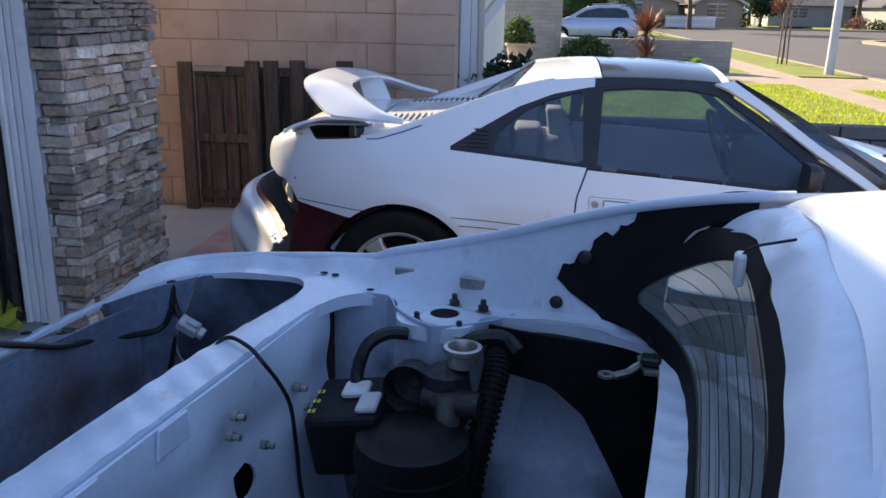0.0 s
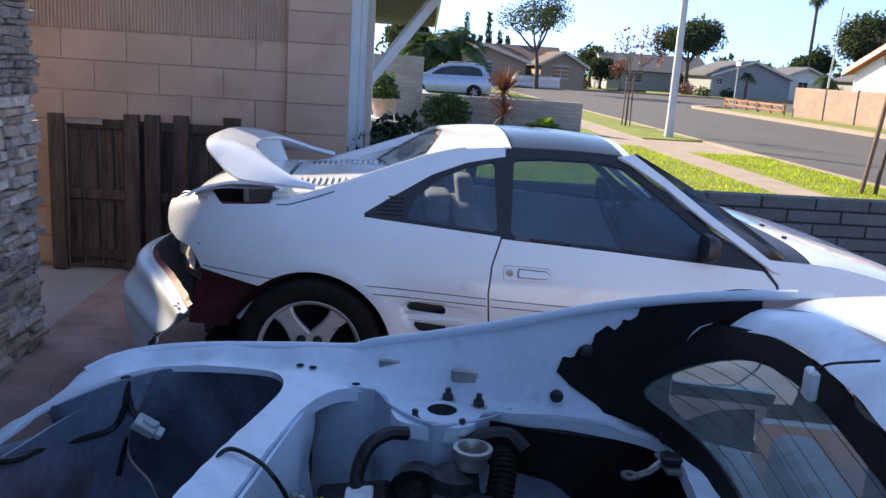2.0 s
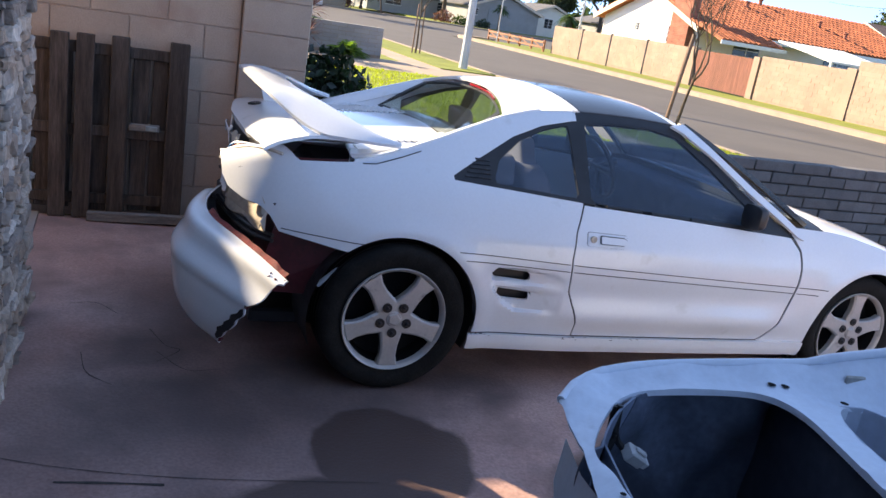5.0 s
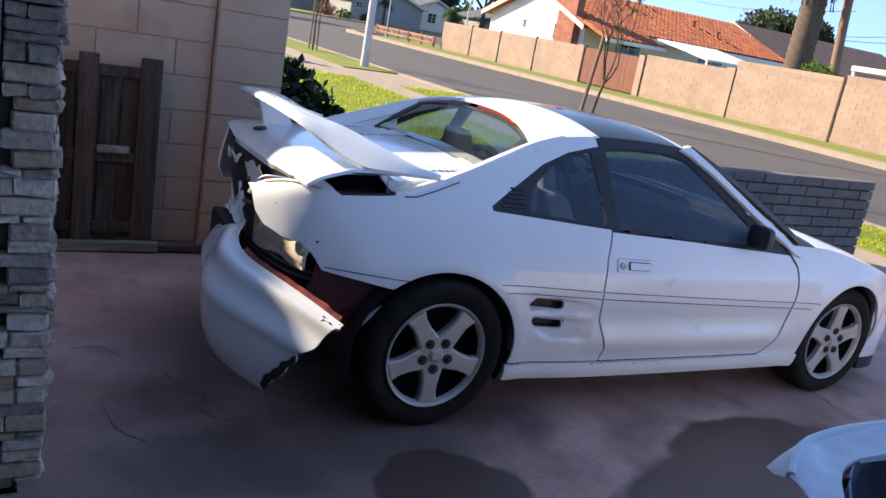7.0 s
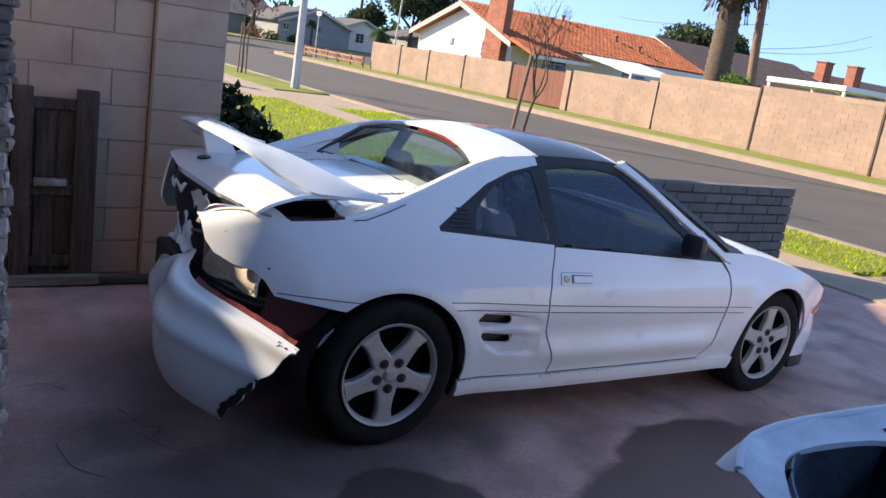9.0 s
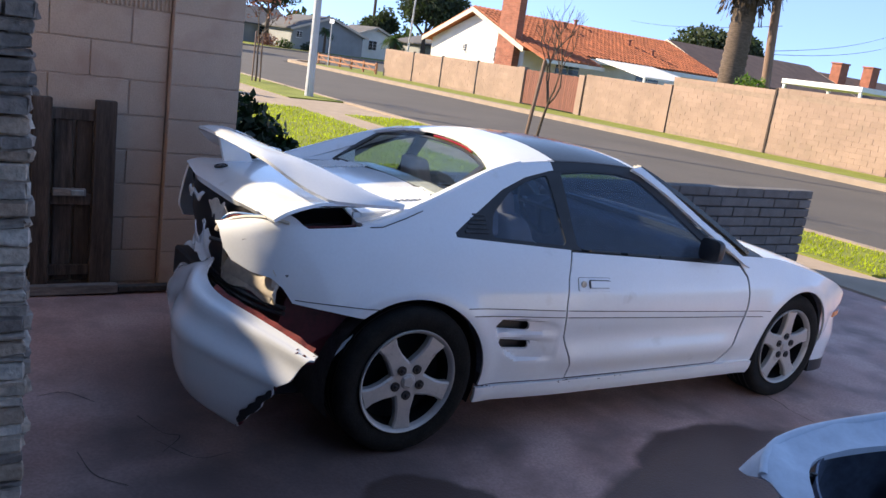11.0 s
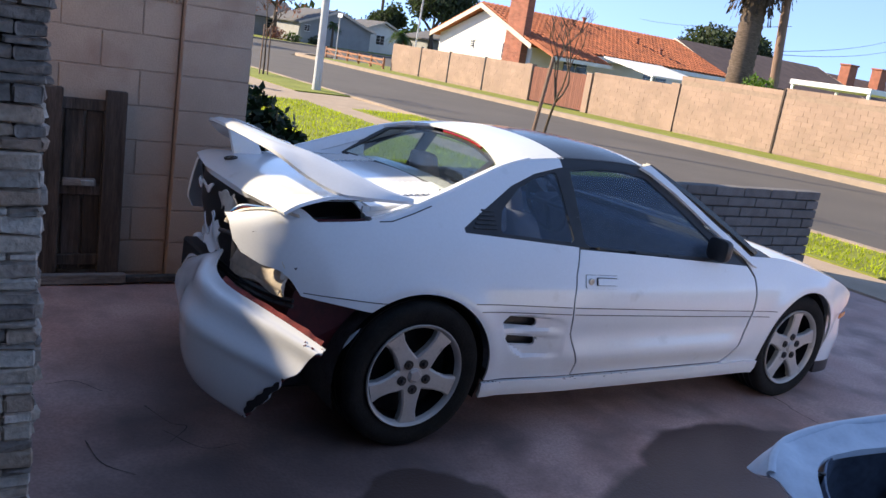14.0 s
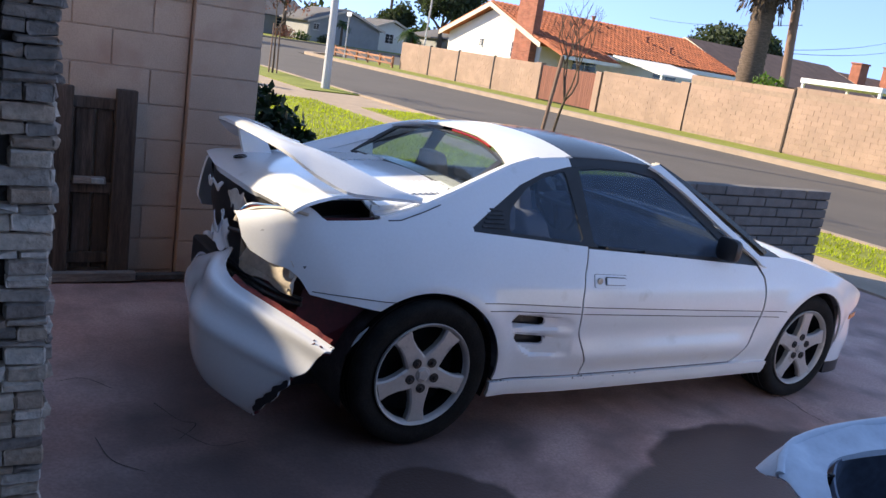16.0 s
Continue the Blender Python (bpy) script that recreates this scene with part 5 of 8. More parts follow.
    # inner structure behind the torn bumper
    mk("inner_quarter", [(-0.52, -0.66, 0.34), (-0.16, -0.70, 0.34), (-0.08, -0.74, 0.60), (-0.47, -0.655, 0.60), (-0.52, -0.30, 0.34), (-0.16, -0.30, 0.34), (-0.08, -0.30, 0.60), (-0.47, -0.30, 0.60)], [(0, 1, 2, 3), (4, 5, 6, 7), (0, 1, 5, 4), (1, 2, 6, 5), (2, 3, 7, 6), (3, 0, 4, 7)], MAROON, car, "maroon inner bodywork laid bare")
    box("crash_beam", -0.56, -0.49, -0.40, 0.45, 0.36, 0.50, BLACK_PLASTIC, car, "black bumper beam", 0.01)
    mk("torn_liner", *tube(curve3([(-0.30, -0.74, 0.40), (-0.24, -0.76, 0.47), (-0.19, -0.77, 0.51), (-0.16, -0.77, 0.54)], 4), 0.011, 6, 0.4), WHITE, car, "torn white arch lip", smooth=True)
    bot = [(-0.648, -0.788, 0.168), (-0.732, -0.62, 0.178), (-0.754, -0.42, 0.192), (-0.680, -0.10, 0.21), (-0.56, 0.22, 0.21), (-0.44, 0.52, 0.21), (-0.36, 0.78, 0.21)]
    top = [(-0.446, -0.950, 0.475), (-0.53, -0.81, 0.512), (-0.610, -0.69, 0.545), (-0.700, -0.57, 0.590), (-0.705, -0.46, 0.628), (-0.635, -0.34, 0.655), (-0.595, -0.14, 0.575), (-0.53, 0.16, 0.475), (-0.43, 0.48, 0.43), (-0.34, 0.78, 0.42)]
    cb, ct = np.array(curve3(bot, 20)), np.array(curve3(top, 20))
    tb = np.linspace(0, 1, len(cb))
    tt = np.interp(np.linspace(0, 9, len(ct)), range(10), (0, 0.08, 0.16, 0.24, 0.31, 0.38, 0.52, 0.68, 0.84, 1))
    bulge = smooth_interp((0, 0.10, 0.35, 0.62, 0.80, 0.90, 1.0), (-0.060, 0.008, 0.066, 0.092, 0.078, 0.042, 0.0))
    def bumper(u, v):
        B = np.stack([np.interp(u, tb, cb[:, k]) for k in range(3)], -1)
        T = np.stack([np.interp(u, tt, ct[:, k]) for k in range(3)], -1)
        X = B + (T - B) * v[..., None]
        e = 0.02
        d = np.stack([np.interp(u + e, tb, cb[:, k]) - np.interp(u - e, tb, cb[:, k]) for k in range(2)], -1)
        d /= np.linalg.norm(d, axis=-1, keepdims=True) + 1e-9
        out = np.stack([-d[..., 1], d[..., 0], 0 * u], -1)
        amt = bulge(v) * (0.35 + 0.65 * np.clip(u / 0.22, 0, 1)) + 0.012 * np.sin(9 * u + 3 * v) + (0.012 * np.exp(-((v - 0.66) / 0.06) ** 2) - 0.016 * np.exp(-((v - 0.80) / 0.055) ** 2)) * np.clip((0.45 - u) / 0.2, 0, 1)
        X = X + out * amt[..., None]
        X[..., 2] += 0.03 * np.exp(-((v - 0.86) / 0.07) ** 2)
        return X
    ragged = lambda u, v: u - 0.004 - 0.008 * np.sin(v * 23) * np.sin(v * 11 + 1) - 0.05 * np.clip(0.25 - v, 0, 1)
    bp = sheet("rear_bumper", bumper, (0.0, 1.0, 0.0, 1.0), 0.022, ragged, 0.007, WHITE, car, "torn white bumper cover hanging loose", inward=-1)
    # paint flaked off along the torn end
    def bare(u, v):
        return bumper(u, v) + np.array((-0.85, -0.52, 0.0)) * 0.0140
    flaked = lambda u, v: np.minimum(ragged(u, v) + 0.001, 0.014 + 0.016 * np.exp(-((v - 0.25) / 0.22) ** 2) + 0.005 * np.sin(v * 41 + 1) * np.sin(v * 17) - u)
    sheet("bare_plastic", bare, (0.0, 0.06, 0.02, 0.66), 0.005, flaked, 0.003, BLACK_PLASTIC, bp, "bare dark plastic along the tear", inward=-1)
    red = [tuple(bumper(np.array(u), np.array(1.0))) for u in np.linspace(0.02, 0.26, 14)]
    v, f = [], []
    for i, p in enumerate(red):
        j = 0.006 * noise.noise(Vector((i * 1.7, 0, 0)))
        v += [(p[0], p[1], p[2]), (p[0] + 0.018 + j, p[1] + 0.012, p[2] + 0.012 + j), (p[0] + 0.016 + j, p[1] + 0.015, p[2] - 0.006)]
        if i:
            a = 3 * i
            f += [(a - 3, a - 2, a + 1, a), (a - 2, a - 1, a + 2, a + 1), (a - 1, a - 3, a, a + 2)]
    mk("torn_flange", v, f, ORANGE_RED, bp, "torn red bumper flange")
    chips = []
    rc = random.Random(9)
    for i in range(26):
        q = rc.uniform(0.02, 0.97) ** 0.8
        c = Vector(tuple(bumper(np.array(0.008 + rc.uniform(0, 0.03) * (1 if rc.random() < 0.4 else 0.3)), np.array(q))))
        r = rc.uniform(0.004, 0.014)
        c += Vector((-0.5, -0.85, 0.1)).normalized() * 0.004
        t1, t2 = Vector((0.85, -0.5, 0.3)).normalized(), Vector((0.2, 0.2, 1)).normalized()
        ring = [c + t1 * r * rc.uniform(0.3, 1) * math.cos(a) + t2 * r * rc.uniform(0.5, 1.4) * math.sin(a) for a in (0, 1.2, 2.4, 3.6, 5.0)]
        chips.append((ring + [p + Vector((0.3, 0.5, 0)) * 0.01 for p in ring], [(0, 1, 2, 3, 4), (5, 6, 7, 8, 9)] + [(k, (k + 1) % 5, 5 + (k + 1) % 5, 5 + k) for k in range(5)]))
    for chip in chips:
        mk("paint_chip", *chip, MAROON, bp, "chipped paint showing dark red")
    mk("tow_bracket", [(x, y, z) for x in (-0.60, -0.54) for y, z in ((0.05, 0.05), (0.12, 0.05), (0.12, 0.22), (0.05, 0.22))], [(0, 1, 2, 3), (4, 5, 6, 7), (0, 1, 5, 4), (1, 2, 6, 5), (2, 3, 7, 6), (3, 0, 4, 7)], DARK_STEEL, car, "dark bracket under the bumper")
    # cabin
    box("cabin_floor", 0.45, 2.0, -0.68, 0.68, 0.18, 0.24, INTERIOR, car)
    box("engine_bulkhead", 0.30, 0.42, -0.60, 0.60, 0.24, 0.90, INTERIOR, car, "", 0.01)
    box("engine_block", -0.20, 0.30, -0.45, 0.45, 0.25, 0.72, DARK_STEEL, car, "", 0.03)
    box("underbody", -0.50, 2.9, -0.50, 0.50, 0.14, 0.20, BLACK_PLASTIC, car, "", 0.01)
    box("bonnet_filler", 2.05, 2.9, -0.60, 0.60, 0.20, 0.60, BLACK_PLASTIC, car, "", 0.02)
    for s in (-1, 1):
        st = new("seat")
        st.parent = car
        def cushion(nm, x0, x1, z0, z1, w0, w1, lean, mt=SEAT):
            bm = box_bm(-0.5, 0.5, -0.5, 0.5, -0.5, 0.5, 0.18, 3)
            for q in bm.verts:
                t = q.co.z + 0.5
                q.co = Vector((x0 + (q.co.x + 0.5) * (x1 - x0) + lean * t, s * 0.36 + q.co.y * (w0 + (w1 - w0) * t), z0 + t * (z1 - z0)))
            return part(nm, bm, mt, st, smooth=True)
        cushion("cushion", 0.72, 1.22, 0.26, 0.46, 0.50, 0.48, 0.0)
        cushion("backrest", 0.70, 0.86, 0.36, 0.90, 0.50, 0.40, -0.16)
        cushion("headrest", 0.60, 0.68, 0.86, 1.01, 0.24, 0.17, -0.03)
        cushion("shelf_bag", 0.44, 0.56, 0.80, 0.93, 0.34, 0.26, 0.0, SEAT)
    bm = box_bm(1.62, 1.98, -0.66, 0.66, 0.52, 0.80, 0.05, 3)
    part("dashboard", bm, INTERIOR, car, smooth=True)
    wheel_ob = mk("steering_wheel", *join(lathe([(0.175 + 0.014 * math.cos(a), 0.014 * math.sin(a)) for a in np.linspace(0, 2 * math.pi, 9)], 28, "x", (0, 0, 0)), tube([(0, -0.17, 0), (0, 0, 0), (0, 0.17, 0)], 0.016, 6), tube([(0, 0, -0.17), (0, 0, 0), (0.12, 0, 0)], 0.022, 6)), BLACK_PLASTIC, car, "black steering wheel", smooth=True)
    wheel_ob.matrix_basis = pose(1.50, 0.36, 0.78, 0, -22, 0)
    return lid


coupe_deck(CAR)

# ---- the stripped coupe in front: own frame, x forward from its rear axle, y to its left ----
F_EDGE = smooth_interp((-0.765, -0.74, -0.72, -0.70, -0.66, -0.60, -0.50, -0.40, -0.30, -0.190, -0.175, -0.05, 0.10, 0.20, 0.30, 0.42, 0.50, 0.60), (0.790, 0.815, 0.840, 0.860, 0.875, 0.886, 0.899, 0.910, 0.922, 0.934, 0.944, 0.983, 1.033, 1.071, 1.106, 1.137, 1.152, 1.165))
F_BASE = smooth_interp((-0.765, -0.70, -0.60, -0.50, -0.40, -0.28, -0.12, 0.0, 0.10, 0.20, 0.33, 0.42, 0.60), (0.818, 0.842, 0.866, 0.878, 0.887, 0.896, 0.889, 0.884, 0.892, 0.908, 0.912, 0.920, 0.935))
F_INNER = smooth_interp((-0.76, -0.66, -0.60, -0.40, -0.20, -0.15, 0.0, 0.10, 0.20, 0.30, 0.42, 0.60), (0.44, 0.54, 0.605, 0.622, 0.600, 0.588, 0.574, 0.560, 0.528, 0.505, 0.455, 0.40))
F_ROOF_MID = smooth_interp((0.45, 0.55, 0.75, 1.0, 1.3), (1.205, 1.222, 1.245, 1.255, 1.25))


def f_half(a):
    return WIDTH_SOUND(a) - TUCK(F_EDGE(a))


SIDE_OPENING = poly([(0.368, 0.945), (0.374, 0.985), (0.402, 1.030), (0.450, 1.062), (0.508, 1.084), (0.62, 1.100), (0.85, 1.11), (0.85, 0.905), (0.55, 0.921), (0.42, 0.926), (0.378, 0.932)], 0.003)


def stripped_coupe():
    car = thing("stripped_coupe", "stripped white coupe with bare engine bay and boot", "car", pose(0.303, -2.362, 0.0, 0, 0, -11))
    for s in (-1, 1):
        inw = 1.0 if s < 0 else -1.0
        P = side(s, WIDTH_SOUND)
        cut = poly([(-0.712, 0.862), (-0.708, 0.842), (-0.694, 0.824), (-0.66, 0.803), (-0.60, 0.772), (-0.47, 0.725), (-0.38, 0.66), (-0.30, 0.56), (0.0, 0.33), (0.3, 0.28), (0.3, 0.20), (0.80, 0.20), (0.80, 1.3), (-0.712, 1.3)])
        sheet("quarter_panel", P, (-0.77, 0.60, 0.19, 1.20), 0.0125, less(both(cut, lambda u, v: F_EDGE(u) - v), disc(0.0, 0.33, 0.335), SIDE_OPENING), 0.010, WORN_WHITE, car, inward=-inw)
        sheet("window_seal", side(s, WIDTH_SOUND, -0.012), (0.33, 0.60, 0.80, 1.16), 0.012, less(lambda u, v: np.minimum(SIDE_OPENING(u, v) + 0.028, F_EDGE(u) - 0.012 - v), SIDE_OPENING), 0.006, MATT_BLACK, car, "black side window seal", inward=-inw)
        sheet("door", P, (0.604, 1.90, 0.19, 0.84), 0.03, lambda u, v: np.ones_like(u), 0.012, WHITE, car, inward=-inw)
        sheet("front_wing", side(s, WIDTH), (1.905, 3.0, 0.22, 0.80), 0.03, less(lambda u, v: HOOD(u) - 0.035 - v, ARCH_F), 0.012, WHITE, car, inward=-inw)
        for x in (0.0, 2.4):
            w = wheel("wheel", "", pose(x, s * 0.70, 0.30, 0, 0, 0 if s < 0 else 180), width=0.20)
            w.parent = car
            w.matrix_parent_inverse = Matrix()
    # rolled outer edge of the quarters
    for s in (-1, 1):
        pts = [(a, s * float(f_half(a) - 0.004), float(F_EDGE(a)) - 0.004) for a in np.linspace(-0.706, 0.55, 40)]
        mk("rolled_edge", *tube(pts, 0.009, 10), WORN_WHITE, car, smooth=True)

    # deck: the flat metal round the two openings, rising to the quarters' edges and the buttresses
    def deck(u, v):
        hb, b0, sg = f_half(u), F_INNER(u), np.sign(v)
        b = v * (hb + 0.0) / 1.0
        t = np.clip((np.abs(b) - b0) / np.maximum(hb - b0, 0.004), 0, 1)
        sail = np.clip((u + 0.20) / 0.03, 0, 1)
        t = t * sail + t * t * (3 - 2 * t) * (1 - sail)
        pan = 0.006 * np.exp(-((np.abs(b) - b0 + 0.02) / 0.012) ** 2) * np.clip((u + 0.2) / 0.1, 0, 1)
        z = F_BASE(u) + (F_EDGE(u) - F_BASE(u)) * t - pan
        ring = 0.003 * np.exp(-((np.hypot(u - 0.0, np.abs(b) - 0.50) - 0.052) / 0.010) ** 2)
        dent = 0.003 * np.sin(u * 31) * np.sin(b * 17) + 0.0022 * np.sin(u * 73 + b * 41) * np.sin(b * 57)
        return np.stack([u, b, z + ring + dent], -1)
    def in_ab(fn):
        return lambda u, v: fn(u, v * f_half(u))
    half_boot = [(-0.684, 0.0), (-0.688, 0.24), (-0.690, 0.38), (-0.700, 0.405), (-0.692, 0.45), (-0.656, 0.512), (-0.608, 0.575), (-0.55, 0.604), (-0.46, 0.602), (-0.37, 0.596), (-0.315, 0.575), (-0.284, 0.515), (-0.290, 0.40), (-0.304, 0.25), (-0.312, 0.0)]
    boot_pts = chaikin(half_boot + [(a, -b) for a, b in reversed(half_boot)][1:-1])
    boot_hole = poly(boot_pts)
    half_bay = [(-0.235, 0.0), (-0.235, 0.36), (-0.226, 0.46), (-0.20, 0.530), (-0.16, 0.556), (-0.115, 0.552), (-0.096, 0.520), (-0.078, 0.455), (-0.05, 0.438), (0.04, 0.438), (0.062, 0.455), (0.070, 0.520), (0.085, 0.524), (0.12, 0.505), (0.21, 0.490), (0.29, 0.472), (0.345, 0.450), (0.372, 0.41), (0.382, 0.33), (0.385, 0.20), (0.385, 0.0)]
    bay_pts = chaikin(half_bay + [(a, -b) for a, b in reversed(half_bay)][1:-1])
    bay_hole = poly(bay_pts)
    strut = lambda u, v: np.maximum(disc(0.0, 0.50, 0.028)(u, v), disc(0.0, -0.50, 0.024)(u, v))
    full = lambda u, v: np.minimum(0.43 - u, u + np.interp(np.abs(v * f_half(u)), (0.0, 0.25, 0.29, 0.39, 0.445, 0.56, 0.62, 0.66), (0.742, 0.736, 0.733, 0.718, 0.711, 0.710, 0.714, 0.700)))
    sail_gap = lambda u, v: poly([(0.372, 0.925), (0.380, 0.955), (0.405, 0.972), (0.55, 0.982), (0.55, 0.885), (0.40, 0.900)])(u, np.abs(v))
    sheet("inner_deck", deck, (-0.76, 0.44, -1, 1), 0.0125, less(full, in_ab(boot_hole), in_ab(bay_hole), in_ab(strut), sail_gap), 0.006, WORN_WHITE, car, "pale bare deck metal round the engine bay", inward=-1)

    # turned-down flanges of both openings
    def skirt(name, pts, depth, mat, label="", flare=0.0):
        v, f = [], []
        n = len(pts)
        for i, (a, b) in enumerate(pts):
            z = float(F_BASE(a))
            v += [(a, b, z), (a, b, z - depth)]
            f.append((2 * i, 2 * ((i + 1) % n), 2 * ((i + 1) % n) + 1, 2 * i + 1))
        return mk(name, v, f, mat, car, label, smooth=True, sharp=30)
    skirt("boot_flange", boot_pts, 0.012, WORN_WHITE)
    skirt("bay_flange", bay_pts, 0.025, WORN_WHITE)
    # boot tub: inner rear panel, side pockets, dark floor with a cut-out
    tub = new("boot_tub")
    tub.parent = car
    def rear_inner(u, v):
        return np.stack([-0.708 + 0.085 * np.abs(u) ** 2 * 1.2 + 0.028 * v + 0.012 * np.sin(u * 14) * np.sin(v * 3.1), u, 0.36 + v * 0.465], -1)
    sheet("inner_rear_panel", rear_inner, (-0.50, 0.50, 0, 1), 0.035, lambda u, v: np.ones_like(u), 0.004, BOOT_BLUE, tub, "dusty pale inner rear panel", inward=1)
    for s in (-1, 1):
        def pocket(u, v, s=s):
            bb = 0.610 + 0.030 * np.sin(np.pi * v) - 0.17 * np.clip((-0.52 - u) / 0.16, 0, 1) ** 2
            bb = bb + 0.014 * np.sin(u * 26 + 1) * np.sin(v * 9) + 0.008 * np.sin(u * 55) * np.sin(v * 17 + 2)
            return np.stack([u, s * bb, 0.36 + v * (F_BASE(u) - 0.365)], -1)
        hole = poly([(-0.60, 0.10), (-0.60, 0.40), (-0.43, 0.42), (-0.42, 0.10)], 0.01) if s > 0 else poly([(9, 9), (9.1, 9), (9, 9.1)])
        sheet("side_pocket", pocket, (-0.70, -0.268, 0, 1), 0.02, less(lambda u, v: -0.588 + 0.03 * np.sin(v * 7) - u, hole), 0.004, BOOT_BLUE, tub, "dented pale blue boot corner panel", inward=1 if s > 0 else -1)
        # forward part of the same panel, coloured darker for the shade there
        sheet("side_liner", pocket, (-0.70, -0.268, 0, 1), 0.02, less(lambda u, v: u + 0.585 - 0.03 * np.sin(v * 7), hole), 0.004, BOOT_SHADED, tub, "dusty blue boot side panel with shade in its colour", inward=1 if s > 0 else -1)
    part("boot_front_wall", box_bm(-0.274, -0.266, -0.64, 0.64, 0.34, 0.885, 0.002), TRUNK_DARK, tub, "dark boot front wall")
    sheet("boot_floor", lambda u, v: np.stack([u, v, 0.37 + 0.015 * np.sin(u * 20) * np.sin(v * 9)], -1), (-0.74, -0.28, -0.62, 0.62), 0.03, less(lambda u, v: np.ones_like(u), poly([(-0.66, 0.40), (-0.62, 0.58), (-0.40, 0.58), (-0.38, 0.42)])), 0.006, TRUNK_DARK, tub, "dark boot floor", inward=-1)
    mk("floor_step", *tube(curve3([(-0.66, 0.30, 0.40), (-0.55, 0.33, 0.42), (-0.40, 0.34, 0.42), (-0.30, 0.33, 0.41)], 5), 0.035, 8), BLACK_PLASTIC, tub, "black rubber moulding", smooth=True)

    # crossmember between boot and bay, with its dented bay-side face
    def cross_face(u, v):
        a = -0.232 + 0.045 * (1 - v) + 0.014 * np.sin(u * 19 + 1.2) * np.sin(np.pi * v) + 0.005 * np.sin(u * 41 + v * 7) * np.sin(np.pi * v) - 0.012 * np.exp(-((v - 0.74) / 0.10) ** 2)
        return np.stack([a, u, 0.40 + v * 0.487], -1)
    cf = sheet("crossmember", cross_face, (-0.50, 0.50, 0, 1), 0.02, less(lambda u, v: np.ones_like(u), lambda u, v: 0.032 - np.hypot(u - 0.175, (v - 0.60) * 0.487)), 0.006, WORN_WHITE, car, "pale crossmember with dents and studs", inward=1)
    for b, w, h in ((0.0, 0.035, 0.040), (-0.165, 0.028, 0.036)):
        q = box_bm(-0.222, -0.217, b - w, b + w, 0.890 - h, 0.891, 0.002)
        for vv in q.verts:
            vv.co.y += 0.010 * noise.noise(vv.co * 31)
            vv.co.z += 0.006 * noise.noise(vv.co * 43 + Vector((3, 0, 0)))
        part("flange_tab", q, WORN_WHITE, cf, "bent sheet-metal tab")
    for b, z in ((0.131, 0.835), (0.116, 0.810), (0.211, 0.745), (0.33, 0.79), (0.36, 0.74)):
        mk("stud", *lathe([(0.008, 0.0), (0.008, 0.010), (0.005, 0.011), (0.005, 0.022), (0.0, 0.022)], 8, "x", (-0.212, b, z)), STEEL, cf)
    # engine bay: inner wings, strut towers, bulkhead, floor clutter
    bay = new("engine_bay")
    bay.parent = car
    for s in (-1, 1):
        def inner_wing(u, v, s=s):
            tower = np.clip(1 - np.abs(u) / 0.115, 0, 1) ** 0.5
            bb = 0.556 - 0.122 * tower * (0.75 + 0.25 * v) + np.clip((u - 0.08) / 0.05, 0, 1) * (0.10 * np.sin(np.pi * np.clip((v - 0.55) / 0.45, 0, 1)) - 0.16 * np.clip((0.75 - v) / 0.5, 0, 1) * np.clip((0.38 - u) / 0.1, 0, 1))
            return np.stack([u, s * bb, 0.30 + v * 0.592], -1)
        sheet("inner_wing", inner_wing, (-0.24, 0.40, 0, 1), 0.018, lambda u, v: np.ones_like(u), 0.004, BAY_BLUE, bay, "dusty pale strut tower and inner wing", inward=1 if s > 0 else -1)
    # bulkhead coloured black to keep the open bay dark
    sheet("bulkhead", lambda u, v: np.stack([0.395 + 0.05 * (1 - v) + 0.02 * np.sin(u * 9), u, 0.22 + v * 0.675], -1), (-0.52, 0.52, 0, 1), 0.03, lambda u, v: np.ones_like(u), 0.006, BAY_BLACK, bay, "black bulkhead", inward=1)
    # added black blocks: stand for engine parts and darken the bay floor
    part("engine_mass", box_bm(-0.16, 0.36, -0.48, 0.16, 0.24, 0.58, 0.05, 2), BAY_BLACK, bay, "black block for engine parts and the bay's darkness")
    part("engine_cover", box_bm(0.02, 0.37, 0.08, 0.42, 0.24, 0.585, 0.05, 2), BAY_BLACK, bay, "black block covering the bay floor")
    box("bay_floor", -0.24, 0.42, -0.52, 0.52, 0.20, 0.24, BAY_BLACK, bay, "", 0.01)
    # strut-top hardware
    for da, db, nz in ((-0.043, -0.028, 0.872), (0.004, 0.048, 0.886), (0.060, 0.042, 0.884), (0.040, -0.046, 0.872)):
        nut = mk("strut_nut", *lathe([(0.0098, 0.003), (0.0098, 0.014), (0.0085, 0.0155), (0.0055, 0.016), (0.0055, 0.025), (0.0045, 0.0265), (0.0, 0.027)], 6, "z", (da, 0.50 + db, nz)), DARK_STEEL, car, "dark steel strut nut on its stud")
        mk("washer", *lathe([(0.0, 0.001), (0.0145, 0.001), (0.0150, 0.0025), (0.0135, 0.0042), (0.0095, 0.0046)], 20, "z", (da, 0.50 + db, nz)), STEEL, nut, "bright flange")
    # black disc paints the darkness inside the strut hole
    mk("strut_hole", *lathe([(0.0258, 0.0), (0.0, -0.001)], 28, "z", (0.0, 0.50, 0.8905)), MATT_BLACK, car, "dark open strut hole")
    mk("strut_ring", *lathe([(0.0255, 0.000), (0.0265, 0.003), (0.030, 0.0045), (0.037, 0.0035), (0.048, -0.002)], 32, "z", (0.0, 0.50, 0.889)), WORN_WHITE, car, smooth=True)
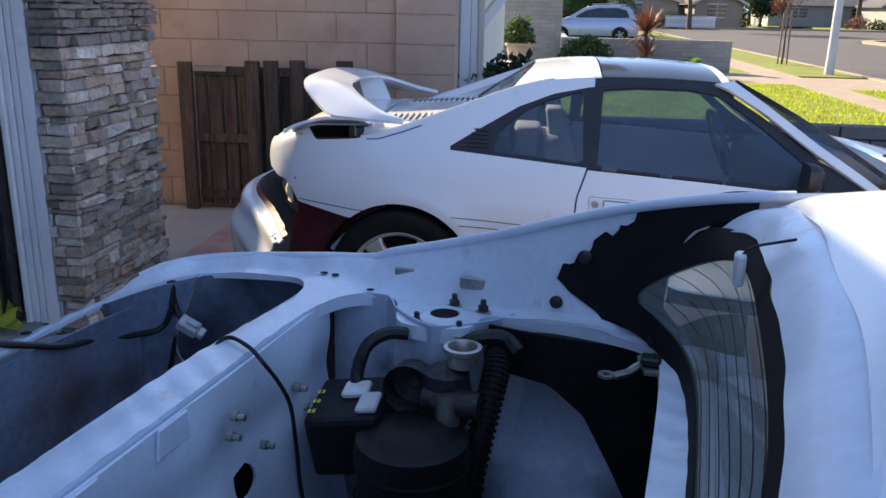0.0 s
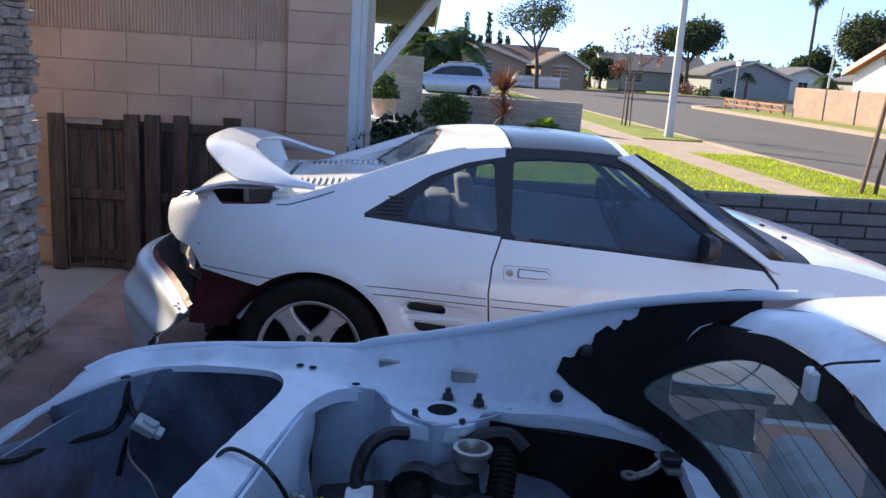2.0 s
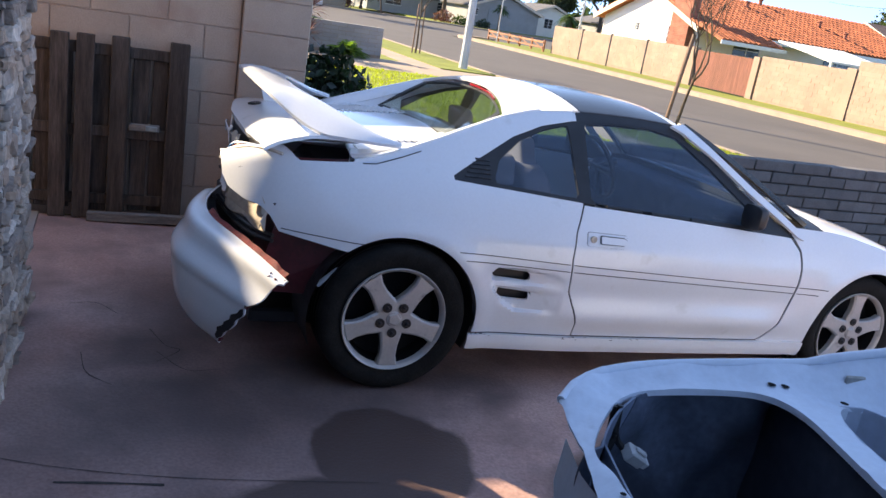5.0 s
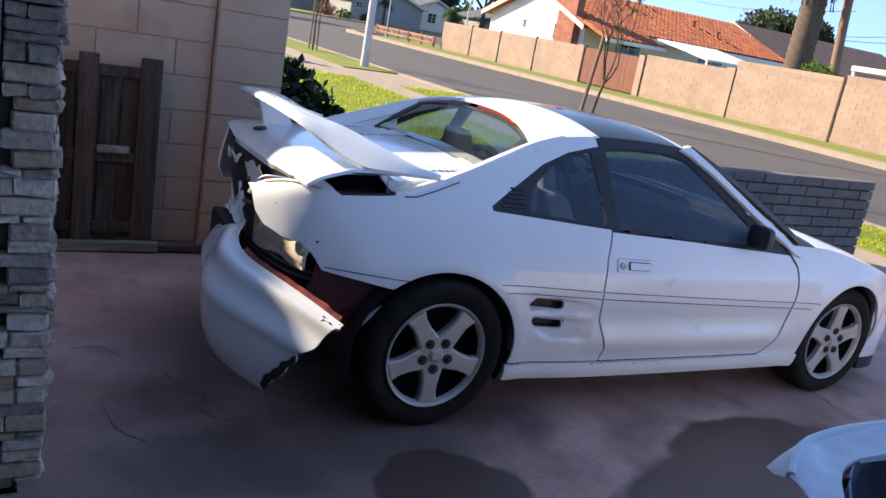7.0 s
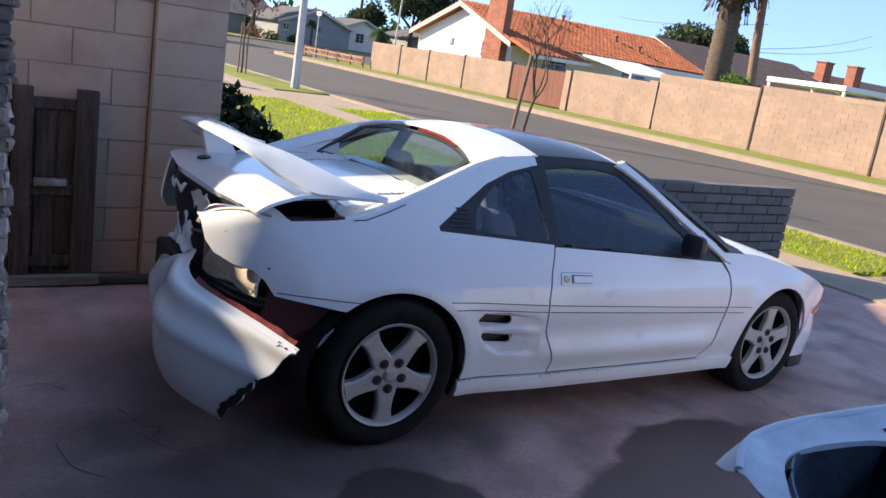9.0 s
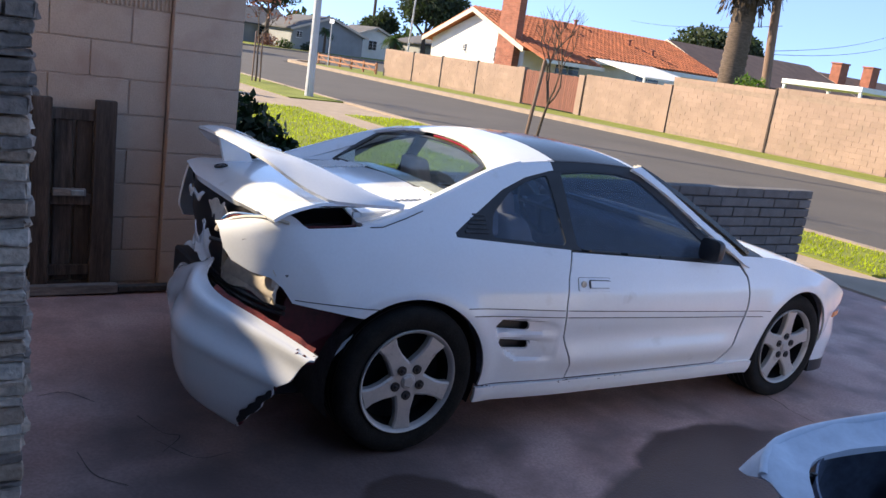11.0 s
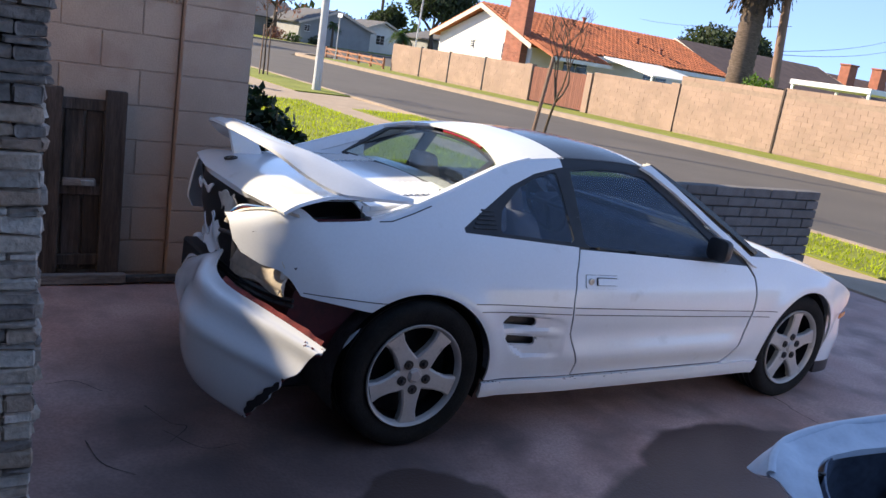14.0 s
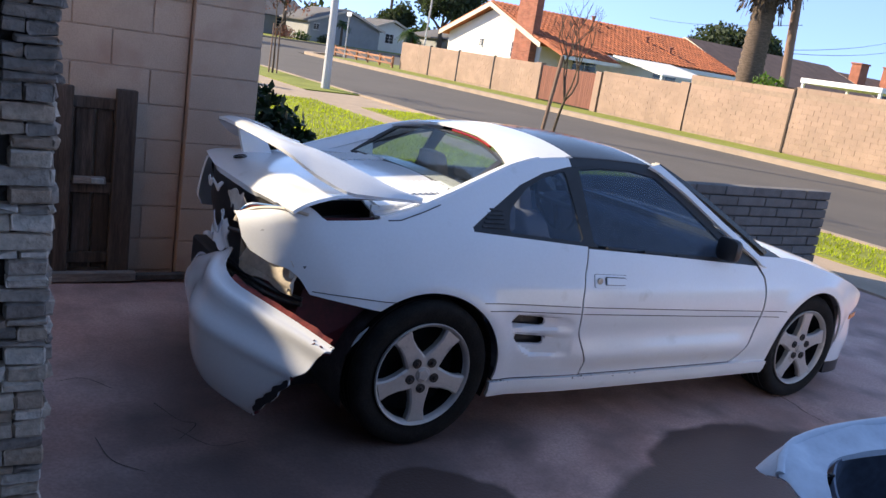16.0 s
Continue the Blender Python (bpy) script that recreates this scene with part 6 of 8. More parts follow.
    for k, (a, b, z) in enumerate(((0.194, 0.530, 0.928), (0.237, 0.537, 1.013), (0.333, 0.488, 0.918), (0.368, 0.425, 0.920))):
        st = mk("rubber_bung", *lathe([(0.011, 0.0), (0.012, 0.005), (0.007, 0.008), (0.007, 0.013), (0.0, 0.014)], 12, "y", (a, 0, z)), BLACK_PLASTIC, car, "black rubber bung", smooth=True)
        st.matrix_basis = Matrix.Translation((0, b, 0)) @ pose(0, 0, 0, 0, 0, 0) @ Matrix.Diagonal((1, -1, 1, 1))
    for a, b, z, w in ((-0.115, 0.612, 0.918, 0.022), (0.028, 0.580, 0.925, 0.024)):
        bm = box_bm(a - w, a + w, b - 0.003, b + 0.004, z - 0.012, z + 0.012, 0.003)
        part("bracket_plate", bm, STEEL, car, "small steel bracket plate")
    # drain holes as black discs, the dark inside them painted
    for a, b in ((-0.288, 0.612), (-0.262, 0.608), (-0.167, 0.56)):
        mk("drain_hole", *lathe([(0.008, 0.0), (0.0, 0.0005)], 12, "z", (a, b, float(F_BASE(a)) + 0.0045)), MATT_BLACK, car)
    # rear rail with its holes: black discs on the metal for their dark insides
    for a, b, r in ((-0.703, 0.260, 0.010), (-0.698, 0.303, 0.005), (-0.735, 0.16, 0.010), (-0.70, 0.10, 0.012), (-0.745, 0.02, 0.009), (-0.70, -0.03, 0.016), (-0.702, -0.10, 0.018)):
        mk("rail_hole", *lathe([(r, 0.0), (0.0, 0.0005)], 14, "z", (a, b, float(F_BASE(a)) + 0.006)), MATT_BLACK, car, "dark hole in the rear rail")
    # flush black block in place of a recess, its shade given by colour
    bm = box_bm(-0.748, -0.705, 0.075, 0.125, 0.80, 0.8425, 0.006)
    part("latch_recess", bm, BLACK_PLASTIC, car, "black block for the latch recess")
    skin_top = [(-0.688, 0.57), (-0.700, 0.45), (-0.714, 0.32), (-0.726, 0.0)]
    skin_top = skin_top + [(a, -b) for a, b in reversed(skin_top[:-1])]
    v, f = [], []
    for k, (a, b) in enumerate(skin_top):
        v += [(a, b, 0.815 - 0.03 * (abs(b) > 0.4)), (a - 0.006, b, 0.70), (a + 0.02, b, 0.44 + 0.16 * (abs(b) > 0.5))]
        if k:
            f += [(3 * k - 3, 3 * k, 3 * k + 1, 3 * k - 2), (3 * k - 2, 3 * k + 1, 3 * k + 2, 3 * k - 1)]
    mk("rear_skin", v, f, WORN_WHITE, car, "bare white rear panel", smooth=True)
    # fuse box
    fb = new("fuse_box")
    fb.parent = car
    fb.matrix_basis = pose(-0.115, 0.352, 0.742, 6, -8, 8)
    part("case", box_bm(-0.062, 0.062, -0.075, 0.065, -0.07, 0.04, 0.010, 2), BAY_BLACK, fb, "black fuse box")
    part("fuse_carrier", box_bm(-0.010, 0.035, -0.012, 0.030, 0.040, 0.052, 0.003), WHITE_PLASTIC, fb, "white fuse carrier")
    part("fuse_carrier", box_bm(0.025, 0.060, -0.060, -0.005, 0.040, 0.050, 0.003), CONNECTOR, fb, "grey relay")
    for k in range(6):
        part("marking", box_bm(-0.060 + 0.008 * (k % 2), -0.055 + 0.008 * (k % 2), -0.05 + 0.030 * (k // 2), -0.040 + 0.030 * (k // 2), 0.0402, 0.0412), YELLOW_MARK, fb, "yellow marking bar")
    # coolant neck, throttle housing, canister, hoses
    eng = new("coolant_housing")
    eng.parent = car
    mk("neck", *lathe([(0.026, 0.0), (0.026, 0.020), (0.032, 0.024), (0.032, 0.032), (0.025, 0.033), (0.022, 0.028), (0.020, 0.005), (0.0, 0.005)], 24, "z", (0.065, 0.392, 0.848)), STEEL, eng, "steel filler neck", smooth=True)
    mk("housing", *join(lathe([(0.0, -0.06), (0.040, -0.06), (0.046, -0.02), (0.038, 0.03), (0.0, 0.05)], 18, "z", (0.04, 0.385, 0.805)), lathe([(0.020, -0.02), (0.024, 0.05), (0.022, 0.075), (0.0, 0.076)], 16, "x", (0.03, 0.355, 0.795)), lathe([(0.045, 0.0), (0.042, 0.04), (0.0, 0.05)], 18, "y", (-0.02, 0.36, 0.80))), DARK_STEEL, eng, "grey cast housing", smooth=True)
    mk("side_outlet", *lathe([(0.019, 0.0), (0.021, -0.055), (0.017, -0.056), (0.016, 0.0)], 18, "z", (0.055, 0.345, 0.815)), STEEL, eng, "steel outlet pipe", smooth=True)
    can = mk("canister", *lathe([(0.0, 0.075), (0.05, 0.075), (0.065, 0.065), (0.090, 0.060), (0.094, 0.04), (0.090, -0.02), (0.088, -0.22), (0.0, -0.22)], 30, "z", (0.015, 0.285, 0.70)), BAY_BLACK, car, "black ribbed canister", smooth=True)
    for zz in (0.02, -0.04, -0.10, -0.16):
        mk("rib", *lathe([(0.0915, zz - 0.006), (0.0955, zz), (0.0915, zz + 0.006)], 30, "z", (0.015, 0.285, 0.70)), RUBBER, can)
    # added black sheet: stands for the shade over the upper inner wing
    sheet("heat_shield", lambda u, v: np.stack([u, 0.492 - 0.02 * np.sin((u - 0.09) * 9) + 0 * v, 0.52 + v * 0.365], -1), (0.085, 0.39, 0, 1), 0.02, lambda u, v: 0.52 + v * 0.365 - np.interp(u, (0.085, 0.20, 0.26, 0.31, 0.35, 0.39), (0.805, 0.795, 0.75, 0.66, 0.58, 0.50)), 0.004, BAY_BLACK, bay, "black sheet for the shade on the inner wing", inward=1)
    pts = curve3([(0.105, 0.47, 0.845), (0.115, 0.43, 0.83), (0.110, 0.375, 0.76), (0.10, 0.33, 0.66), (0.10, 0.30, 0.52)], 9)
    hose = mk("ribbed_hose", *tube(pts, 0.020, 10), BAY_BLACK, car, "black ribbed hose", smooth=True)
    rings = []
    for i in range(2, len(pts) - 2, 1):
        d = (pts[i + 1] - pts[i - 1]).normalized()
        rings.append(tube([pts[i] - d * 0.003, pts[i] + d * 0.003], 0.0235, 10))
    mk("hose_rib", *join(*rings), RUBBER, hose)
    for pts, r, mt in (([(-0.05, 0.44, 0.868), (-0.08, 0.42, 0.872), (-0.11, 0.40, 0.85), (-0.12, 0.38, 0.80), (-0.10, 0.36, 0.76)], 0.012, WIRE), ([(0.05, 0.44, 0.86), (0.08, 0.45, 0.875), (0.12, 0.46, 0.875), (0.15, 0.44, 0.86)], 0.014, WIRE)):
        cable("hose", pts, r, mt, car, "black rubber hose")
    cable("loose_cable", [(-0.305, 0.20, 0.80), (-0.298, 0.225, 0.885), (-0.282, 0.243, 0.905), (-0.235, 0.225, 0.903), (-0.205, 0.215, 0.885), (-0.195, 0.246, 0.836), (-0.193, 0.276, 0.781), (-0.19, 0.285, 0.703), (-0.18, 0.285, 0.60), (-0.12, 0.25, 0.48)], 0.0036, WIRE, car, "thin black cable over the crossmember")
    cable("loom", [(-0.752, 0.115, 0.815), (-0.738, 0.125, 0.850), (-0.705, 0.165, 0.862), (-0.672, 0.235, 0.838), (-0.662, 0.30, 0.812), (-0.672, 0.40, 0.785), (-0.655, 0.48, 0.765), (-0.630, 0.535, 0.762), (-0.610, 0.550, 0.80), (-0.606, 0.560, 0.862)], 0.0065, WIRE, car, "black taped wiring loom")
    cable("loom", [(-0.616, 0.560, 0.86), (-0.614, 0.562, 0.80), (-0.617, 0.562, 0.724), (-0.625, 0.550, 0.66)], 0.0055, WIRE, car, "black wiring tail")
    cable("loom", [(-0.610, 0.560, 0.83), (-0.598, 0.556, 0.795), (-0.582, 0.552, 0.778)], 0.006, WIRE, car, "black wiring tail")
    cn = new("connector")
    cn.parent = car
    cn.matrix_basis = pose(-0.566, 0.545, 0.772, 25, 32, 15)
    part("shell", box_bm(-0.022, 0.022, -0.015, 0.015, -0.012, 0.012, 0.003), CONNECTOR, cn, "pale grey wiring connector")
    part("latch", box_bm(-0.010, 0.018, -0.006, 0.006, 0.012, 0.018, 0.002), CONNECTOR, cn)
    part("plug", box_bm(0.022, 0.036, -0.011, 0.011, -0.008, 0.008, 0.002), WHITE_PLASTIC, cn)
    br = new("corner_bracket")
    br.parent = car
    mk("plate", [(0.345, 0.385, 0.909), (0.375, 0.405, 0.911), (0.40, 0.37, 0.911), (0.392, 0.33, 0.909), (0.36, 0.335, 0.905), (0.345, 0.385, 0.903), (0.375, 0.405, 0.905), (0.40, 0.37, 0.905), (0.392, 0.33, 0.903), (0.36, 0.335, 0.899)], [(0, 1, 2, 3, 4), (5, 6, 7, 8, 9)] + [(k, (k + 1) % 5, 5 + (k + 1) % 5, 5 + k) for k in range(5)], STEEL, br, "dull steel corner bracket")
    mk("tongue", *join(lathe([(0.013, -0.002), (0.013, 0.002), (0.006, 0.002), (0.006, -0.002)], 16, "z", (0.305, 0.335, 0.892), True), tube([(0.316, 0.335, 0.892), (0.335, 0.345, 0.896), (0.352, 0.36, 0.905)], 0.006, 6)), STEEL, br, "bright steel tongue")
    part("catch", box_bm(0.352, 0.382, 0.345, 0.372, 0.909, 0.922, 0.003), BLACK_PLASTIC, br)
    # rear window: black body seal, glass with heater lines, torn roof edge
    def glass_at(u, v, lift=0.0):
        hw_top, hw_bot = 0.485, 0.555
        w = hw_bot + (hw_top - hw_bot) * v
        a = 0.425 + 0.065 * v - 0.20 * np.abs(u) ** 4 * (1 - 0.72 * v)
        z = 0.905 + (F_ROOF_MID(0.52) - 0.066 - 0.905) * v - 0.055 * np.abs(u) ** 2.5 * v + 0.02 * np.abs(u) ** 2 * (1 - v)
        return np.stack([a - lift, u * w, z], -1)
    clear = poly(chaikin([(-0.84, 0.15), (0.84, 0.15), (0.93, 0.30), (0.86, 0.72), (0.60, 0.86), (-0.60, 0.86), (-0.86, 0.72), (-0.93, 0.30)]))
    sheet("window_surround", lambda u, v: glass_at(u, v, 0.003), (-1.0, 1.0, 0.0, 1.0), 0.02, less(lambda u, v: 0.985 - np.abs(u), clear), 0.008, MATT_BLACK, car, "matt black rear window surround", inward=1)
    g = sheet("rear_window", glass_at, (-0.95, 0.95, 0.08, 0.98), 0.04, lambda u, v: clear(u, v) + 0.03, 0.004, DUSTY_GLASS, car, "dusty rear window with heater lines", inward=1)
    g.visible_shadow = False
    for i in range(7):
        vv = 0.24 + i * 0.10
        pts = [Vector(tuple(glass_at(np.array(u), np.array(vv), 0.0035))) for u in np.linspace(-0.90, 0.90, 18)]
        mk("heater_line", *tube(pts, 0.0006, 4), RUBBER, g)
    patch = poly([(0.360, 1.01), (0.345, 0.997), (0.318, 0.995), (0.312, 0.987), (0.292, 0.988), (0.286, 0.980), (0.268, 0.985), (0.249, 0.980), (0.244, 0.968), (0.226, 0.972), (0.216, 0.962), (0.199, 0.964), (0.190, 0.952), (0.215, 0.942), (0.266, 0.935), (0.30, 0.922), (0.374, 0.885), (0.44, 0.80), (0.50, 0.78), (0.50, 1.01)])
    sheet("black_patch", lambda u, v: deck(u, v) + np.array([0, -0.003, 0.0035]), (0.16, 0.51, 0.72, 1.0), 0.007, less(patch, sail_gap), 0.002, MATT_BLACK, car, "matt black sealer on the buttress", inward=-1)
    def roof(u, v):
        edge = WIDTH_SOUND(np.minimum(u, 0.9)) - TUCK(1.165)
        z = F_ROOF_MID(u) - 0.075 * np.abs(v) ** 2.4 - 0.016 * np.exp(-np.clip(u - 0.53, 0, 1) / 0.02) + 0.003 * np.sin(v * 9) * np.exp(-np.clip(u - 0.53, 0, 1) / 0.05)
        return np.stack([u, v * edge, z], -1)
    ragged = lambda u, v: u - 0.530 - 0.0012 * np.sin(v * 13) + 0.05 * np.abs(v) ** 4
    sheet("roof", roof, (0.44, 1.32, -1, 1), 0.014, ragged, 0.010, WHITE, car, "white roof with a crumpled rear edge", inward=-1)
    def flange(u, v):
        wrinkle = 0.0016 * np.sin(u * 23 + 2 * np.sin(u * 7)) + 0.0008 * np.sin(u * 61)
        a = 0.486 + 0.050 * v + wrinkle * (1 - v)
        z = F_ROOF_MID(0.53) - 0.075 * np.abs(u / 0.482) ** 2.4 - 0.060 + 0.040 * v + 0.006 * np.sin(np.pi * v) + wrinkle * np.sin(np.pi * v)
        return np.stack([a - 0.05 * np.abs(u / 0.48) ** 4, u, z], -1)
    sheet("crumpled_flange", flange, (-0.46, 0.46, 0, 1), 0.016, lambda u, v: np.ones_like(u), 0.003, WORN_WHITE, car, "crumpled bare metal roof flange", inward=-1)
    cable("torn_seal", [(0.50, 0.33, 1.150), (0.512, 0.25, 1.165), (0.50, 0.17, 1.155), (0.505, 0.10, 1.165), (0.49, 0.02, 1.150), (0.50, -0.10, 1.165)], 0.006, WIRE, car, "torn black seal strip")
    cable("antenna_lead", [(0.505, 0.045, 1.200), (0.492, 0.060, 1.192), (0.470, 0.085, 1.178), (0.459, 0.097, 1.164)], 0.0016, WIRE, car, "thin black lead")
    part("lead_plug", box_bm(0.452, 0.464, 0.085, 0.110, 1.130, 1.166, 0.003), WHITE_PLASTIC, car, "white plastic plug")
    # black disc painted for a dark hole in the roof
    mk("roof_hole", *lathe([(0.011, 0.0), (0.0, 0.001)], 14, "z", (0.56, -0.20, 1.209)), MATT_BLACK, car)
    def screen(u, v):
        return np.stack([1.32 + 0.68 * v + 0.10 * (1 - u * u) * v, u * (0.46 + 0.24 * v), 1.245 - 0.075 * np.abs(u) ** 2.4 - 0.36 * v], -1)
    sheet("windscreen", screen, (-1, 1, 0, 1), 0.06, lambda u, v: np.ones_like(u), 0.006, CAR_GLASS, car, "clear windscreen", inward=-1).visible_shadow = False
    def bonnet(u, v):
        edge = WIDTH(u) - TUCK(HOOD(u) - 0.035)
        return np.stack([u, v * edge, HOOD(u) + 0.05 * (1 - v * v) - 0.03 * np.abs(v) ** 6], -1)
    sheet("bonnet", bonnet, (1.95, 3.15, -1, 1), 0.05, lambda u, v: np.ones_like(u), 0.012, WHITE, car, inward=-1)
    # cabin behind the window
    box("cabin_floor", 0.50, 1.95, -0.66, 0.66, 0.20, 0.26, INTERIOR, car)
    box("bulkhead_trim", 0.46, 0.52, -0.55, 0.55, 0.26, 0.88, BAY_BLUE, car, "pale bulkhead trim", 0.01)
    box("cross_brace", 0.56, 0.64, -0.55, 0.55, 0.80, 0.90, BAY_BLUE, car, "pale cabin cross brace", 0.015)
    for s in (-1, 1):
        bm = box_bm(0.72, 0.90, s * 0.36 - 0.22, s * 0.36 + 0.22, 0.30, 0.92, 0.06, 3)
        part("seat", bm, BLACK_PLASTIC, car, smooth=True)
    return car


FORE = stripped_coupe()

# ---- plants: leaves, trees ----
def leaf_cloud(centres, n, size, seed, up=0.3, long=1.7):
    """Verts and faces of many small folded leaves scattered round the centres (x, y, z, radius)."""
    r = random.Random(seed)
    vs, fs = [], []
    total = sum(c[3] ** 2 for c in centres)
    for cx, cy, cz, rad in centres:
        for _ in range(max(6, int(n * rad * rad / total))):
            d = Vector((r.gauss(0, 1), r.gauss(0, 1), r.gauss(0, 1))).normalized() * rad * r.uniform(0.45, 1.05) ** 0.6
            p = Vector((cx, cy, cz)) + d
            a = Vector((r.gauss(0, 1), r.gauss(0, 1), r.gauss(0, 1) + up)).normalized()
            b = a.cross(Vector((r.gauss(0, 1), r.gauss(0, 1), r.gauss(0, 1)))).normalized()
            c = a.cross(b)
            s = size * r.uniform(0.6, 1.3)
            o = len(vs)
            vs += [p, p + a * s * long * 0.5 + b * s * 0.5, p + a * s * long, p + a * s * long * 0.5 - b * s * 0.5 + c * s * 0.15]
            fs.append((o, o + 1, o + 2, o + 3))
    return vs, fs


def limbs(base, height, spread, seed, levels=3, r0=0.12, lean=(0, 0)):
    """Trunk and forking limbs as tapered tubes; returns the mesh and the limb ends."""
    r = random.Random(seed)
    out, ends = [], []
    def grow(p, d, length, rad, level):
        pts = [p]
        q = p.copy()
        dd = d.copy()
        for k in range(4):
            dd = (dd + Vector((r.gauss(0, 0.10), r.gauss(0, 0.10), 0.03))).normalized()
            q = q + dd * length / 4
            pts.append(q.copy())
        out.append(tube(pts, rad, 7 if level == 0 else 5, 0.62))
        if level >= levels:
            ends.append(q)
            return
        for k in range(3 if level else 4):
            a = 2 * math.pi * (k + r.random()) / (3 if level else 4)
            nd = (dd * 0.75 + Vector((math.cos(a), math.sin(a), 0.25)) * spread).normalized()
            grow(q, nd, length * r.uniform(0.5, 0.75), rad * 0.55, level + 1)
    grow(Vector(base), Vector((lean[0], lean[1], 1)).normalized(), height, r0, 0)
    return out, ends


def tree(name, label, at, trunk_h, spread, seed, leaf, n, size, r0=0.14, levels=2, blob=0.7, bark=None, lean=(0, 0)):
    t = thing(name, label, "tree", pose(*at))
    pieces_, ends = limbs((0, 0, 0), trunk_h, spread, seed, levels, r0, lean)
    mk("trunk", *pieces_[0], bark or BARK, t, smooth=True, sharp=60)
    mk("branchwork", *join(*pieces_[1:]), bark or BARK, t, smooth=True, sharp=60)["kind"] = "stuff"
    if n:
        r = random.Random(seed + 1)
        cl = [(e.x + r.gauss(0, 0.15), e.y + r.gauss(0, 0.15), e.z + r.gauss(0, 0.15), blob * r.uniform(0.6, 1.15)) for e in ends]
        mk("crown", *leaf_cloud(cl, n, size, seed + 2), leaf, t)
    return t


def fronds(centre, n, length, droop, seed, leaflets=16, width=0.03, tilt0=-0.2, tilt1=1.2):
    """Arching palm fronds with leaflets on both sides."""
    r = random.Random(seed)
    vs, fs = [], []
    for i in range(n):
        a = 2 * math.pi * i / n + r.uniform(-0.2, 0.2)
        el = r.uniform(tilt0, tilt1)
        d = Vector((math.cos(a) * math.cos(el), math.sin(a) * math.cos(el), math.sin(el)))
        side_ = Vector((-math.sin(a), math.cos(a), 0))
        L = length * r.uniform(0.8, 1.1)
        prev = Vector(centre)
        for k in range(1, leaflets + 1):
            t = k / leaflets
            p = Vector(centre) + d * L * t + Vector((0, 0, -droop * L * t * t))
            w = width
            o = len(vs)
            vs += [prev, p, p + Vector((0, 0, w * 0.6)), prev + Vector((0, 0, w * 0.6))]
            fs.append((o, o + 1, o + 2, o + 3))
            ll = L * 0.30 * math.sin(math.pi * min(1, t * 0.85 + 0.12)) + 0.03
            for s in (-1, 1):
                tip = p + side_ * s * ll + d * ll * 0.5 + Vector((0, 0, -ll * 0.45))
                o = len(vs)
                vs += [prev, p, tip]
                fs.append((o, o + 1, o + 2))
            prev = p
    return vs, fs


# ---- beside the drive ----
hedge = thing("hedge_bush", "dense dark green glossy-leaved bush beside the block wall", "bush", pose(0.36, 3.1, 0))
mk("stems", *join(*[tube([(0.08 * math.cos(a), 0.08 * math.sin(a), -0.06), (0.22 * math.cos(a), 0.22 * math.sin(a), 0.35), (0.30 * math.cos(a), 0.30 * math.sin(a), 0.7)], 0.012, 5, 0.5) for a in (0.3, 1.4, 2.5, 3.7, 5.1)]), BARK, hedge)
mk("foliage", *leaf_cloud([(-0.18, -0.1, 0.72, 0.25), (0.12, -0.12, 0.70, 0.25), (0.0, 0.1, 0.80, 0.27), (0.14, 0.05, 0.58, 0.23), (-0.15, 0.2, 0.5, 0.30), (0.08, 0.2, 0.45, 0.28), (0.16, -0.1, 0.35, 0.22), (-0.1, -0.15, 0.3, 0.3)], 5200, 0.045, 3), LEAF_DARK, hedge)

# garage floor things
bowl = thing("plastic_bowl", "blue plastic bowl on the garage floor", "bowl", pose(-1.86, 0.16, 0.078))
mk("bowl_shell", *lathe([(0.0, 0.002), (0.085, 0.0), (0.10, 0.012), (0.128, 0.085), (0.140, 0.092), (0.140, 0.097), (0.122, 0.092), (0.094, 0.018), (0.0, 0.010)], 36), BOWL_BLUE, bowl, smooth=True)
mk("bowl_content", *join(lathe([(0.0, 0.03), (0.03, 0.03), (0.03, 0.13), (0.0, 0.135)], 14, "z", (0.06, 0.04, 0)), lathe([(0.0, 0.13), (0.012, 0.13), (0.010, 0.15), (0.0, 0.15)], 10, "z", (0.06, 0.04, 0))), BLACK_PLASTIC, bowl, "small black bottle in the bowl")
rag = thing("cloth_rag", "crumpled yellow-green cloth on the garage floor", "rag", pose(-1.76, -0.10, 0.076))
def rag_at(u, v):
    h = 0.018 + 0.055 * np.exp(-((u + 0.02) / 0.09) ** 2 - ((v - 0.05) / 0.10) ** 2) + 0.022 * np.sin(u * 38 + v * 9) * np.sin(v * 29 - u * 11) + 0.012 * np.sin(u * 71 - v * 33)
    return np.stack([u + 0.01 * np.sin(v * 40), v + 0.01 * np.sin(u * 35), np.maximum(h, 0.004)], -1)
sheet("cloth", rag_at, (-0.20, 0.20, -0.14, 0.16), 0.011, poly([(-0.17, 0.02), (-0.19, -0.09), (-0.12, -0.07), (-0.02, -0.11), (0.10, -0.125), (0.19, -0.11), (0.13, -0.03), (0.07, 0.08), (-0.02, 0.14), (-0.09, 0.09)], 0.008), 0.004, RAG, rag, inward=-1)
hoist = thing("engine_hoist", "dark steel engine hoist with caster wheels", "engine hoist", pose(-2.15, 0.30, 0.045))
part("upright", box_bm(-0.045, 0.045, -0.045, 0.045, 0.10, 2.1, 0.005), DARK_STEEL, hoist)
hoist.children[-1].rotation_euler = (0, radians(2.5), 0)
part("leg", box_bm(-0.10, 0.13, -0.55, 0.05, 0.06, 0.12, 0.005), DARK_STEEL, hoist)
part("cross_leg", box_bm(-0.55, 0.05, -0.06, 0.02, 0.06, 0.12, 0.005), DARK_STEEL, hoist)
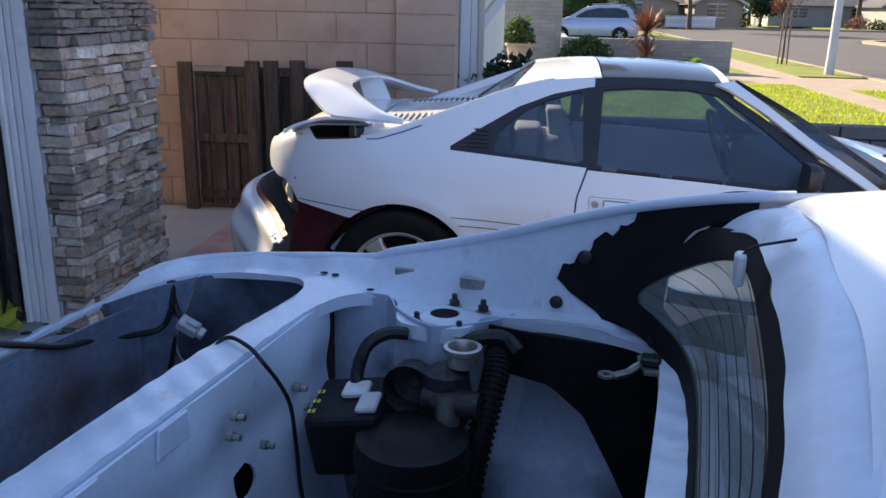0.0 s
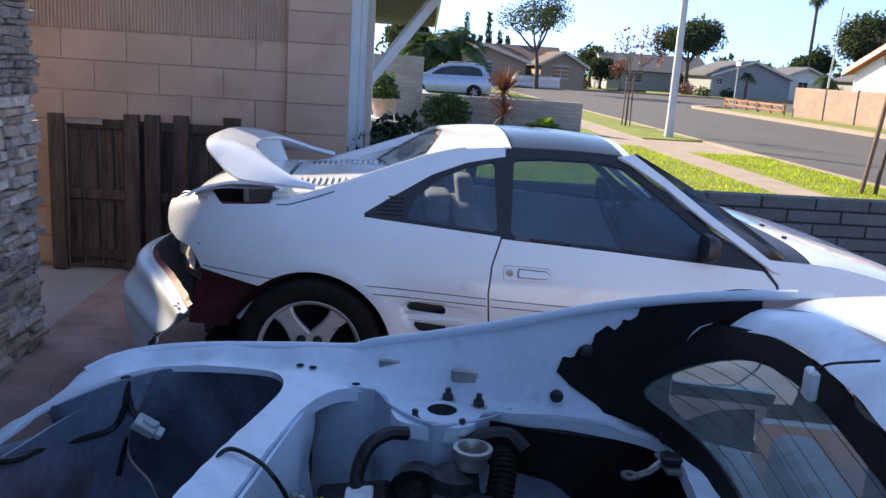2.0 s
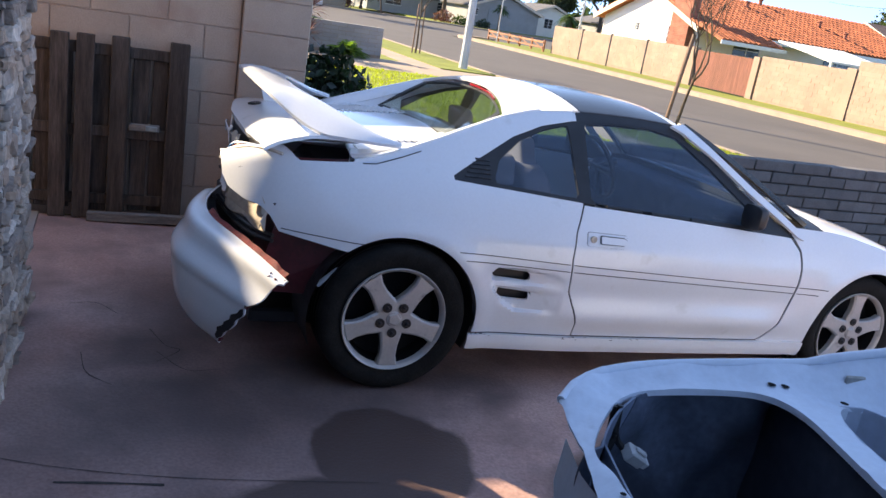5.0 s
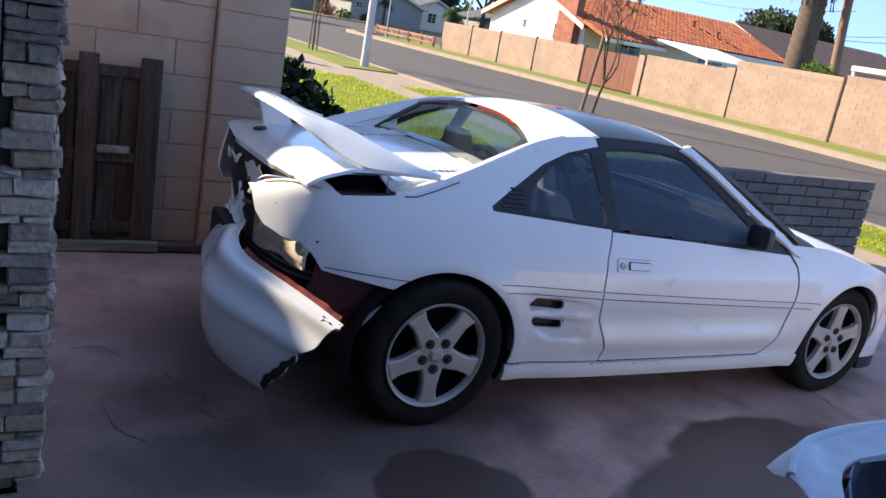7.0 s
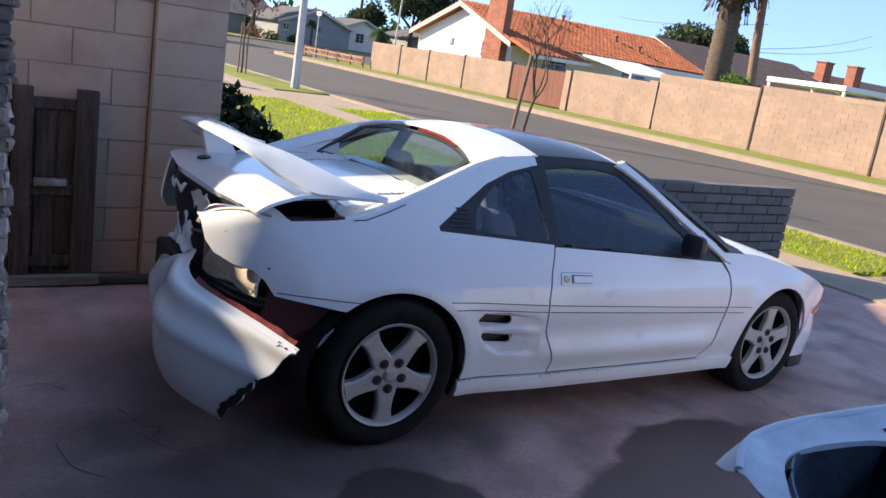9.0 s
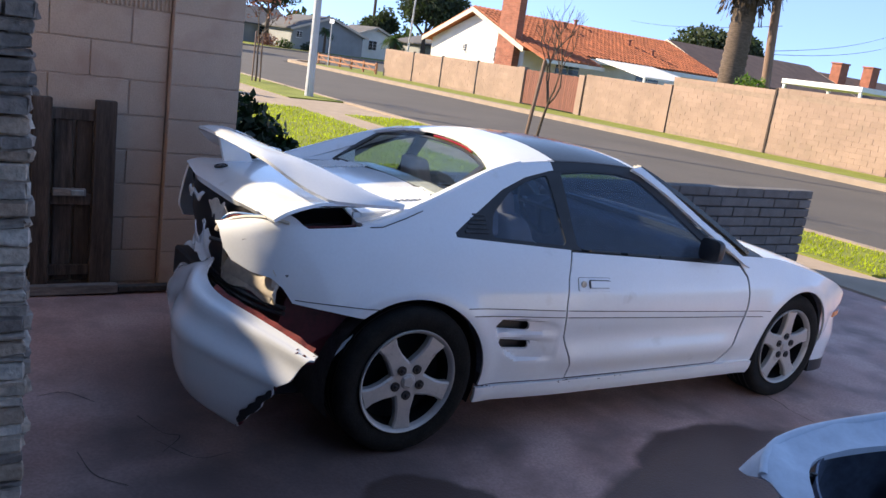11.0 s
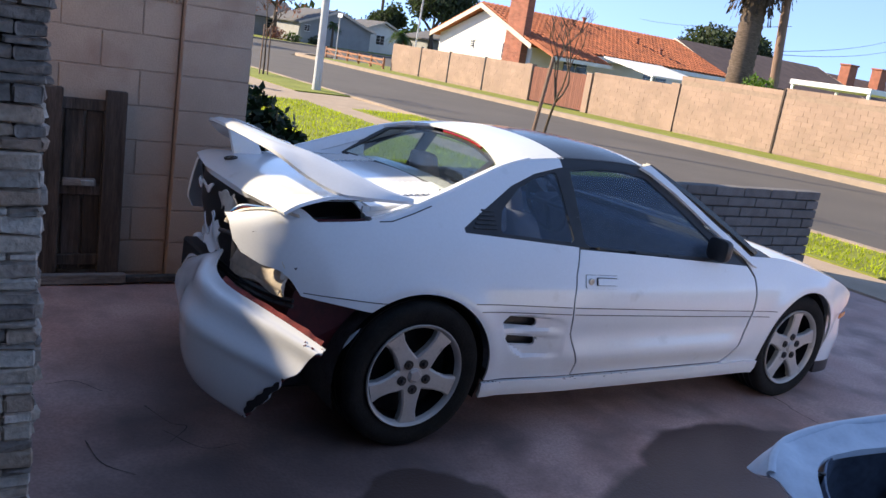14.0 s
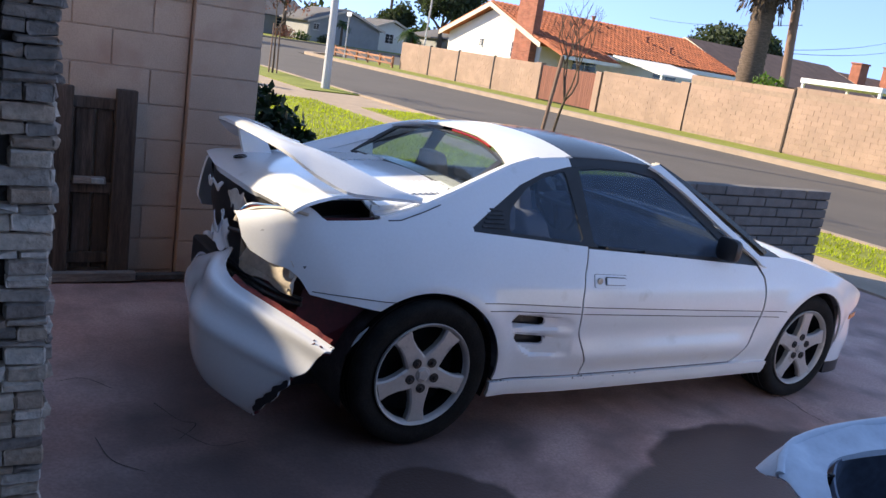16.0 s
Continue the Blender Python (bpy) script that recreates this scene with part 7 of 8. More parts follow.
mk("lifting_bar", *tube([(-0.10, -0.06, 0.14), (0.03, -0.10, 0.13), (0.11, -0.12, 0.125)], 0.011, 8), STEEL, hoist, "bright steel bar", smooth=True)
mk("ring", *lathe([(0.026 + 0.007 * math.cos(a), 0.007 * math.sin(a)) for a in np.linspace(0, 2 * math.pi, 9)], 18, "z", (0.135, -0.125, 0.128)), STEEL, hoist, "steel eye", smooth=True)
for x, y in ((0.04, -0.36), (-0.5, -0.02)):
    mk("caster", *join(lathe([(0.0, -0.016), (0.038, -0.016), (0.042, 0.0), (0.038, 0.016), (0.0, 0.016)], 20, "x", (x, y, 0.043)), tube([(x, y, 0.06), (x, y + 0.02, 0.10)], 0.016, 8)), BLACK_PLASTIC, hoist, "black caster wheel", smooth=True)
mk("strut", *tube([(-0.30, 0.05, 2.0), (-0.14, 0.02, 1.0), (-0.04, 0.0, 0.15)], 0.02, 8), DARK_STEEL, hoist, smooth=True)
mk("brace", *tube([(-0.16, 0.0, 1.55), (0.10, -0.02, 1.52)], 0.012, 8), DARK_STEEL, hoist, smooth=True)
shelf = thing("garage_shelf", "dark metal shelf rack in the garage", "shelf", pose(-2.75, 0.18, 0.045))
for x in (-0.4, 0.4):
    for y in (-0.18, 0.18):
        part("upright", box_bm(x - 0.015, x + 0.015, y - 0.015, y + 0.015, 0, 1.9, 0.002), DARK_STEEL, shelf)
for z in (0.25, 0.8, 1.35, 1.88):
    part("shelf_board", box_bm(-0.42, 0.42, -0.2, 0.2, z, z + 0.02, 0.003), DARK_STEEL, shelf)

# ---- across the lawn: planter walls, pot, plants ----
planter = thing("planter_wall", "low pale grey block planter wall", "wall", kind="structure")
v = []
pieces = []
rp = random.Random(12)
for x0, x1, ztop, y in ((1.15, 5.32, 0.70, 18.35), (-2.2, 1.14, 1.62, 18.50)):
    box("mortar_core", x0, x1, y + 0.012, y + 0.19, -0.25, ztop - 0.01, FAR_JOINT, planter)
    nrow = int((ztop + 0.1) / 0.10)
    for c in range(nrow):
        z = ztop - 0.10 * (c + 1)
        x = x0 - (0.2 if c % 2 else 0.0)
        while x < x1 - 0.02:
            a, b = max(x, x0), min(x + 0.39, x1)
            if b - a > 0.03:
                q = box_bm(a, b, y, y + 0.2, z, z + 0.094, 0.004)
                pieces.append(([tuple(k.co) for k in q.verts], [tuple(k.index for k in fc.verts) for fc in q.faces]))
                q.free()
            x += 0.40
PLANTER = material("pale_grey_block", (0.33, 0.305, 0.285), 0.9, vary=0.12, scale=2, fine=40, bump=0.3, per_island=0.10)
mk("blocks", *join(*pieces), PLANTER, planter)["kind"] = "stuff"
box("wall_return", 1.15, 1.33, 18.37, 22.0, -0.2, 0.69, PLANTER, planter)
pot = thing("plant_pot", "faded clay pot with a leafy plant on a white ledge", "plant pot", pose(0.2, 14.0, 0.33))
mk("pot", *lathe([(0.0, 0.0), (0.20, 0.0), (0.27, 0.32), (0.30, 0.33), (0.30, 0.38), (0.26, 0.38), (0.24, 0.30), (0.0, 0.30)], 28), TERRACOTTA, pot, smooth=True)
mk("plant", *leaf_cloud([(0, 0, 0.55, 0.25), (0.12, 0.05, 0.50, 0.2), (-0.15, 0, 0.52, 0.22), (0, 0, 0.72, 0.18)], 500, 0.07, 5), LEAF_GREEN, pot)
ledge = thing("porch_ledge", "white-topped block ledge by the next porch", "ledge")
box("ledge_base", -0.6, 0.62, 13.7, 14.4, -0.06, 0.27, PLANTER, ledge)
box("ledge_cap", -0.62, 0.65, 13.66, 14.44, 0.27, 0.33, TRIM_WHITE, ledge)
shrub = thing("round_shrub", "soft grey-green rounded shrub", "shrub", pose(1.75, 17.7, -0.07))
mk("stems", *join(*[tube([(0, 0, 0), (0.25 * math.cos(a), 0.25 * math.sin(a), 0.5)], 0.02, 5, 0.5) for a in range(6)]), BARK, shrub)
mk("foliage", *leaf_cloud([(0, 0, 0.42, 0.42), (0.28, 0, 0.38, 0.36), (-0.28, 0.1, 0.38, 0.36), (0.05, -0.1, 0.58, 0.26)], 2200, 0.055, 8), LEAF_GREEN, shrub)
aloe = thing("aloe_plant", "bright green spiky clump at the planter wall", "plant", pose(4.25, 17.7, -0.07))
mk("leaves", *fronds((0, 0, 0.05), 46, 0.62, 0.45, 6, 6, 0.04, 0.3, 1.35), LEAF_LIGHT, aloe)
cord = thing("cordyline", "red-brown spiky-leaved plant against the planter wall", "plant", pose(3.15, 17.75, -0.07))
mk("stem", *tube([(0, 0, 0), (0.02, 0, 0.5), (0.0, 0, 0.95)], 0.05, 7, 0.8), BARK, cord)
def blades(centre, n, length, seed, w):
    r = random.Random(seed)
    vs, fs = [], []
    for i in range(n):
        d = Vector((r.gauss(0, 1), r.gauss(0, 1), r.uniform(-0.3, 1.6))).normalized()
        s = d.cross(Vector((0, 0, 1))).normalized() * w
        L = length * r.uniform(0.6, 1.1)
        c = Vector(centre)
        o = len(vs)
        vs += [c - s * 0.5, c + s * 0.5, c + d * L * 0.6 + s, c + d * L * 0.6 - s, c + d * L + Vector((0, 0, -0.12 * L))]
        fs += [(o, o + 1, o + 2, o + 3), (o + 3, o + 2, o + 4)]
    return vs, fs
mk("leaves", *join(blades((0, 0, 0.95), 130, 0.80, 4, 0.026), blades((0.05, 0, 0.40), 70, 0.58, 5, 0.024)), LEAF_RED, cord)

# ---- street lamp, young trees ----
lamp = thing("street_lamp", "tall pale grey street lamp post on the grass strip", "street lamp", pose(7.84, 18.8, -0.07))
mk("pole", *lathe([(0.125, 0.0), (0.115, 0.4), (0.085, 5.0), (0.06, 8.6), (0.0, 8.62)], 10), POLE_METAL, lamp, smooth=True, sharp=25)
mk("arm", *tube(curve3([(0, 0, 8.4), (0.6, 0, 8.75), (1.7, 0, 8.85)], 6), 0.035, 8), POLE_METAL, lamp, smooth=True)
part("lamp_head", box_bm(1.6, 2.1, -0.11, 0.11, 8.78, 8.90, 0.03, 2), POLE_METAL, lamp)
sapl = tree("sapling", "young staked tree with sparse red-brown leaves", (7.75, 22.7, -0.07), 1.25, 0.55, 21, LEAF_RED, 260, 0.07, 0.035, 2, 0.35)
for dx in (-0.12, 0.14):
    mk("stake", *tube([(dx, 0.0, 0), (dx * 0.8, 0, 1.5)], 0.025, 6), POLE_WOOD, sapl, smooth=True)
bare = tree("bare_sapling", "leafless young street tree tied to a stake", (7.75, 8.87, -0.07), 1.05, 0.42, 33, LEAF_RED, 0, 0.05, 0.034, 4, 0.3, None, (0.10, -0.06))
mk("stake", *tube([(-0.16, 0.12, 0), (-0.02, 0.03, 1.75)], 0.036, 7), POLE_WOOD, bare, "leaning brown stake", smooth=True)

# ---- wall, gate and rails across the street ----
far = thing("wall_far_block", "pinkish slump-block garden wall with dark joints", "wall", kind="structure")
bays = [(39.1, 36.0, 1.42), (35.95, 33.2, 1.42), (33.15, 30.1, 1.44), (30.05, 26.85, 1.46), (22.55, 18.12, 1.56), (18.08, 13.92, 1.90), (13.88, 9.9, 1.98), (9.86, 5.9, 2.0), (5.86, 1.9, 2.0), (1.86, -2.2, 2.0), (-2.24, -6.2, 2.0), (-6.24, -10.2, 2.0)]
for ya, yb, top in bays:
    bay = new("wall_bay")
    bay.parent = far
    box("mortar_core", 21.207, 21.37, yb, ya, -0.15, top - 0.01, FAR_JOINT, bay)
    pcs, pierced = [], []
    rows_ = int((top + 0.05) / 0.155)
    for c in range(rows_):
        z = top - 0.155 * (c + 1)
        y = yb - (0.2 if c % 2 else 0)
        while y < ya - 0.02:
            a, b = max(y, yb), min(y + 0.393, ya)
            if b - a > 0.03:
                q = box_bm(21.20 + rp.uniform(-0.004, 0.004) + (0.012 if c == 1 and top > 1.8 else 0), 21.385, a, b, z, z + 0.149, 0.0)
                (pierced if c == 1 and top > 1.8 else pcs).append(([tuple(k.co) for k in q.verts], [tuple(k.index for k in fc.verts) for fc in q.faces]))
                q.free()
            y += 0.40
    mk("blocks", *join(*pcs), FAR_BLOCK, bay)["kind"] = "stuff"
    if pierced:
        mk("pierced_course", *join(*pierced), FAR_PIERCED, bay, "darker pierced block course")["kind"] = "stuff"
    box("post", 21.17, 21.30, yb - 0.05, yb + 0.02, -0.1, top + 0.05, OLD_WOOD if top > 1.5 else DARK_STEEL, far, "dark expansion post")
for y in (18.1, 22.65, 26.5):
    box("pilaster", 21.16, 21.42, y - 0.02, y + 0.38 if y != 22.65 else y + 0.30, -0.12, 1.62 if y < 20 else 1.5, FAR_BLOCK, far)
gate2 = thing("board_gate", "red-brown stained board gate in the far wall", "gate", pose(21.25, 22.98, 0))
for i in range(28):
    part("board", box_bm(-0.015, 0.015, i * 0.124, i * 0.124 + 0.118, -0.02, 1.40 + 0.01 * (i % 3), 0.003), FENCE_RED, gate2)
for z in (0.25, 1.15):
    part("rail", box_bm(0.016, 0.05, 0, 3.45, z, z + 0.09), FENCE_RED, gate2)
rail = thing("rail_fence", "orange-brown timber rail fence at the corner", "fence", pose(20.9, 39.4, -0.05))
for i in range(6):
    part("post", box_bm(-0.05, 0.05, i * 1.55 - 0.05, i * 1.55 + 0.05, -0.05, 0.62, 0.005), RAIL_WOOD, rail)
for i in range(5):
    for z in (0.16, 0.44):
        part("rail", box_bm(-0.085, -0.052, i * 1.55 + 0.01, i * 1.55 + 1.54, z, z + 0.10, 0.004), RAIL_WOOD, rail)
for i in range(5):
    mk("cross_rail", *tube([(-0.07, i * 1.55, 0.12), (-0.10, i * 1.55 + 1.5, 0.55)], 0.03, 4), RAIL_WOOD, rail)
sign = thing("street_sign", "small street sign on a thin pole", "street sign", pose(19.9, 43.6, -0.06))
mk("pole", *tube([(0, 0, 0), (0, 0, 2.5)], 0.035, 8), POLE_METAL, sign, smooth=True)
part("sign_plate", box_bm(-0.02, 0.02, -0.3, 0.3, 2.45, 2.68, 0.004), TRIM_WHITE, sign)


# ---- houses ----
def house(name, label, m, lx, ly, eave, ridge, along, wall, roofm, windows=(), over=0.45, gable_wall=None, door=None):
    """A one-storey house: walls, gable roof with overhang and fascia, windows set in frames. along: the ridge's axis."""
    h = thing(name, label, "house", m)
    gv, gf = [], []
    if along == "x":
        prof = [(0, 0), (0, eave), (ly / 2, ridge - 0.12), (ly, eave), (ly, 0)]
        gv = [(x, y, z) for x in (0, lx) for y, z in prof]
    else:
        prof = [(0, 0), (0, eave), (lx / 2, ridge - 0.12), (lx, eave), (lx, 0)]
        gv = [(x, y, z) for y in (0, ly) for x, z in prof]
    gf = [(0, 1, 2, 3, 4), (5, 6, 7, 8, 9)] + [(k, (k + 1) % 5, 5 + (k + 1) % 5, 5 + k) for k in range(5)]
    mk("wall", gv, gf, wall, h)
    half = (ly if along == "x" else lx) / 2
    k = (ridge - eave) / half
    for s in (0, 1):
        e = half + over
        def pt(t, w, up=0.0):
            d = half - e * t if s == 0 else half + e * t
            z = ridge - k * e * t + up
            return (w, d, z) if along == "x" else (d, w, z)
        L = lx if along == "x" else ly
        vv = [pt(t, w, up) for up in (0, 0.14) for t in (0, 1) for w in (-over, L + over)]
        rf = mk("roof", vv, [(0, 1, 3, 2), (4, 5, 7, 6), (0, 1, 5, 4), (2, 3, 7, 6), (0, 2, 6, 4), (1, 3, 7, 5)], roofm, h)
        for w in (-over - 0.03, L + over + 0.005):
            vv = [pt(t, w + dw, up) for dw in (0, 0.025) for t in (0, 1) for up in (-0.10, 0.15)]
            mk("fascia", vv, [(0, 1, 3, 2), (4, 5, 7, 6), (0, 1, 5, 4), (2, 3, 7, 6), (0, 2, 6, 4), (1, 3, 7, 5)], FASCIA, rf)
    for face, c, z0, w, hh in windows:
        wd = new("window")
        wd.parent = h
        if face == "x0":
            a = (-0.03, 0.01, c - w / 2, c + w / 2)
            fr = (-0.06, 0.0, c - w / 2 - 0.06, c + w / 2 + 0.06)
            bars = [(-0.055, -0.031, c - 0.015, c + 0.015)]
        else:
            a = (c - w / 2, c + w / 2, -0.03, 0.01)
            fr = (c - w / 2 - 0.06, c + w / 2 + 0.06, -0.06, 0.0)
            bars = [(c - 0.015, c + 0.015, -0.055, -0.031)]
        for z in ((z0 - 0.06, z0), (z0 + hh, z0 + hh + 0.06)):
            part("frame", box_bm(*fr, *z), PICKET, wd)
        part("pane", box_bm(*a, z0, z0 + hh), HOUSE_GLASS, wd)
        for b in bars:
            part("muntin", box_bm(*b, z0, z0 + hh), PICKET, wd)
        for i in range(1, 3):
            zz = z0 + hh * i / 3
            q = list(a)
            if face == "x0":
                q[0], q[1] = -0.05, -0.031
            else:
                q[2], q[3] = -0.05, -0.031
            part("muntin", box_bm(*q, zz - 0.012, zz + 0.012), PICKET, wd)
    if door:
        face, c, w, hh = door
        gd = new("garage_door")
        gd.parent = h
        for i in range(4):
            z0 = 0.03 + i * hh / 4
            part("panel", box_bm(c - w / 2, c + w / 2, -0.06, -0.01, z0, z0 + hh / 4 - 0.015, 0.008) if face == "y0" else box_bm(-0.06, -0.01, c - w / 2, c + w / 2, z0, z0 + hh / 4 - 0.015, 0.008), STUCCO_GREY if wall is STUCCO_GREY else PICKET, gd)
    return h


def tile_field(name, x0, x1, y_ridge, y_eave, z_ridge, z_eave, mat, parent):
    """Rows of clay barrel tiles on one slope, ridge along x."""
    vs, fs = [], []
    rows_, cols = 14, int((x1 - x0) / 0.30)
    for i in range(rows_):
        t0, t1 = i / rows_, (i + 1.12) / rows_
        for j in range(cols):
            xa = x0 + j * 0.30
            o = len(vs)
            for t, lift in ((t0, 0.03), (t1, 0.06)):
                y, z = y_ridge + (y_eave - y_ridge) * t, z_ridge + (z_eave - z_ridge) * t
                for k in range(5):
                    a = math.pi * k / 4
                    vs.append((xa + 0.15 - 0.135 * math.cos(a), y, z + lift + 0.085 * math.sin(a)))
            for k in range(4):
                fs.append((o + k, o + k + 1, o + 5 + k + 1, o + 5 + k))
            fs.append((o + 5, o + 6, o + 7, o + 8, o + 9))
    ob = mk(name, vs, fs, mat, parent, "orange clay barrel tiles")
    ob["kind"] = "stuff"
    return ob


th = house("tile_roof_house", "white stucco house with an orange clay tile roof", pose(25.0, 31.6, -0.1), 14.6, 8.9, 2.55, 4.2, "x", STUCCO, ROOF_TILE, [("x0", 2.15, 1.65, 0.75, 0.75), ("x0", 5.4, 2.0, 0.3, 0.35), ("y0", 3.0, 1.2, 1.6, 0.9), ("y0", 9.0, 1.2, 1.8, 0.8)])
tile_field("tiles", -0.45, 15.0, 4.45, -0.45, 4.34, 2.52, ROOF_TILE, th)
tile_field("tiles", -0.45, 15.0, 4.45, 9.35, 4.34, 2.52, ROOF_TILE, th)
pr = mk("porch_roof", [(x, y, z + dz) for dz in (0, 0.10) for x, y, z in ((-0.45, -0.35, 2.62), (3.4, -0.35, 2.62), (3.4, -2.3, 2.02), (-0.45, -2.3, 2.02))], [(0, 1, 2, 3), (4, 5, 6, 7), (0, 1, 5, 4), (1, 2, 6, 5), (2, 3, 7, 6), (3, 0, 4, 7)], ROOF_TILE, th, "low tiled porch roof")
tile_field("tiles", -0.45, 3.3, -0.35, -2.3, 2.68, 2.08, ROOF_TILE, pr)
part("fascia", box_bm(-0.47, 3.42, -2.36, -2.305, 1.92, 2.10, 0.004), PICKET, pr)
part("fascia", box_bm(3.5, 15.05, -0.52, -0.465, 2.28, 2.50, 0.004), PICKET, th)
for x, y, z in ((5.2, 3.4, 4.05), (9.5, 2.4, 3.68), (10.3, 1.2, 3.25), (6.8, 4.3, 4.35)):
    mk("roof_vent", *lathe([(0.10, -0.1), (0.10, 0.22), (0.15, 0.24), (0.15, 0.30), (0.0, 0.33)], 12, "z", (x, y, z)), CHIMNEY, th, "small clay roof vent", smooth=True)
chim = thing("chimney", "red brick chimney against the white gable", "chimney", pose(24.55, 31.95, -0.1))
pcs = []
for c in range(58):
    z = c * 0.085
    for j in range(6):
        y = j * 0.27 - (0.13 if c % 2 else 0)
        a, b = max(0, y), min(1.5, y + 0.26)
        if b - a > 0.02:
            q = box_bm(0.0, 0.40, a, b, z, z + 0.078)
            pcs.append(([tuple(k.co) for k in q.verts], [tuple(k.index for k in fc.verts) for fc in q.faces]))
            q.free()
mk("bricks", *join(*pcs), CHIMNEY, chim)["kind"] = "stuff"
part("core", box_bm(0.01, 0.44, 0.01, 1.49, 0, 4.9), FAR_JOINT, chim)
porch = thing("patio_roof", "white patio roof sloping beside the tiled house", "patio roof", pose(28.5, 26.5, 0))
mk("roof_sheet", [(0, 0, 1.75), (4.2, 0, 1.75), (4.2, 3.6, 2.35), (0, 3.6, 2.35), (0, 0, 1.83), (4.2, 0, 1.83), (4.2, 3.6, 2.43), (0, 3.6, 2.43)], [(0, 1, 2, 3), (4, 5, 6, 7), (0, 1, 5, 4), (1, 2, 6, 5), (2, 3, 7, 6), (3, 0, 4, 7)], PICKET, porch)
for x in (0.1, 4.1):
    part("post", box_bm(x - 0.05, x + 0.05, 0.05, 0.15, -0.1, 1.75), PICKET, porch)
bh = house("brown_roof_house", "low house with a brown shingle roof", pose(44.5, 35.0, -0.1), 16.0, 10.0, 2.6, 4.7, "x", STUCCO_TAN, ROOF_BROWN, [("y0", 5.0, 1.2, 1.4, 0.9)])
bh2 = house("brown_roof_house", "low brown-roofed house with two brick chimneys", pose(61.6, 36.5, -0.1), 17.0, 8.6, 2.6, 4.45, "x", STUCCO_TAN, ROOF_BROWN, [("y0", 5.0, 1.2, 1.4, 0.9)])
for x, y, z in ((63.3, 38.6, 4.2), (67.9, 38.6, 4.35)):
    c2 = thing("roof_chimney", "red brick chimney on the brown roof", "chimney", pose(x, y, z))
    part("chimney_shaft", box_bm(0, 1.1, 0, 0.9, -1.2, 1.05, 0.02), CHIMNEY, c2)
    part("cap", box_bm(-0.07, 1.17, -0.07, 0.97, 1.05, 1.18, 0.02), CHIMNEY, c2)
cp = thing("carport", "white flat-roofed carport behind the wall", "carport", pose(27.6, 15.0, 0))
part("roof_slab", box_bm(0, 3.2, 0, 3.4, 2.28, 2.48, 0.02), PICKET, cp)
for x, y in ((0.1, 0.1), (0.1, 3.3), (3.1, 0.1), (3.1, 3.3)):
    part("post", box_bm(x - 0.05, x + 0.05, y - 0.05, y + 0.05, -0.1, 2.28), PICKET, cp)
h1 = house("tan_house", "tan stucco house with a grey shingle gable roof", pose(5.2, 76.0, -0.1), 7.8, 9.0, 2.2, 3.5, "y", STUCCO_TAN, ROOF_BROWN, [("y0", 3.4, 1.0, 2.4, 1.0), ("y0", 1.2, 1.0, 0.8, 1.0)])
h1b = house("tan_house_wing", "tan stucco house wing with a brown gable roof", pose(14.8, 78.0, -0.1), 4.3, 8.0, 2.2, 3.35, "y", STUCCO_TAN, ROOF_BROWN, [("y0", 2.0, 0.9, 1.6, 1.1)])
h1c = house("back_house", "long low brown-roofed house behind", pose(3.0, 85.0, -0.1), 15.0, 7.0, 2.4, 3.9, "x", STUCCO_TAN, ROOF_BROWN)
h2 = house("grey_house", "low grey-blue house with a wide grey shingle roof", pose(24.5, 90.0, -0.1), 11.5, 8.5, 2.2, 3.95, "x", STUCCO_GREY, ROOF_GREY, [("y0", 3.0, 0.9, 1.8, 1.0), ("y0", 9.0, 0.9, 1.4, 1.0)])
h2b = house("garage_house", "grey garage front with a shallow gable roof", pose(33.3, 81.5, -0.1), 8.2, 9.0, 2.2, 3.7, "y", STUCCO_GREY, ROOF_GREY, [("y0", 0.7, 1.3, 0.5, 0.6)], door=("y0", 4.6, 4.8, 2.0))
h3 = house("white_house", "white house with a grey roof behind the corner", pose(42.6, 85.0, -0.1), 4.6, 6.0, 2.6, 3.5, "y", STUCCO, ROOF_GREY, [("x0", 3.0, 1.0, 1.4, 1.0), ("y0", 2.0, 1.0, 1.0, 1.0), ("y0", 5.0, 1.0, 1.2, 1.0)])
h4 = house("far_house", "grey-roofed house beyond the white one", pose(52.0, 84.0, -0.1), 10.0, 9.0, 2.5, 3.8, "y", STUCCO_GREY, ROOF_GREY)
pk = thing("picket_fence", "white picket fence before the tan house", "fence", pose(11.4, 72.0, -0.05))
for i in range(30):
    part("picket", box_bm(i * 0.14, i * 0.14 + 0.09, 0, 0.02, 0.0, 0.95, 0.002), PICKET, pk)
for z in (0.2, 0.7):
    part("rail", box_bm(0, 4.2, 0.021, 0.05, z, z + 0.09), PICKET, pk)

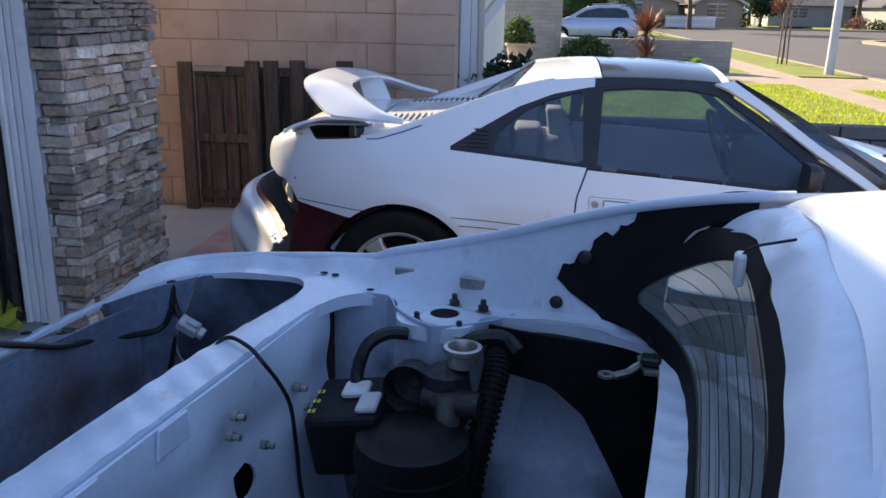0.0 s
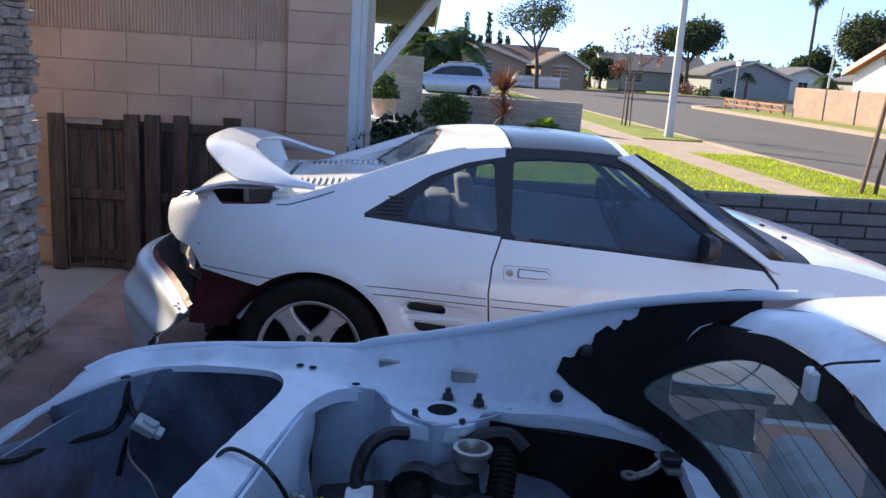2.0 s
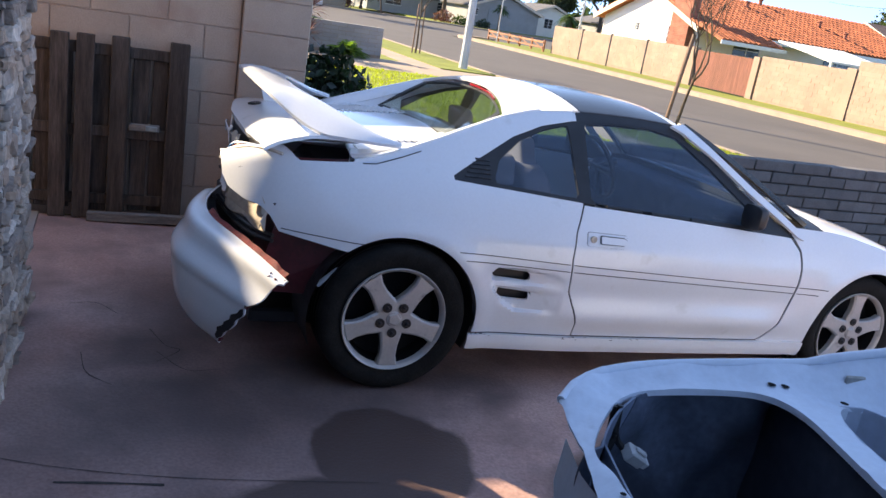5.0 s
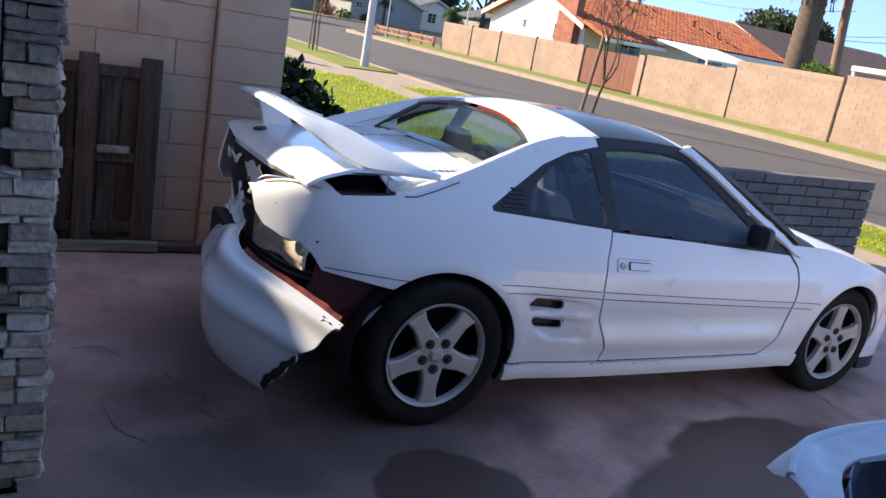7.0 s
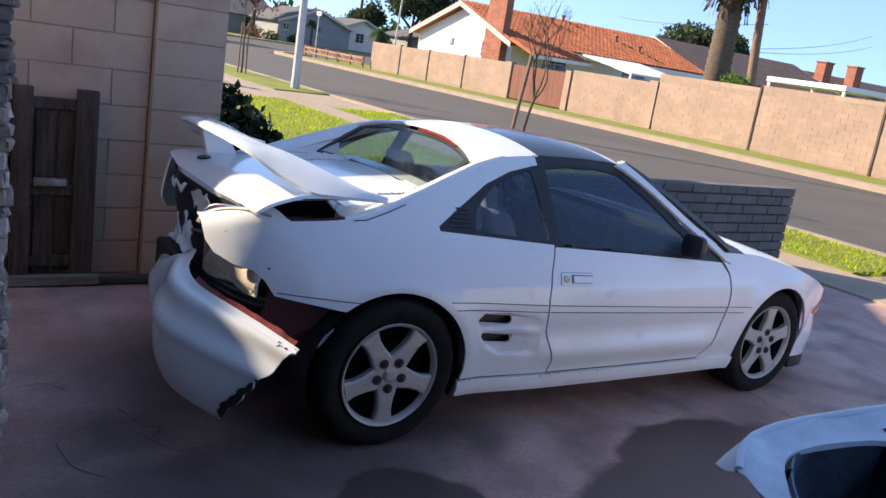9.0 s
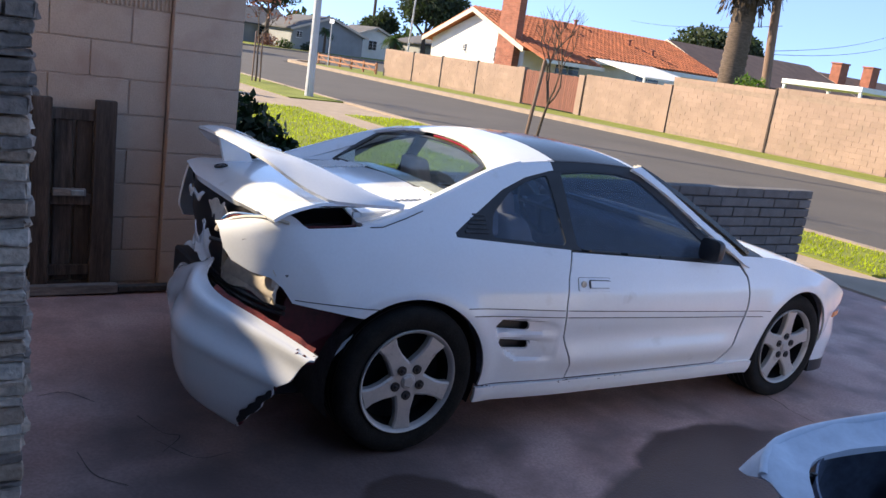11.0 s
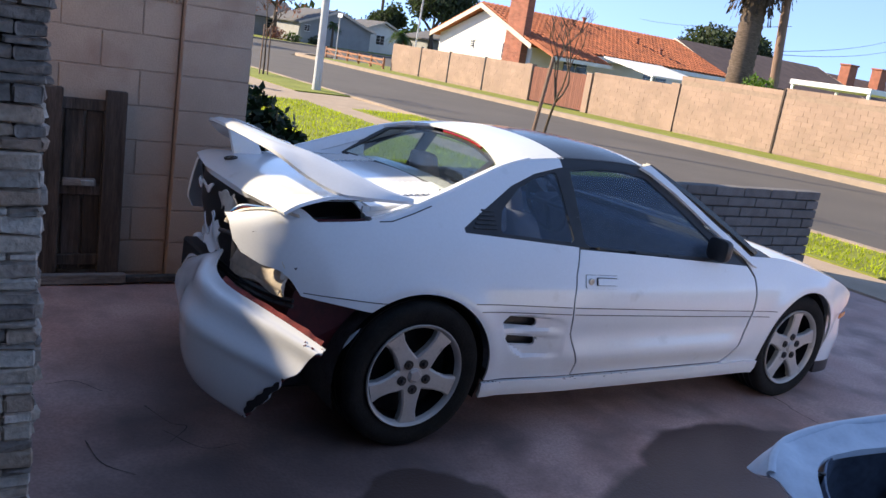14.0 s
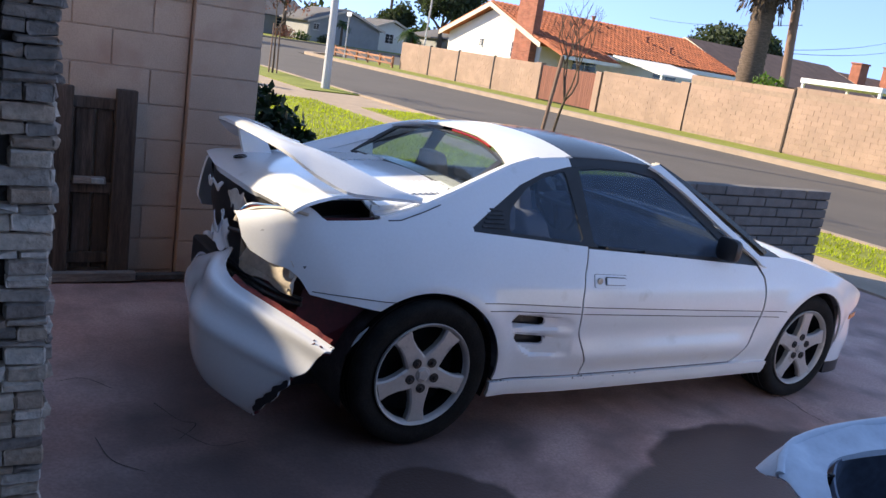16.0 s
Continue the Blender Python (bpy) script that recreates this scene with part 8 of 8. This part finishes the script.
# ---- parked car beyond the planter ----
def far_car():
    c = thing("parked_suv", "silver-blue five-door car parked beyond the planter", "car", pose(5.15, 37.4, -0.09, 0, 0, 180))
    L, W = 4.5, 1.8
    lower = smooth_interp((0, 0.12, 0.5, 1.2, 2.6, 3.9, 4.3, 4.5), (0.82, 0.98, 1.06, 1.02, 1.0, 0.92, 0.78, 0.55))
    def body(u, v):
        top = lower(u)
        z = 0.28 + (top - 0.28) * v
        y = W / 2 - 0.10 * v ** 3 - 0.05 * (1 - v) ** 2 - 0.25 * np.clip((np.abs(u - L / 2) - 1.9) / 0.35, 0, 1) ** 2
        return u, y, z
    arches = lambda u, v: np.maximum(disc(0.85, 0.33, 0.37)(u, 0.28 + (lower(u) - 0.28) * v), disc(3.55, 0.33, 0.37)(u, 0.28 + (lower(u) - 0.28) * v))
    for s in (-1, 1):
        sheet("body_side", lambda u, v, s=s: np.stack([body(u, v)[0], s * body(u, v)[1], body(u, v)[2]], -1), (0, L, 0, 1), 0.05, less(lambda u, v: np.ones_like(u), arches), 0.02, SUV_PAINT, c, inward=s)
        cab = poly([(0.10, 1.0), (0.42, 1.52), (0.9, 1.62), (2.0, 1.60), (2.55, 1.45), (3.35, 1.0)])
        gl = poly([(0.42, 1.08), (0.60, 1.42), (1.0, 1.52), (1.95, 1.50), (2.45, 1.38), (3.0, 1.06)])
        sd = lambda u, v, s=s: np.stack([u, s * (W / 2 - 0.11 - 0.32 * (v - 1.0)), v], -1)
        sheet("cabin_side", sd, (0.05, 3.4, 0.95, 1.65), 0.04, less(cab, gl), 0.02, SUV_PAINT, c, inward=s)
        sheet("side_window", lambda u, v, s=s: sd(u, v) + np.array([0, -s * 0.015, 0]), (0.05, 3.4, 0.95, 1.65), 0.05, gl, 0.01, HOUSE_GLASS, c, "dark side windows", inward=s)
        for x in (0.85, 3.55):
            w = new("wheel")
            w.parent = c
            w.matrix_basis = pose(x, s * 0.80, 0.33)
            mk("tyre", *lathe([(0.20, -0.1), (0.31, -0.1), (0.33, -0.06), (0.33, 0.06), (0.31, 0.1), (0.20, 0.1)], 28, "y"), RUBBER, w, smooth=True)
            rim = [lathe([(0.21, -0.09), (0.21, 0.09)], 24, "y"), lathe([(0.0, 0.06 * s), (0.06, 0.07 * s), (0.06, 0.05 * s)], 12, "y")]
            for i in range(5):
                a = i * 1.2566
                rim.append(tube([(0.03 * math.cos(a), 0.06 * s, 0.03 * math.sin(a)), (0.205 * math.cos(a), 0.07 * s, 0.205 * math.sin(a))], 0.03, 5))
            mk("rim", *join(*rim), ALLOY, w)
            mk("barrel", *lathe([(0.2, 0.0), (0.0, 0.0)], 20, "y"), BLACK_PLASTIC, w)
        part("tail_lamp", box_bm(0.0, 0.30, s * 0.66 - 0.12, s * 0.66 + 0.12, 0.86, 1.02, 0.02), RED_LENS, c, "red tail lamp")
    def top(u, v):
        z = np.interp(u, (0.0, 0.10, 0.42, 0.9, 2.0, 2.55, 3.35, 3.9, 4.3, 4.5), (0.82, 1.0, 1.52, 1.63, 1.61, 1.46, 1.0, 0.93, 0.80, 0.55))
        hw = np.where(z > 1.0, W / 2 - 0.11 - 0.32 * (z - 1.0), W / 2 - 0.12)
        return np.stack([u, v * hw, z + 0.02 * (1 - v * v)], -1)
    sheet("roof", top, (0, L, -1, 1), 0.06, less(lambda u, v: np.ones_like(u), lambda u, v: np.minimum(np.minimum(u - 2.55, 3.2 - u), 0.9 - np.abs(v))), 0.02, SUV_PAINT, c, inward=-1)
    sheet("windscreen", top, (2.5, 3.25, -0.95, 0.95), 0.08, lambda u, v: np.ones_like(u), 0.012, HOUSE_GLASS, c, inward=-1)
    part("underbody", box_bm(0.1, 4.4, -0.7, 0.7, 0.2, 0.5, 0.03), BLACK_PLASTIC, c)
    mk("roof_rail", *tube([(0.5, -0.62, 1.66), (1.2, -0.64, 1.70), (2.1, -0.62, 1.67)], 0.02, 6), STEEL, c)
    return c


far_car()

# ---- far trees, palms, poles, wires ----
tree("street_tree", "tall sparse-leaved street tree with pale limbs", (12.4, 66.0, -0.1), 3.0, 0.95, 41, LEAF_FAR, 4200, 0.12, 0.22, 3, 1.05)
tree("broad_tree", "broad dark green tree behind the low houses", (31.4, 84.0, -0.1), 3.3, 1.0, 42, LEAF_FAR, 9000, 0.18, 0.28, 3, 1.35)
tree("dark_tree", "tall dark tree behind the white house", (46.5, 88.0, -0.1), 2.0, 0.60, 43, LEAF_FAR, 5500, 0.22, 0.3, 3, 1.2)
tree("dark_tree", "tall dark tree behind the white house", (51.0, 84.0, -0.1), 3.4, 0.80, 44, LEAF_FAR, 9000, 0.24, 0.35, 3, 2.0)
tree("dark_tree", "dark leafy tree above the far roofs", (57.0, 86.0, -0.1), 2.8, 0.8, 45, LEAF_FAR, 6000, 0.24, 0.25, 3, 1.4)
tree("round_tree", "round dark green tree beyond the brown roof", (60.0, 48.0, -0.1), 2.9, 1.0, 46, LEAF_FAR, 11000, 0.24, 0.35, 3, 1.75)
tree("leafy_tree", "dark tree beside the neighbouring drive", (1.5, 52.0, -0.1), 1.7, 0.55, 47, LEAF_FAR, 2400, 0.2, 0.25, 2, 1.2)
tree("leafy_tree", "dark green tree over the roofs", (24.0, 96.0, -0.1), 1.7, 0.6, 48, LEAF_FAR, 1800, 0.26, 0.25, 2, 1.3)
for i, (x, y, h) in enumerate(((19.2, 84.0, 2.6), (22.5, 85.0, 2.4), (44.5, 95.0, 3.4), (49.0, 95.0, 3.6), (16.4, 90.0, 2.4))):
    tree("garden_tree", "rounded green garden tree by the far houses", (x, y, -0.1), h * 0.42, 0.7, 50 + i, LEAF_FAR, 2600, 0.2, 0.2, 3, 0.9)
tree("red_shrub_tree", "brown-red bare shrub by the grey house", (23.3, 80.0, -0.1), 1.2, 0.7, 60, LEAF_RED, 500, 0.14, 0.12, 2, 0.7)
for i, (x, y, s, mt, nm) in enumerate(((31.5, 79.0, 0.55, LEAF_GREEN, "low green hedge"), (34.2, 79.4, 0.5, LEAF_DARK, "low dark hedge"), (30.0, 80.0, 0.75, LEAF_RED, "rounded red shrub"), (12.0, 73.0, 0.8, LEAF_LIGHT, "yellow-green shrub"), (17.8, 79.0, 0.9, LEAF_GREEN, "rounded green shrub"), (19.0, 78.5, 0.6, LEAF_RED, "rounded red-brown shrub"))):
    sh = thing("garden_shrub", nm + " before the far houses", "shrub", pose(x, y, -0.1))
    mk("stem", *tube([(0, 0, 0), (0, 0, s * 0.7)], 0.05, 5), BARK, sh)
    mk("foliage", *leaf_cloud([(0, 0, s * 0.75, s), (s * 0.8, 0, s * 0.6, s * 0.8), (-s * 0.8, 0.1, s * 0.6, s * 0.8)], 500, 0.12, 70 + i), mt, sh)
for i, (x, h) in enumerate(((8.6, 6.6), (9.4, 4.4), (11.1, 6.8), (10.2, 4.2), (12.4, 4.8), (13.3, 4.4))):
    cy = thing("cypress", "narrow dark cypress behind the tan house", "tree", pose(x, 92.0, -0.1), "cypresses behind the tan house")
    mk("trunk", *tube([(0, 0, 0), (0, 0, h)], 0.12, 6, 0.3), BARK, cy)
    mk("crown", *leaf_cloud([(0, 0, z, 0.42 * (1 - 0.75 * z / h) + 0.16) for z in np.linspace(0.8, h + 0.4, 26)], 900, 0.2, 80 + i, up=2.0), LEAF_FAR, cy)
def palm(name, label, at, h, r0, fl, n, seed, skirt=0, leaf=None, droop=0.7):
    p = thing(name, label, "palm tree", pose(*at))
    prof = []
    k = int(h / 0.16)
    for i in range(k + 1):
        z = h * i / k
        prof += [(r0 * (1 - 0.25 * z / h) * (1.06 if i % 2 else 0.97), z)]
    mk("trunk", *lathe(prof + [(0.0, h)], 18), PALM_BARK, p, smooth=True, sharp=60)
    mk("crown", *fronds((0, 0, h), n, fl, droop, seed, 14, 0.04), leaf or LEAF_GREEN, p)
    if skirt:
        mk("dry_skirt", *fronds((0, 0, h - 0.1), skirt, fl * 0.55, 1.3, seed + 1, 10, 0.05, -1.2, -0.1), PALM_DRY, p, "dry brown frond skirt")
    return p
palm("date_palm", "thick-trunked palm with a dry frond skirt", (30.0, 22.75, -0.1), 8.5, 0.60, 2.8, 40, 5, 110)
palm("fan_palm", "small green palm on the far corner", (35.6, 78.5, -0.1), 2.3, 0.14, 1.0, 22, 6)
palm("fan_palm", "green palm beside the parked car", (2.2, 44.0, -0.1), 2.5, 0.22, 2.3, 44, 7, 12)
palm("fan_palm", "green palm beside the parked car", (3.9, 45.0, -0.1), 2.9, 0.24, 2.4, 44, 8, 12)
palm("fan_palm", "small palm before the white house", (44.5, 80.0, -0.1), 2.5, 0.18, 1.6, 26, 9, 8)
palm("tall_palm", "very tall thin palm on the skyline", (57.5, 110.0, -0.1), 13.5, 0.25, 1.6, 26, 10, 14)
palm("tall_palm", "distant palm over the brown roof", (48.0, 21.3, -0.1), 4.9, 0.16, 1.3, 22, 11)
palm("tall_palm", "distant palm over the brown roof", (52.0, 24.6, -0.1), 4.3, 0.16, 1.3, 22, 12)
pole = thing("utility_pole", "brown wooden utility pole with wires", "utility pole", pose(32.0, 22.1, -0.1))
mk("shaft", *tube([(0, 0, 0), (-0.19, 0.26, 4), (-0.42, 0.60, 10)], 0.23, 10, 0.75), POLE_WOOD, pole, smooth=True)
part("crossarm", box_bm(-0.66, -0.56, -0.5, 1.7, 9.2, 9.34, 0.01), POLE_WOOD, pole)
up2 = thing("utility_pole", "thin distant utility pole above the roofs", "utility pole", pose(45.0, 118.0, -0.1))
mk("shaft", *tube([(0, 0, 0), (0, 0, 11)], 0.16, 8), POLE_WOOD, up2, smooth=True)
lp2 = thing("street_lamp", "distant street lamp above the corner wall", "street lamp", pose(26.0, 45.0, -0.1))
mk("pole", *tube([(0, 0, 0), (0.2, 0, 6.2)], 0.07, 8, 0.6), POLE_METAL, lp2, smooth=True)
mk("arm", *tube(curve3([(0.2, 0, 5.2), (0.5, 0, 5.5), (1.0, 0, 5.45)], 4), 0.04, 6), POLE_METAL, lp2, smooth=True)
wires = thing("power_lines", "thin dark overhead power lines", "wire")
for (x0, y0, z0), (x1, y1, z1) in (((32.1, 22.2, 4.9), (60.0, 60.0, 7.4)), ((31.9, 22.4, 3.75), (70.0, 39.2, 8.3)), ((31.9, 22.4, 3.6), (70.0, 39.0, 7.4))):
    pts = [(x0 + (x1 - x0) * t, y0 + (y1 - y0) * t, z0 + (z1 - z0) * t - 1.2 * t * (1 - t)) for t in np.linspace(0, 1, 9)]
    mk("line", *tube(pts, 0.014, 5), WIRE, wires)
bush = thing("garden_shrub", "light green shrub above the far wall", "shrub", pose(29.3, 21.3, -0.1))
mk("stem", *tube([(0, 0, 0), (0, 0, 1.6)], 0.06, 5), BARK, bush)
mk("foliage", *leaf_cloud([(0, 0, 2.0, 0.55), (0.2, -0.4, 2.1, 0.4)], 400, 0.12, 91), LEAF_LIGHT, bush)

# hills of far trees along the skyline
rk = random.Random(77)
cl = []
for i in range(70):
    a = radians(-20 + 105 * i / 69)
    d = rk.uniform(125, 170)
    cl.append((d * math.sin(a), d * math.cos(a), rk.uniform(0.5, 2.2), rk.uniform(2.2, 3.8)))
wood = mk("far_trees", *leaf_cloud(cl, 9000, 0.8, 78), LEAF_FAR)
tagged(wood, "distant dark tree line on the skyline", "trees", kind="stuff")

# lawn blades
rgx = random.Random(6)
vs, fs = [], []
for x0, x1, y0, y1, n, z in ((0.6, 5.92, 2.75, 15.1, 18000, -0.06), (6.9, 8.42, 1.6, 14.4, 6500, -0.07)):
    for _ in range(n):
        x, y = rgx.uniform(x0, x1), rgx.uniform(y0, y1)
        a = rgx.uniform(0, 6.283)
        h, w = rgx.uniform(0.025, 0.06), rgx.uniform(0.006, 0.012)
        o = len(vs)
        vs += [(x - w * math.cos(a), y - w * math.sin(a), z), (x + w * math.cos(a), y + w * math.sin(a), z), (x + rgx.uniform(-0.03, 0.03), y + rgx.uniform(-0.03, 0.03), z + h)]
        fs.append((o, o + 1, o + 2))
tagged(mk("grass", vs, fs, GRASS_BLADE), "short bright green lawn grass", "grass", kind="stuff")

# ---- old wooden gate leaning on the block wall ----
def board(name, x0, x1, y, z0, z1, mat, parent, thick=0.022, wob=0.0, label=""):
    b = box_bm(x0, x1, y - thick, y, z0, z1, 0.004)
    for vv in b.verts:
        vv.co.x += 0.006 * noise.noise(vv.co * 7.3)
        vv.co.z += wob * (1 if vv.co.z > (z0 + z1) / 2 else 0)
    return part(name, b, mat, parent, label)


gate = thing("wooden_gate", "old weathered brown plank gate with rails and a hasp", "gate")
rg = random.Random(4)
for x0, x1 in ((-1.735, -1.655), (-1.64, -1.55), (-1.53, -1.45), (-1.435, -1.35), (-1.335, -1.25), (-1.235, -1.16), (-1.145, -1.06), (-1.045, -0.955), (-0.94, -0.85), (-0.835, -0.755)):
    board("plank", x0, x1, 2.215, 0.05 + rg.uniform(0, 0.02), 0.985 + rg.uniform(-0.03, 0.02), OLD_WOOD, gate)
for x0, x1, y in ((-1.825, -1.735, 2.170), (-1.36, -1.27, 2.165), (-1.235, -1.14, 2.16), (-1.055, -0.965, 2.165), (-0.755, -0.645, 2.19)):
    board("post", x0, x1, y, 0.03, 1.04 + rg.uniform(-0.03, 0.02), OLD_WOOD, gate, 0.045)
for z, x0, x1 in ((0.94, -1.73, -0.70), (0.49, -1.73, -0.66), (0.10, -1.73, -0.66)):
    board("rail", x0, x1, 2.190, z, z + 0.06, OLD_WOOD, gate, 0.022)
board("rail", -1.725, -1.50, 2.165, 0.965, 1.0, GREY_WOOD, gate, 0.03, label="grey broken top rail")
lt = board("latch_block", -0.95, -0.79, 2.160, 0.545, 0.585, GREY_WOOD, gate, 0.03, label="pale grey wooden latch block")
part("hasp", box_bm(-0.865, -0.80, 2.118, 2.130, 0.55, 0.58, 0.003), STEEL, gate, "steel hasp")
sillb = thing("sill_board", "grey weathered board lying along the wall foot", "board")
board("board", -1.15, -0.62, 2.11, 0.025, 0.075, GREY_WOOD, sillb, 0.05)
board("board", -0.615, -0.30, 2.13, 0.022, 0.055, STONE_GAP, sillb, 0.05)

# ---- stone facing of the garage pier ----
pier = thing("stone_pier", "stacked grey-brown ledger stone facing, rough and uneven", "stone facing", kind="structure")
rs = random.Random(7)
def stone_data(seed, w, h):
    r = random.Random(seed)
    b = box_bm(0, 0.06, 0, w, 0, h, 0.006)
    for vv in b.verts:
        if vv.co.x > 0.03:
            vv.co.x += r.uniform(-0.009, 0.009)
        vv.co.z += r.uniform(-0.003, 0.003)
    me = bpy.data.meshes.new("stone")
    b.to_mesh(me)
    b.free()
    me.materials.append(STONE)
    return me
stones = {}
WIDE, HIGH = (0.050, 0.075, 0.105, 0.140, 0.185), (0.022, 0.034, 0.048)
for wi in range(5):
    for hi in range(3):
        for k in range(3):
            stones[wi, hi, k] = stone_data(wi * 31 + hi * 7 + k, WIDE[wi], HIGH[hi])
# single stones up to head height; those above are one joined facing
z, upper = -0.004, []
def lay(data, m):
    if z < 1.20:
        ob = new("stone", data)
        ob.parent, ob.matrix_world = pier, m
    else:
        upper.append(([m @ q.co for q in data.vertices], [tuple(p.vertices) for p in data.polygons]))
while z < 2.22:
    hi = rs.choice((0, 1, 1, 2, 2))
    h = HIGH[hi]
    y = -0.045 - rs.uniform(0, 0.025)
    x = -1.335 + rs.uniform(-0.004, 0.008)
    while x > -1.44:
        wi = rs.choice((1, 2, 2, 3))
        fit = min(1.0, (x + 1.466) / WIDE[wi])
        lay(stones[wi, hi, rs.randrange(3)], pose(x, -0.012 - rs.uniform(0, 0.006), z, 0, 0, 90) @ Matrix.Diagonal((-1, fit, 1, 1)))
        x -= WIDE[wi] + 0.002
    while y < 0.72:
        wi = rs.choice((0, 1, 1, 2, 2, 3, 4))
        if y + WIDE[wi] > 0.785:
            wi = 0
        lay(stones[wi, hi, rs.randrange(3)], pose(-1.394 + rs.uniform(-0.012, 0.020), y, z + rs.uniform(-0.002, 0.002), rs.uniform(-2.5, 2.5), 0, rs.uniform(-5, 5)))
        y += WIDE[wi] + rs.uniform(0.001, 0.006)
    z += h + 0.0025
tops = mk("upper_stones", *join(*upper), STONE, pier)
tops["kind"] = "stuff"

# ---- low grey brick wall ----
low = thing("wall_low_brick", "low grey slump-brick garden wall", "wall", kind="structure")
box("mortar_core", 0.2, 6.10, 2.43, 2.52, -0.25, 0.70, BRICK_JOINT, low)
def brick_data(w):
    b = box_bm(0, w, -0.012, 0.115, 0, 0.082, 0.006)
    me = bpy.data.meshes.new("brick")
    b.to_mesh(me)
    b.free()
    me.materials.append(BRICK)
    return me
bfull, bhalf = brick_data(0.388), brick_data(0.19)
rb = random.Random(3)
for c in range(9):
    z = -0.12 + c * 0.0935
    x = 6.12
    if c % 2:
        ob = new("brick", bhalf)
        ob.parent, ob.location = low, (x - 0.19, 2.42, z)
        x -= 0.20
    while x > 0.5:
        x -= 0.398
        ob = new("brick", bfull)
        ob.parent, ob.location = low, (x + 0.005, 2.42 + rb.uniform(-0.003, 0.003), z)
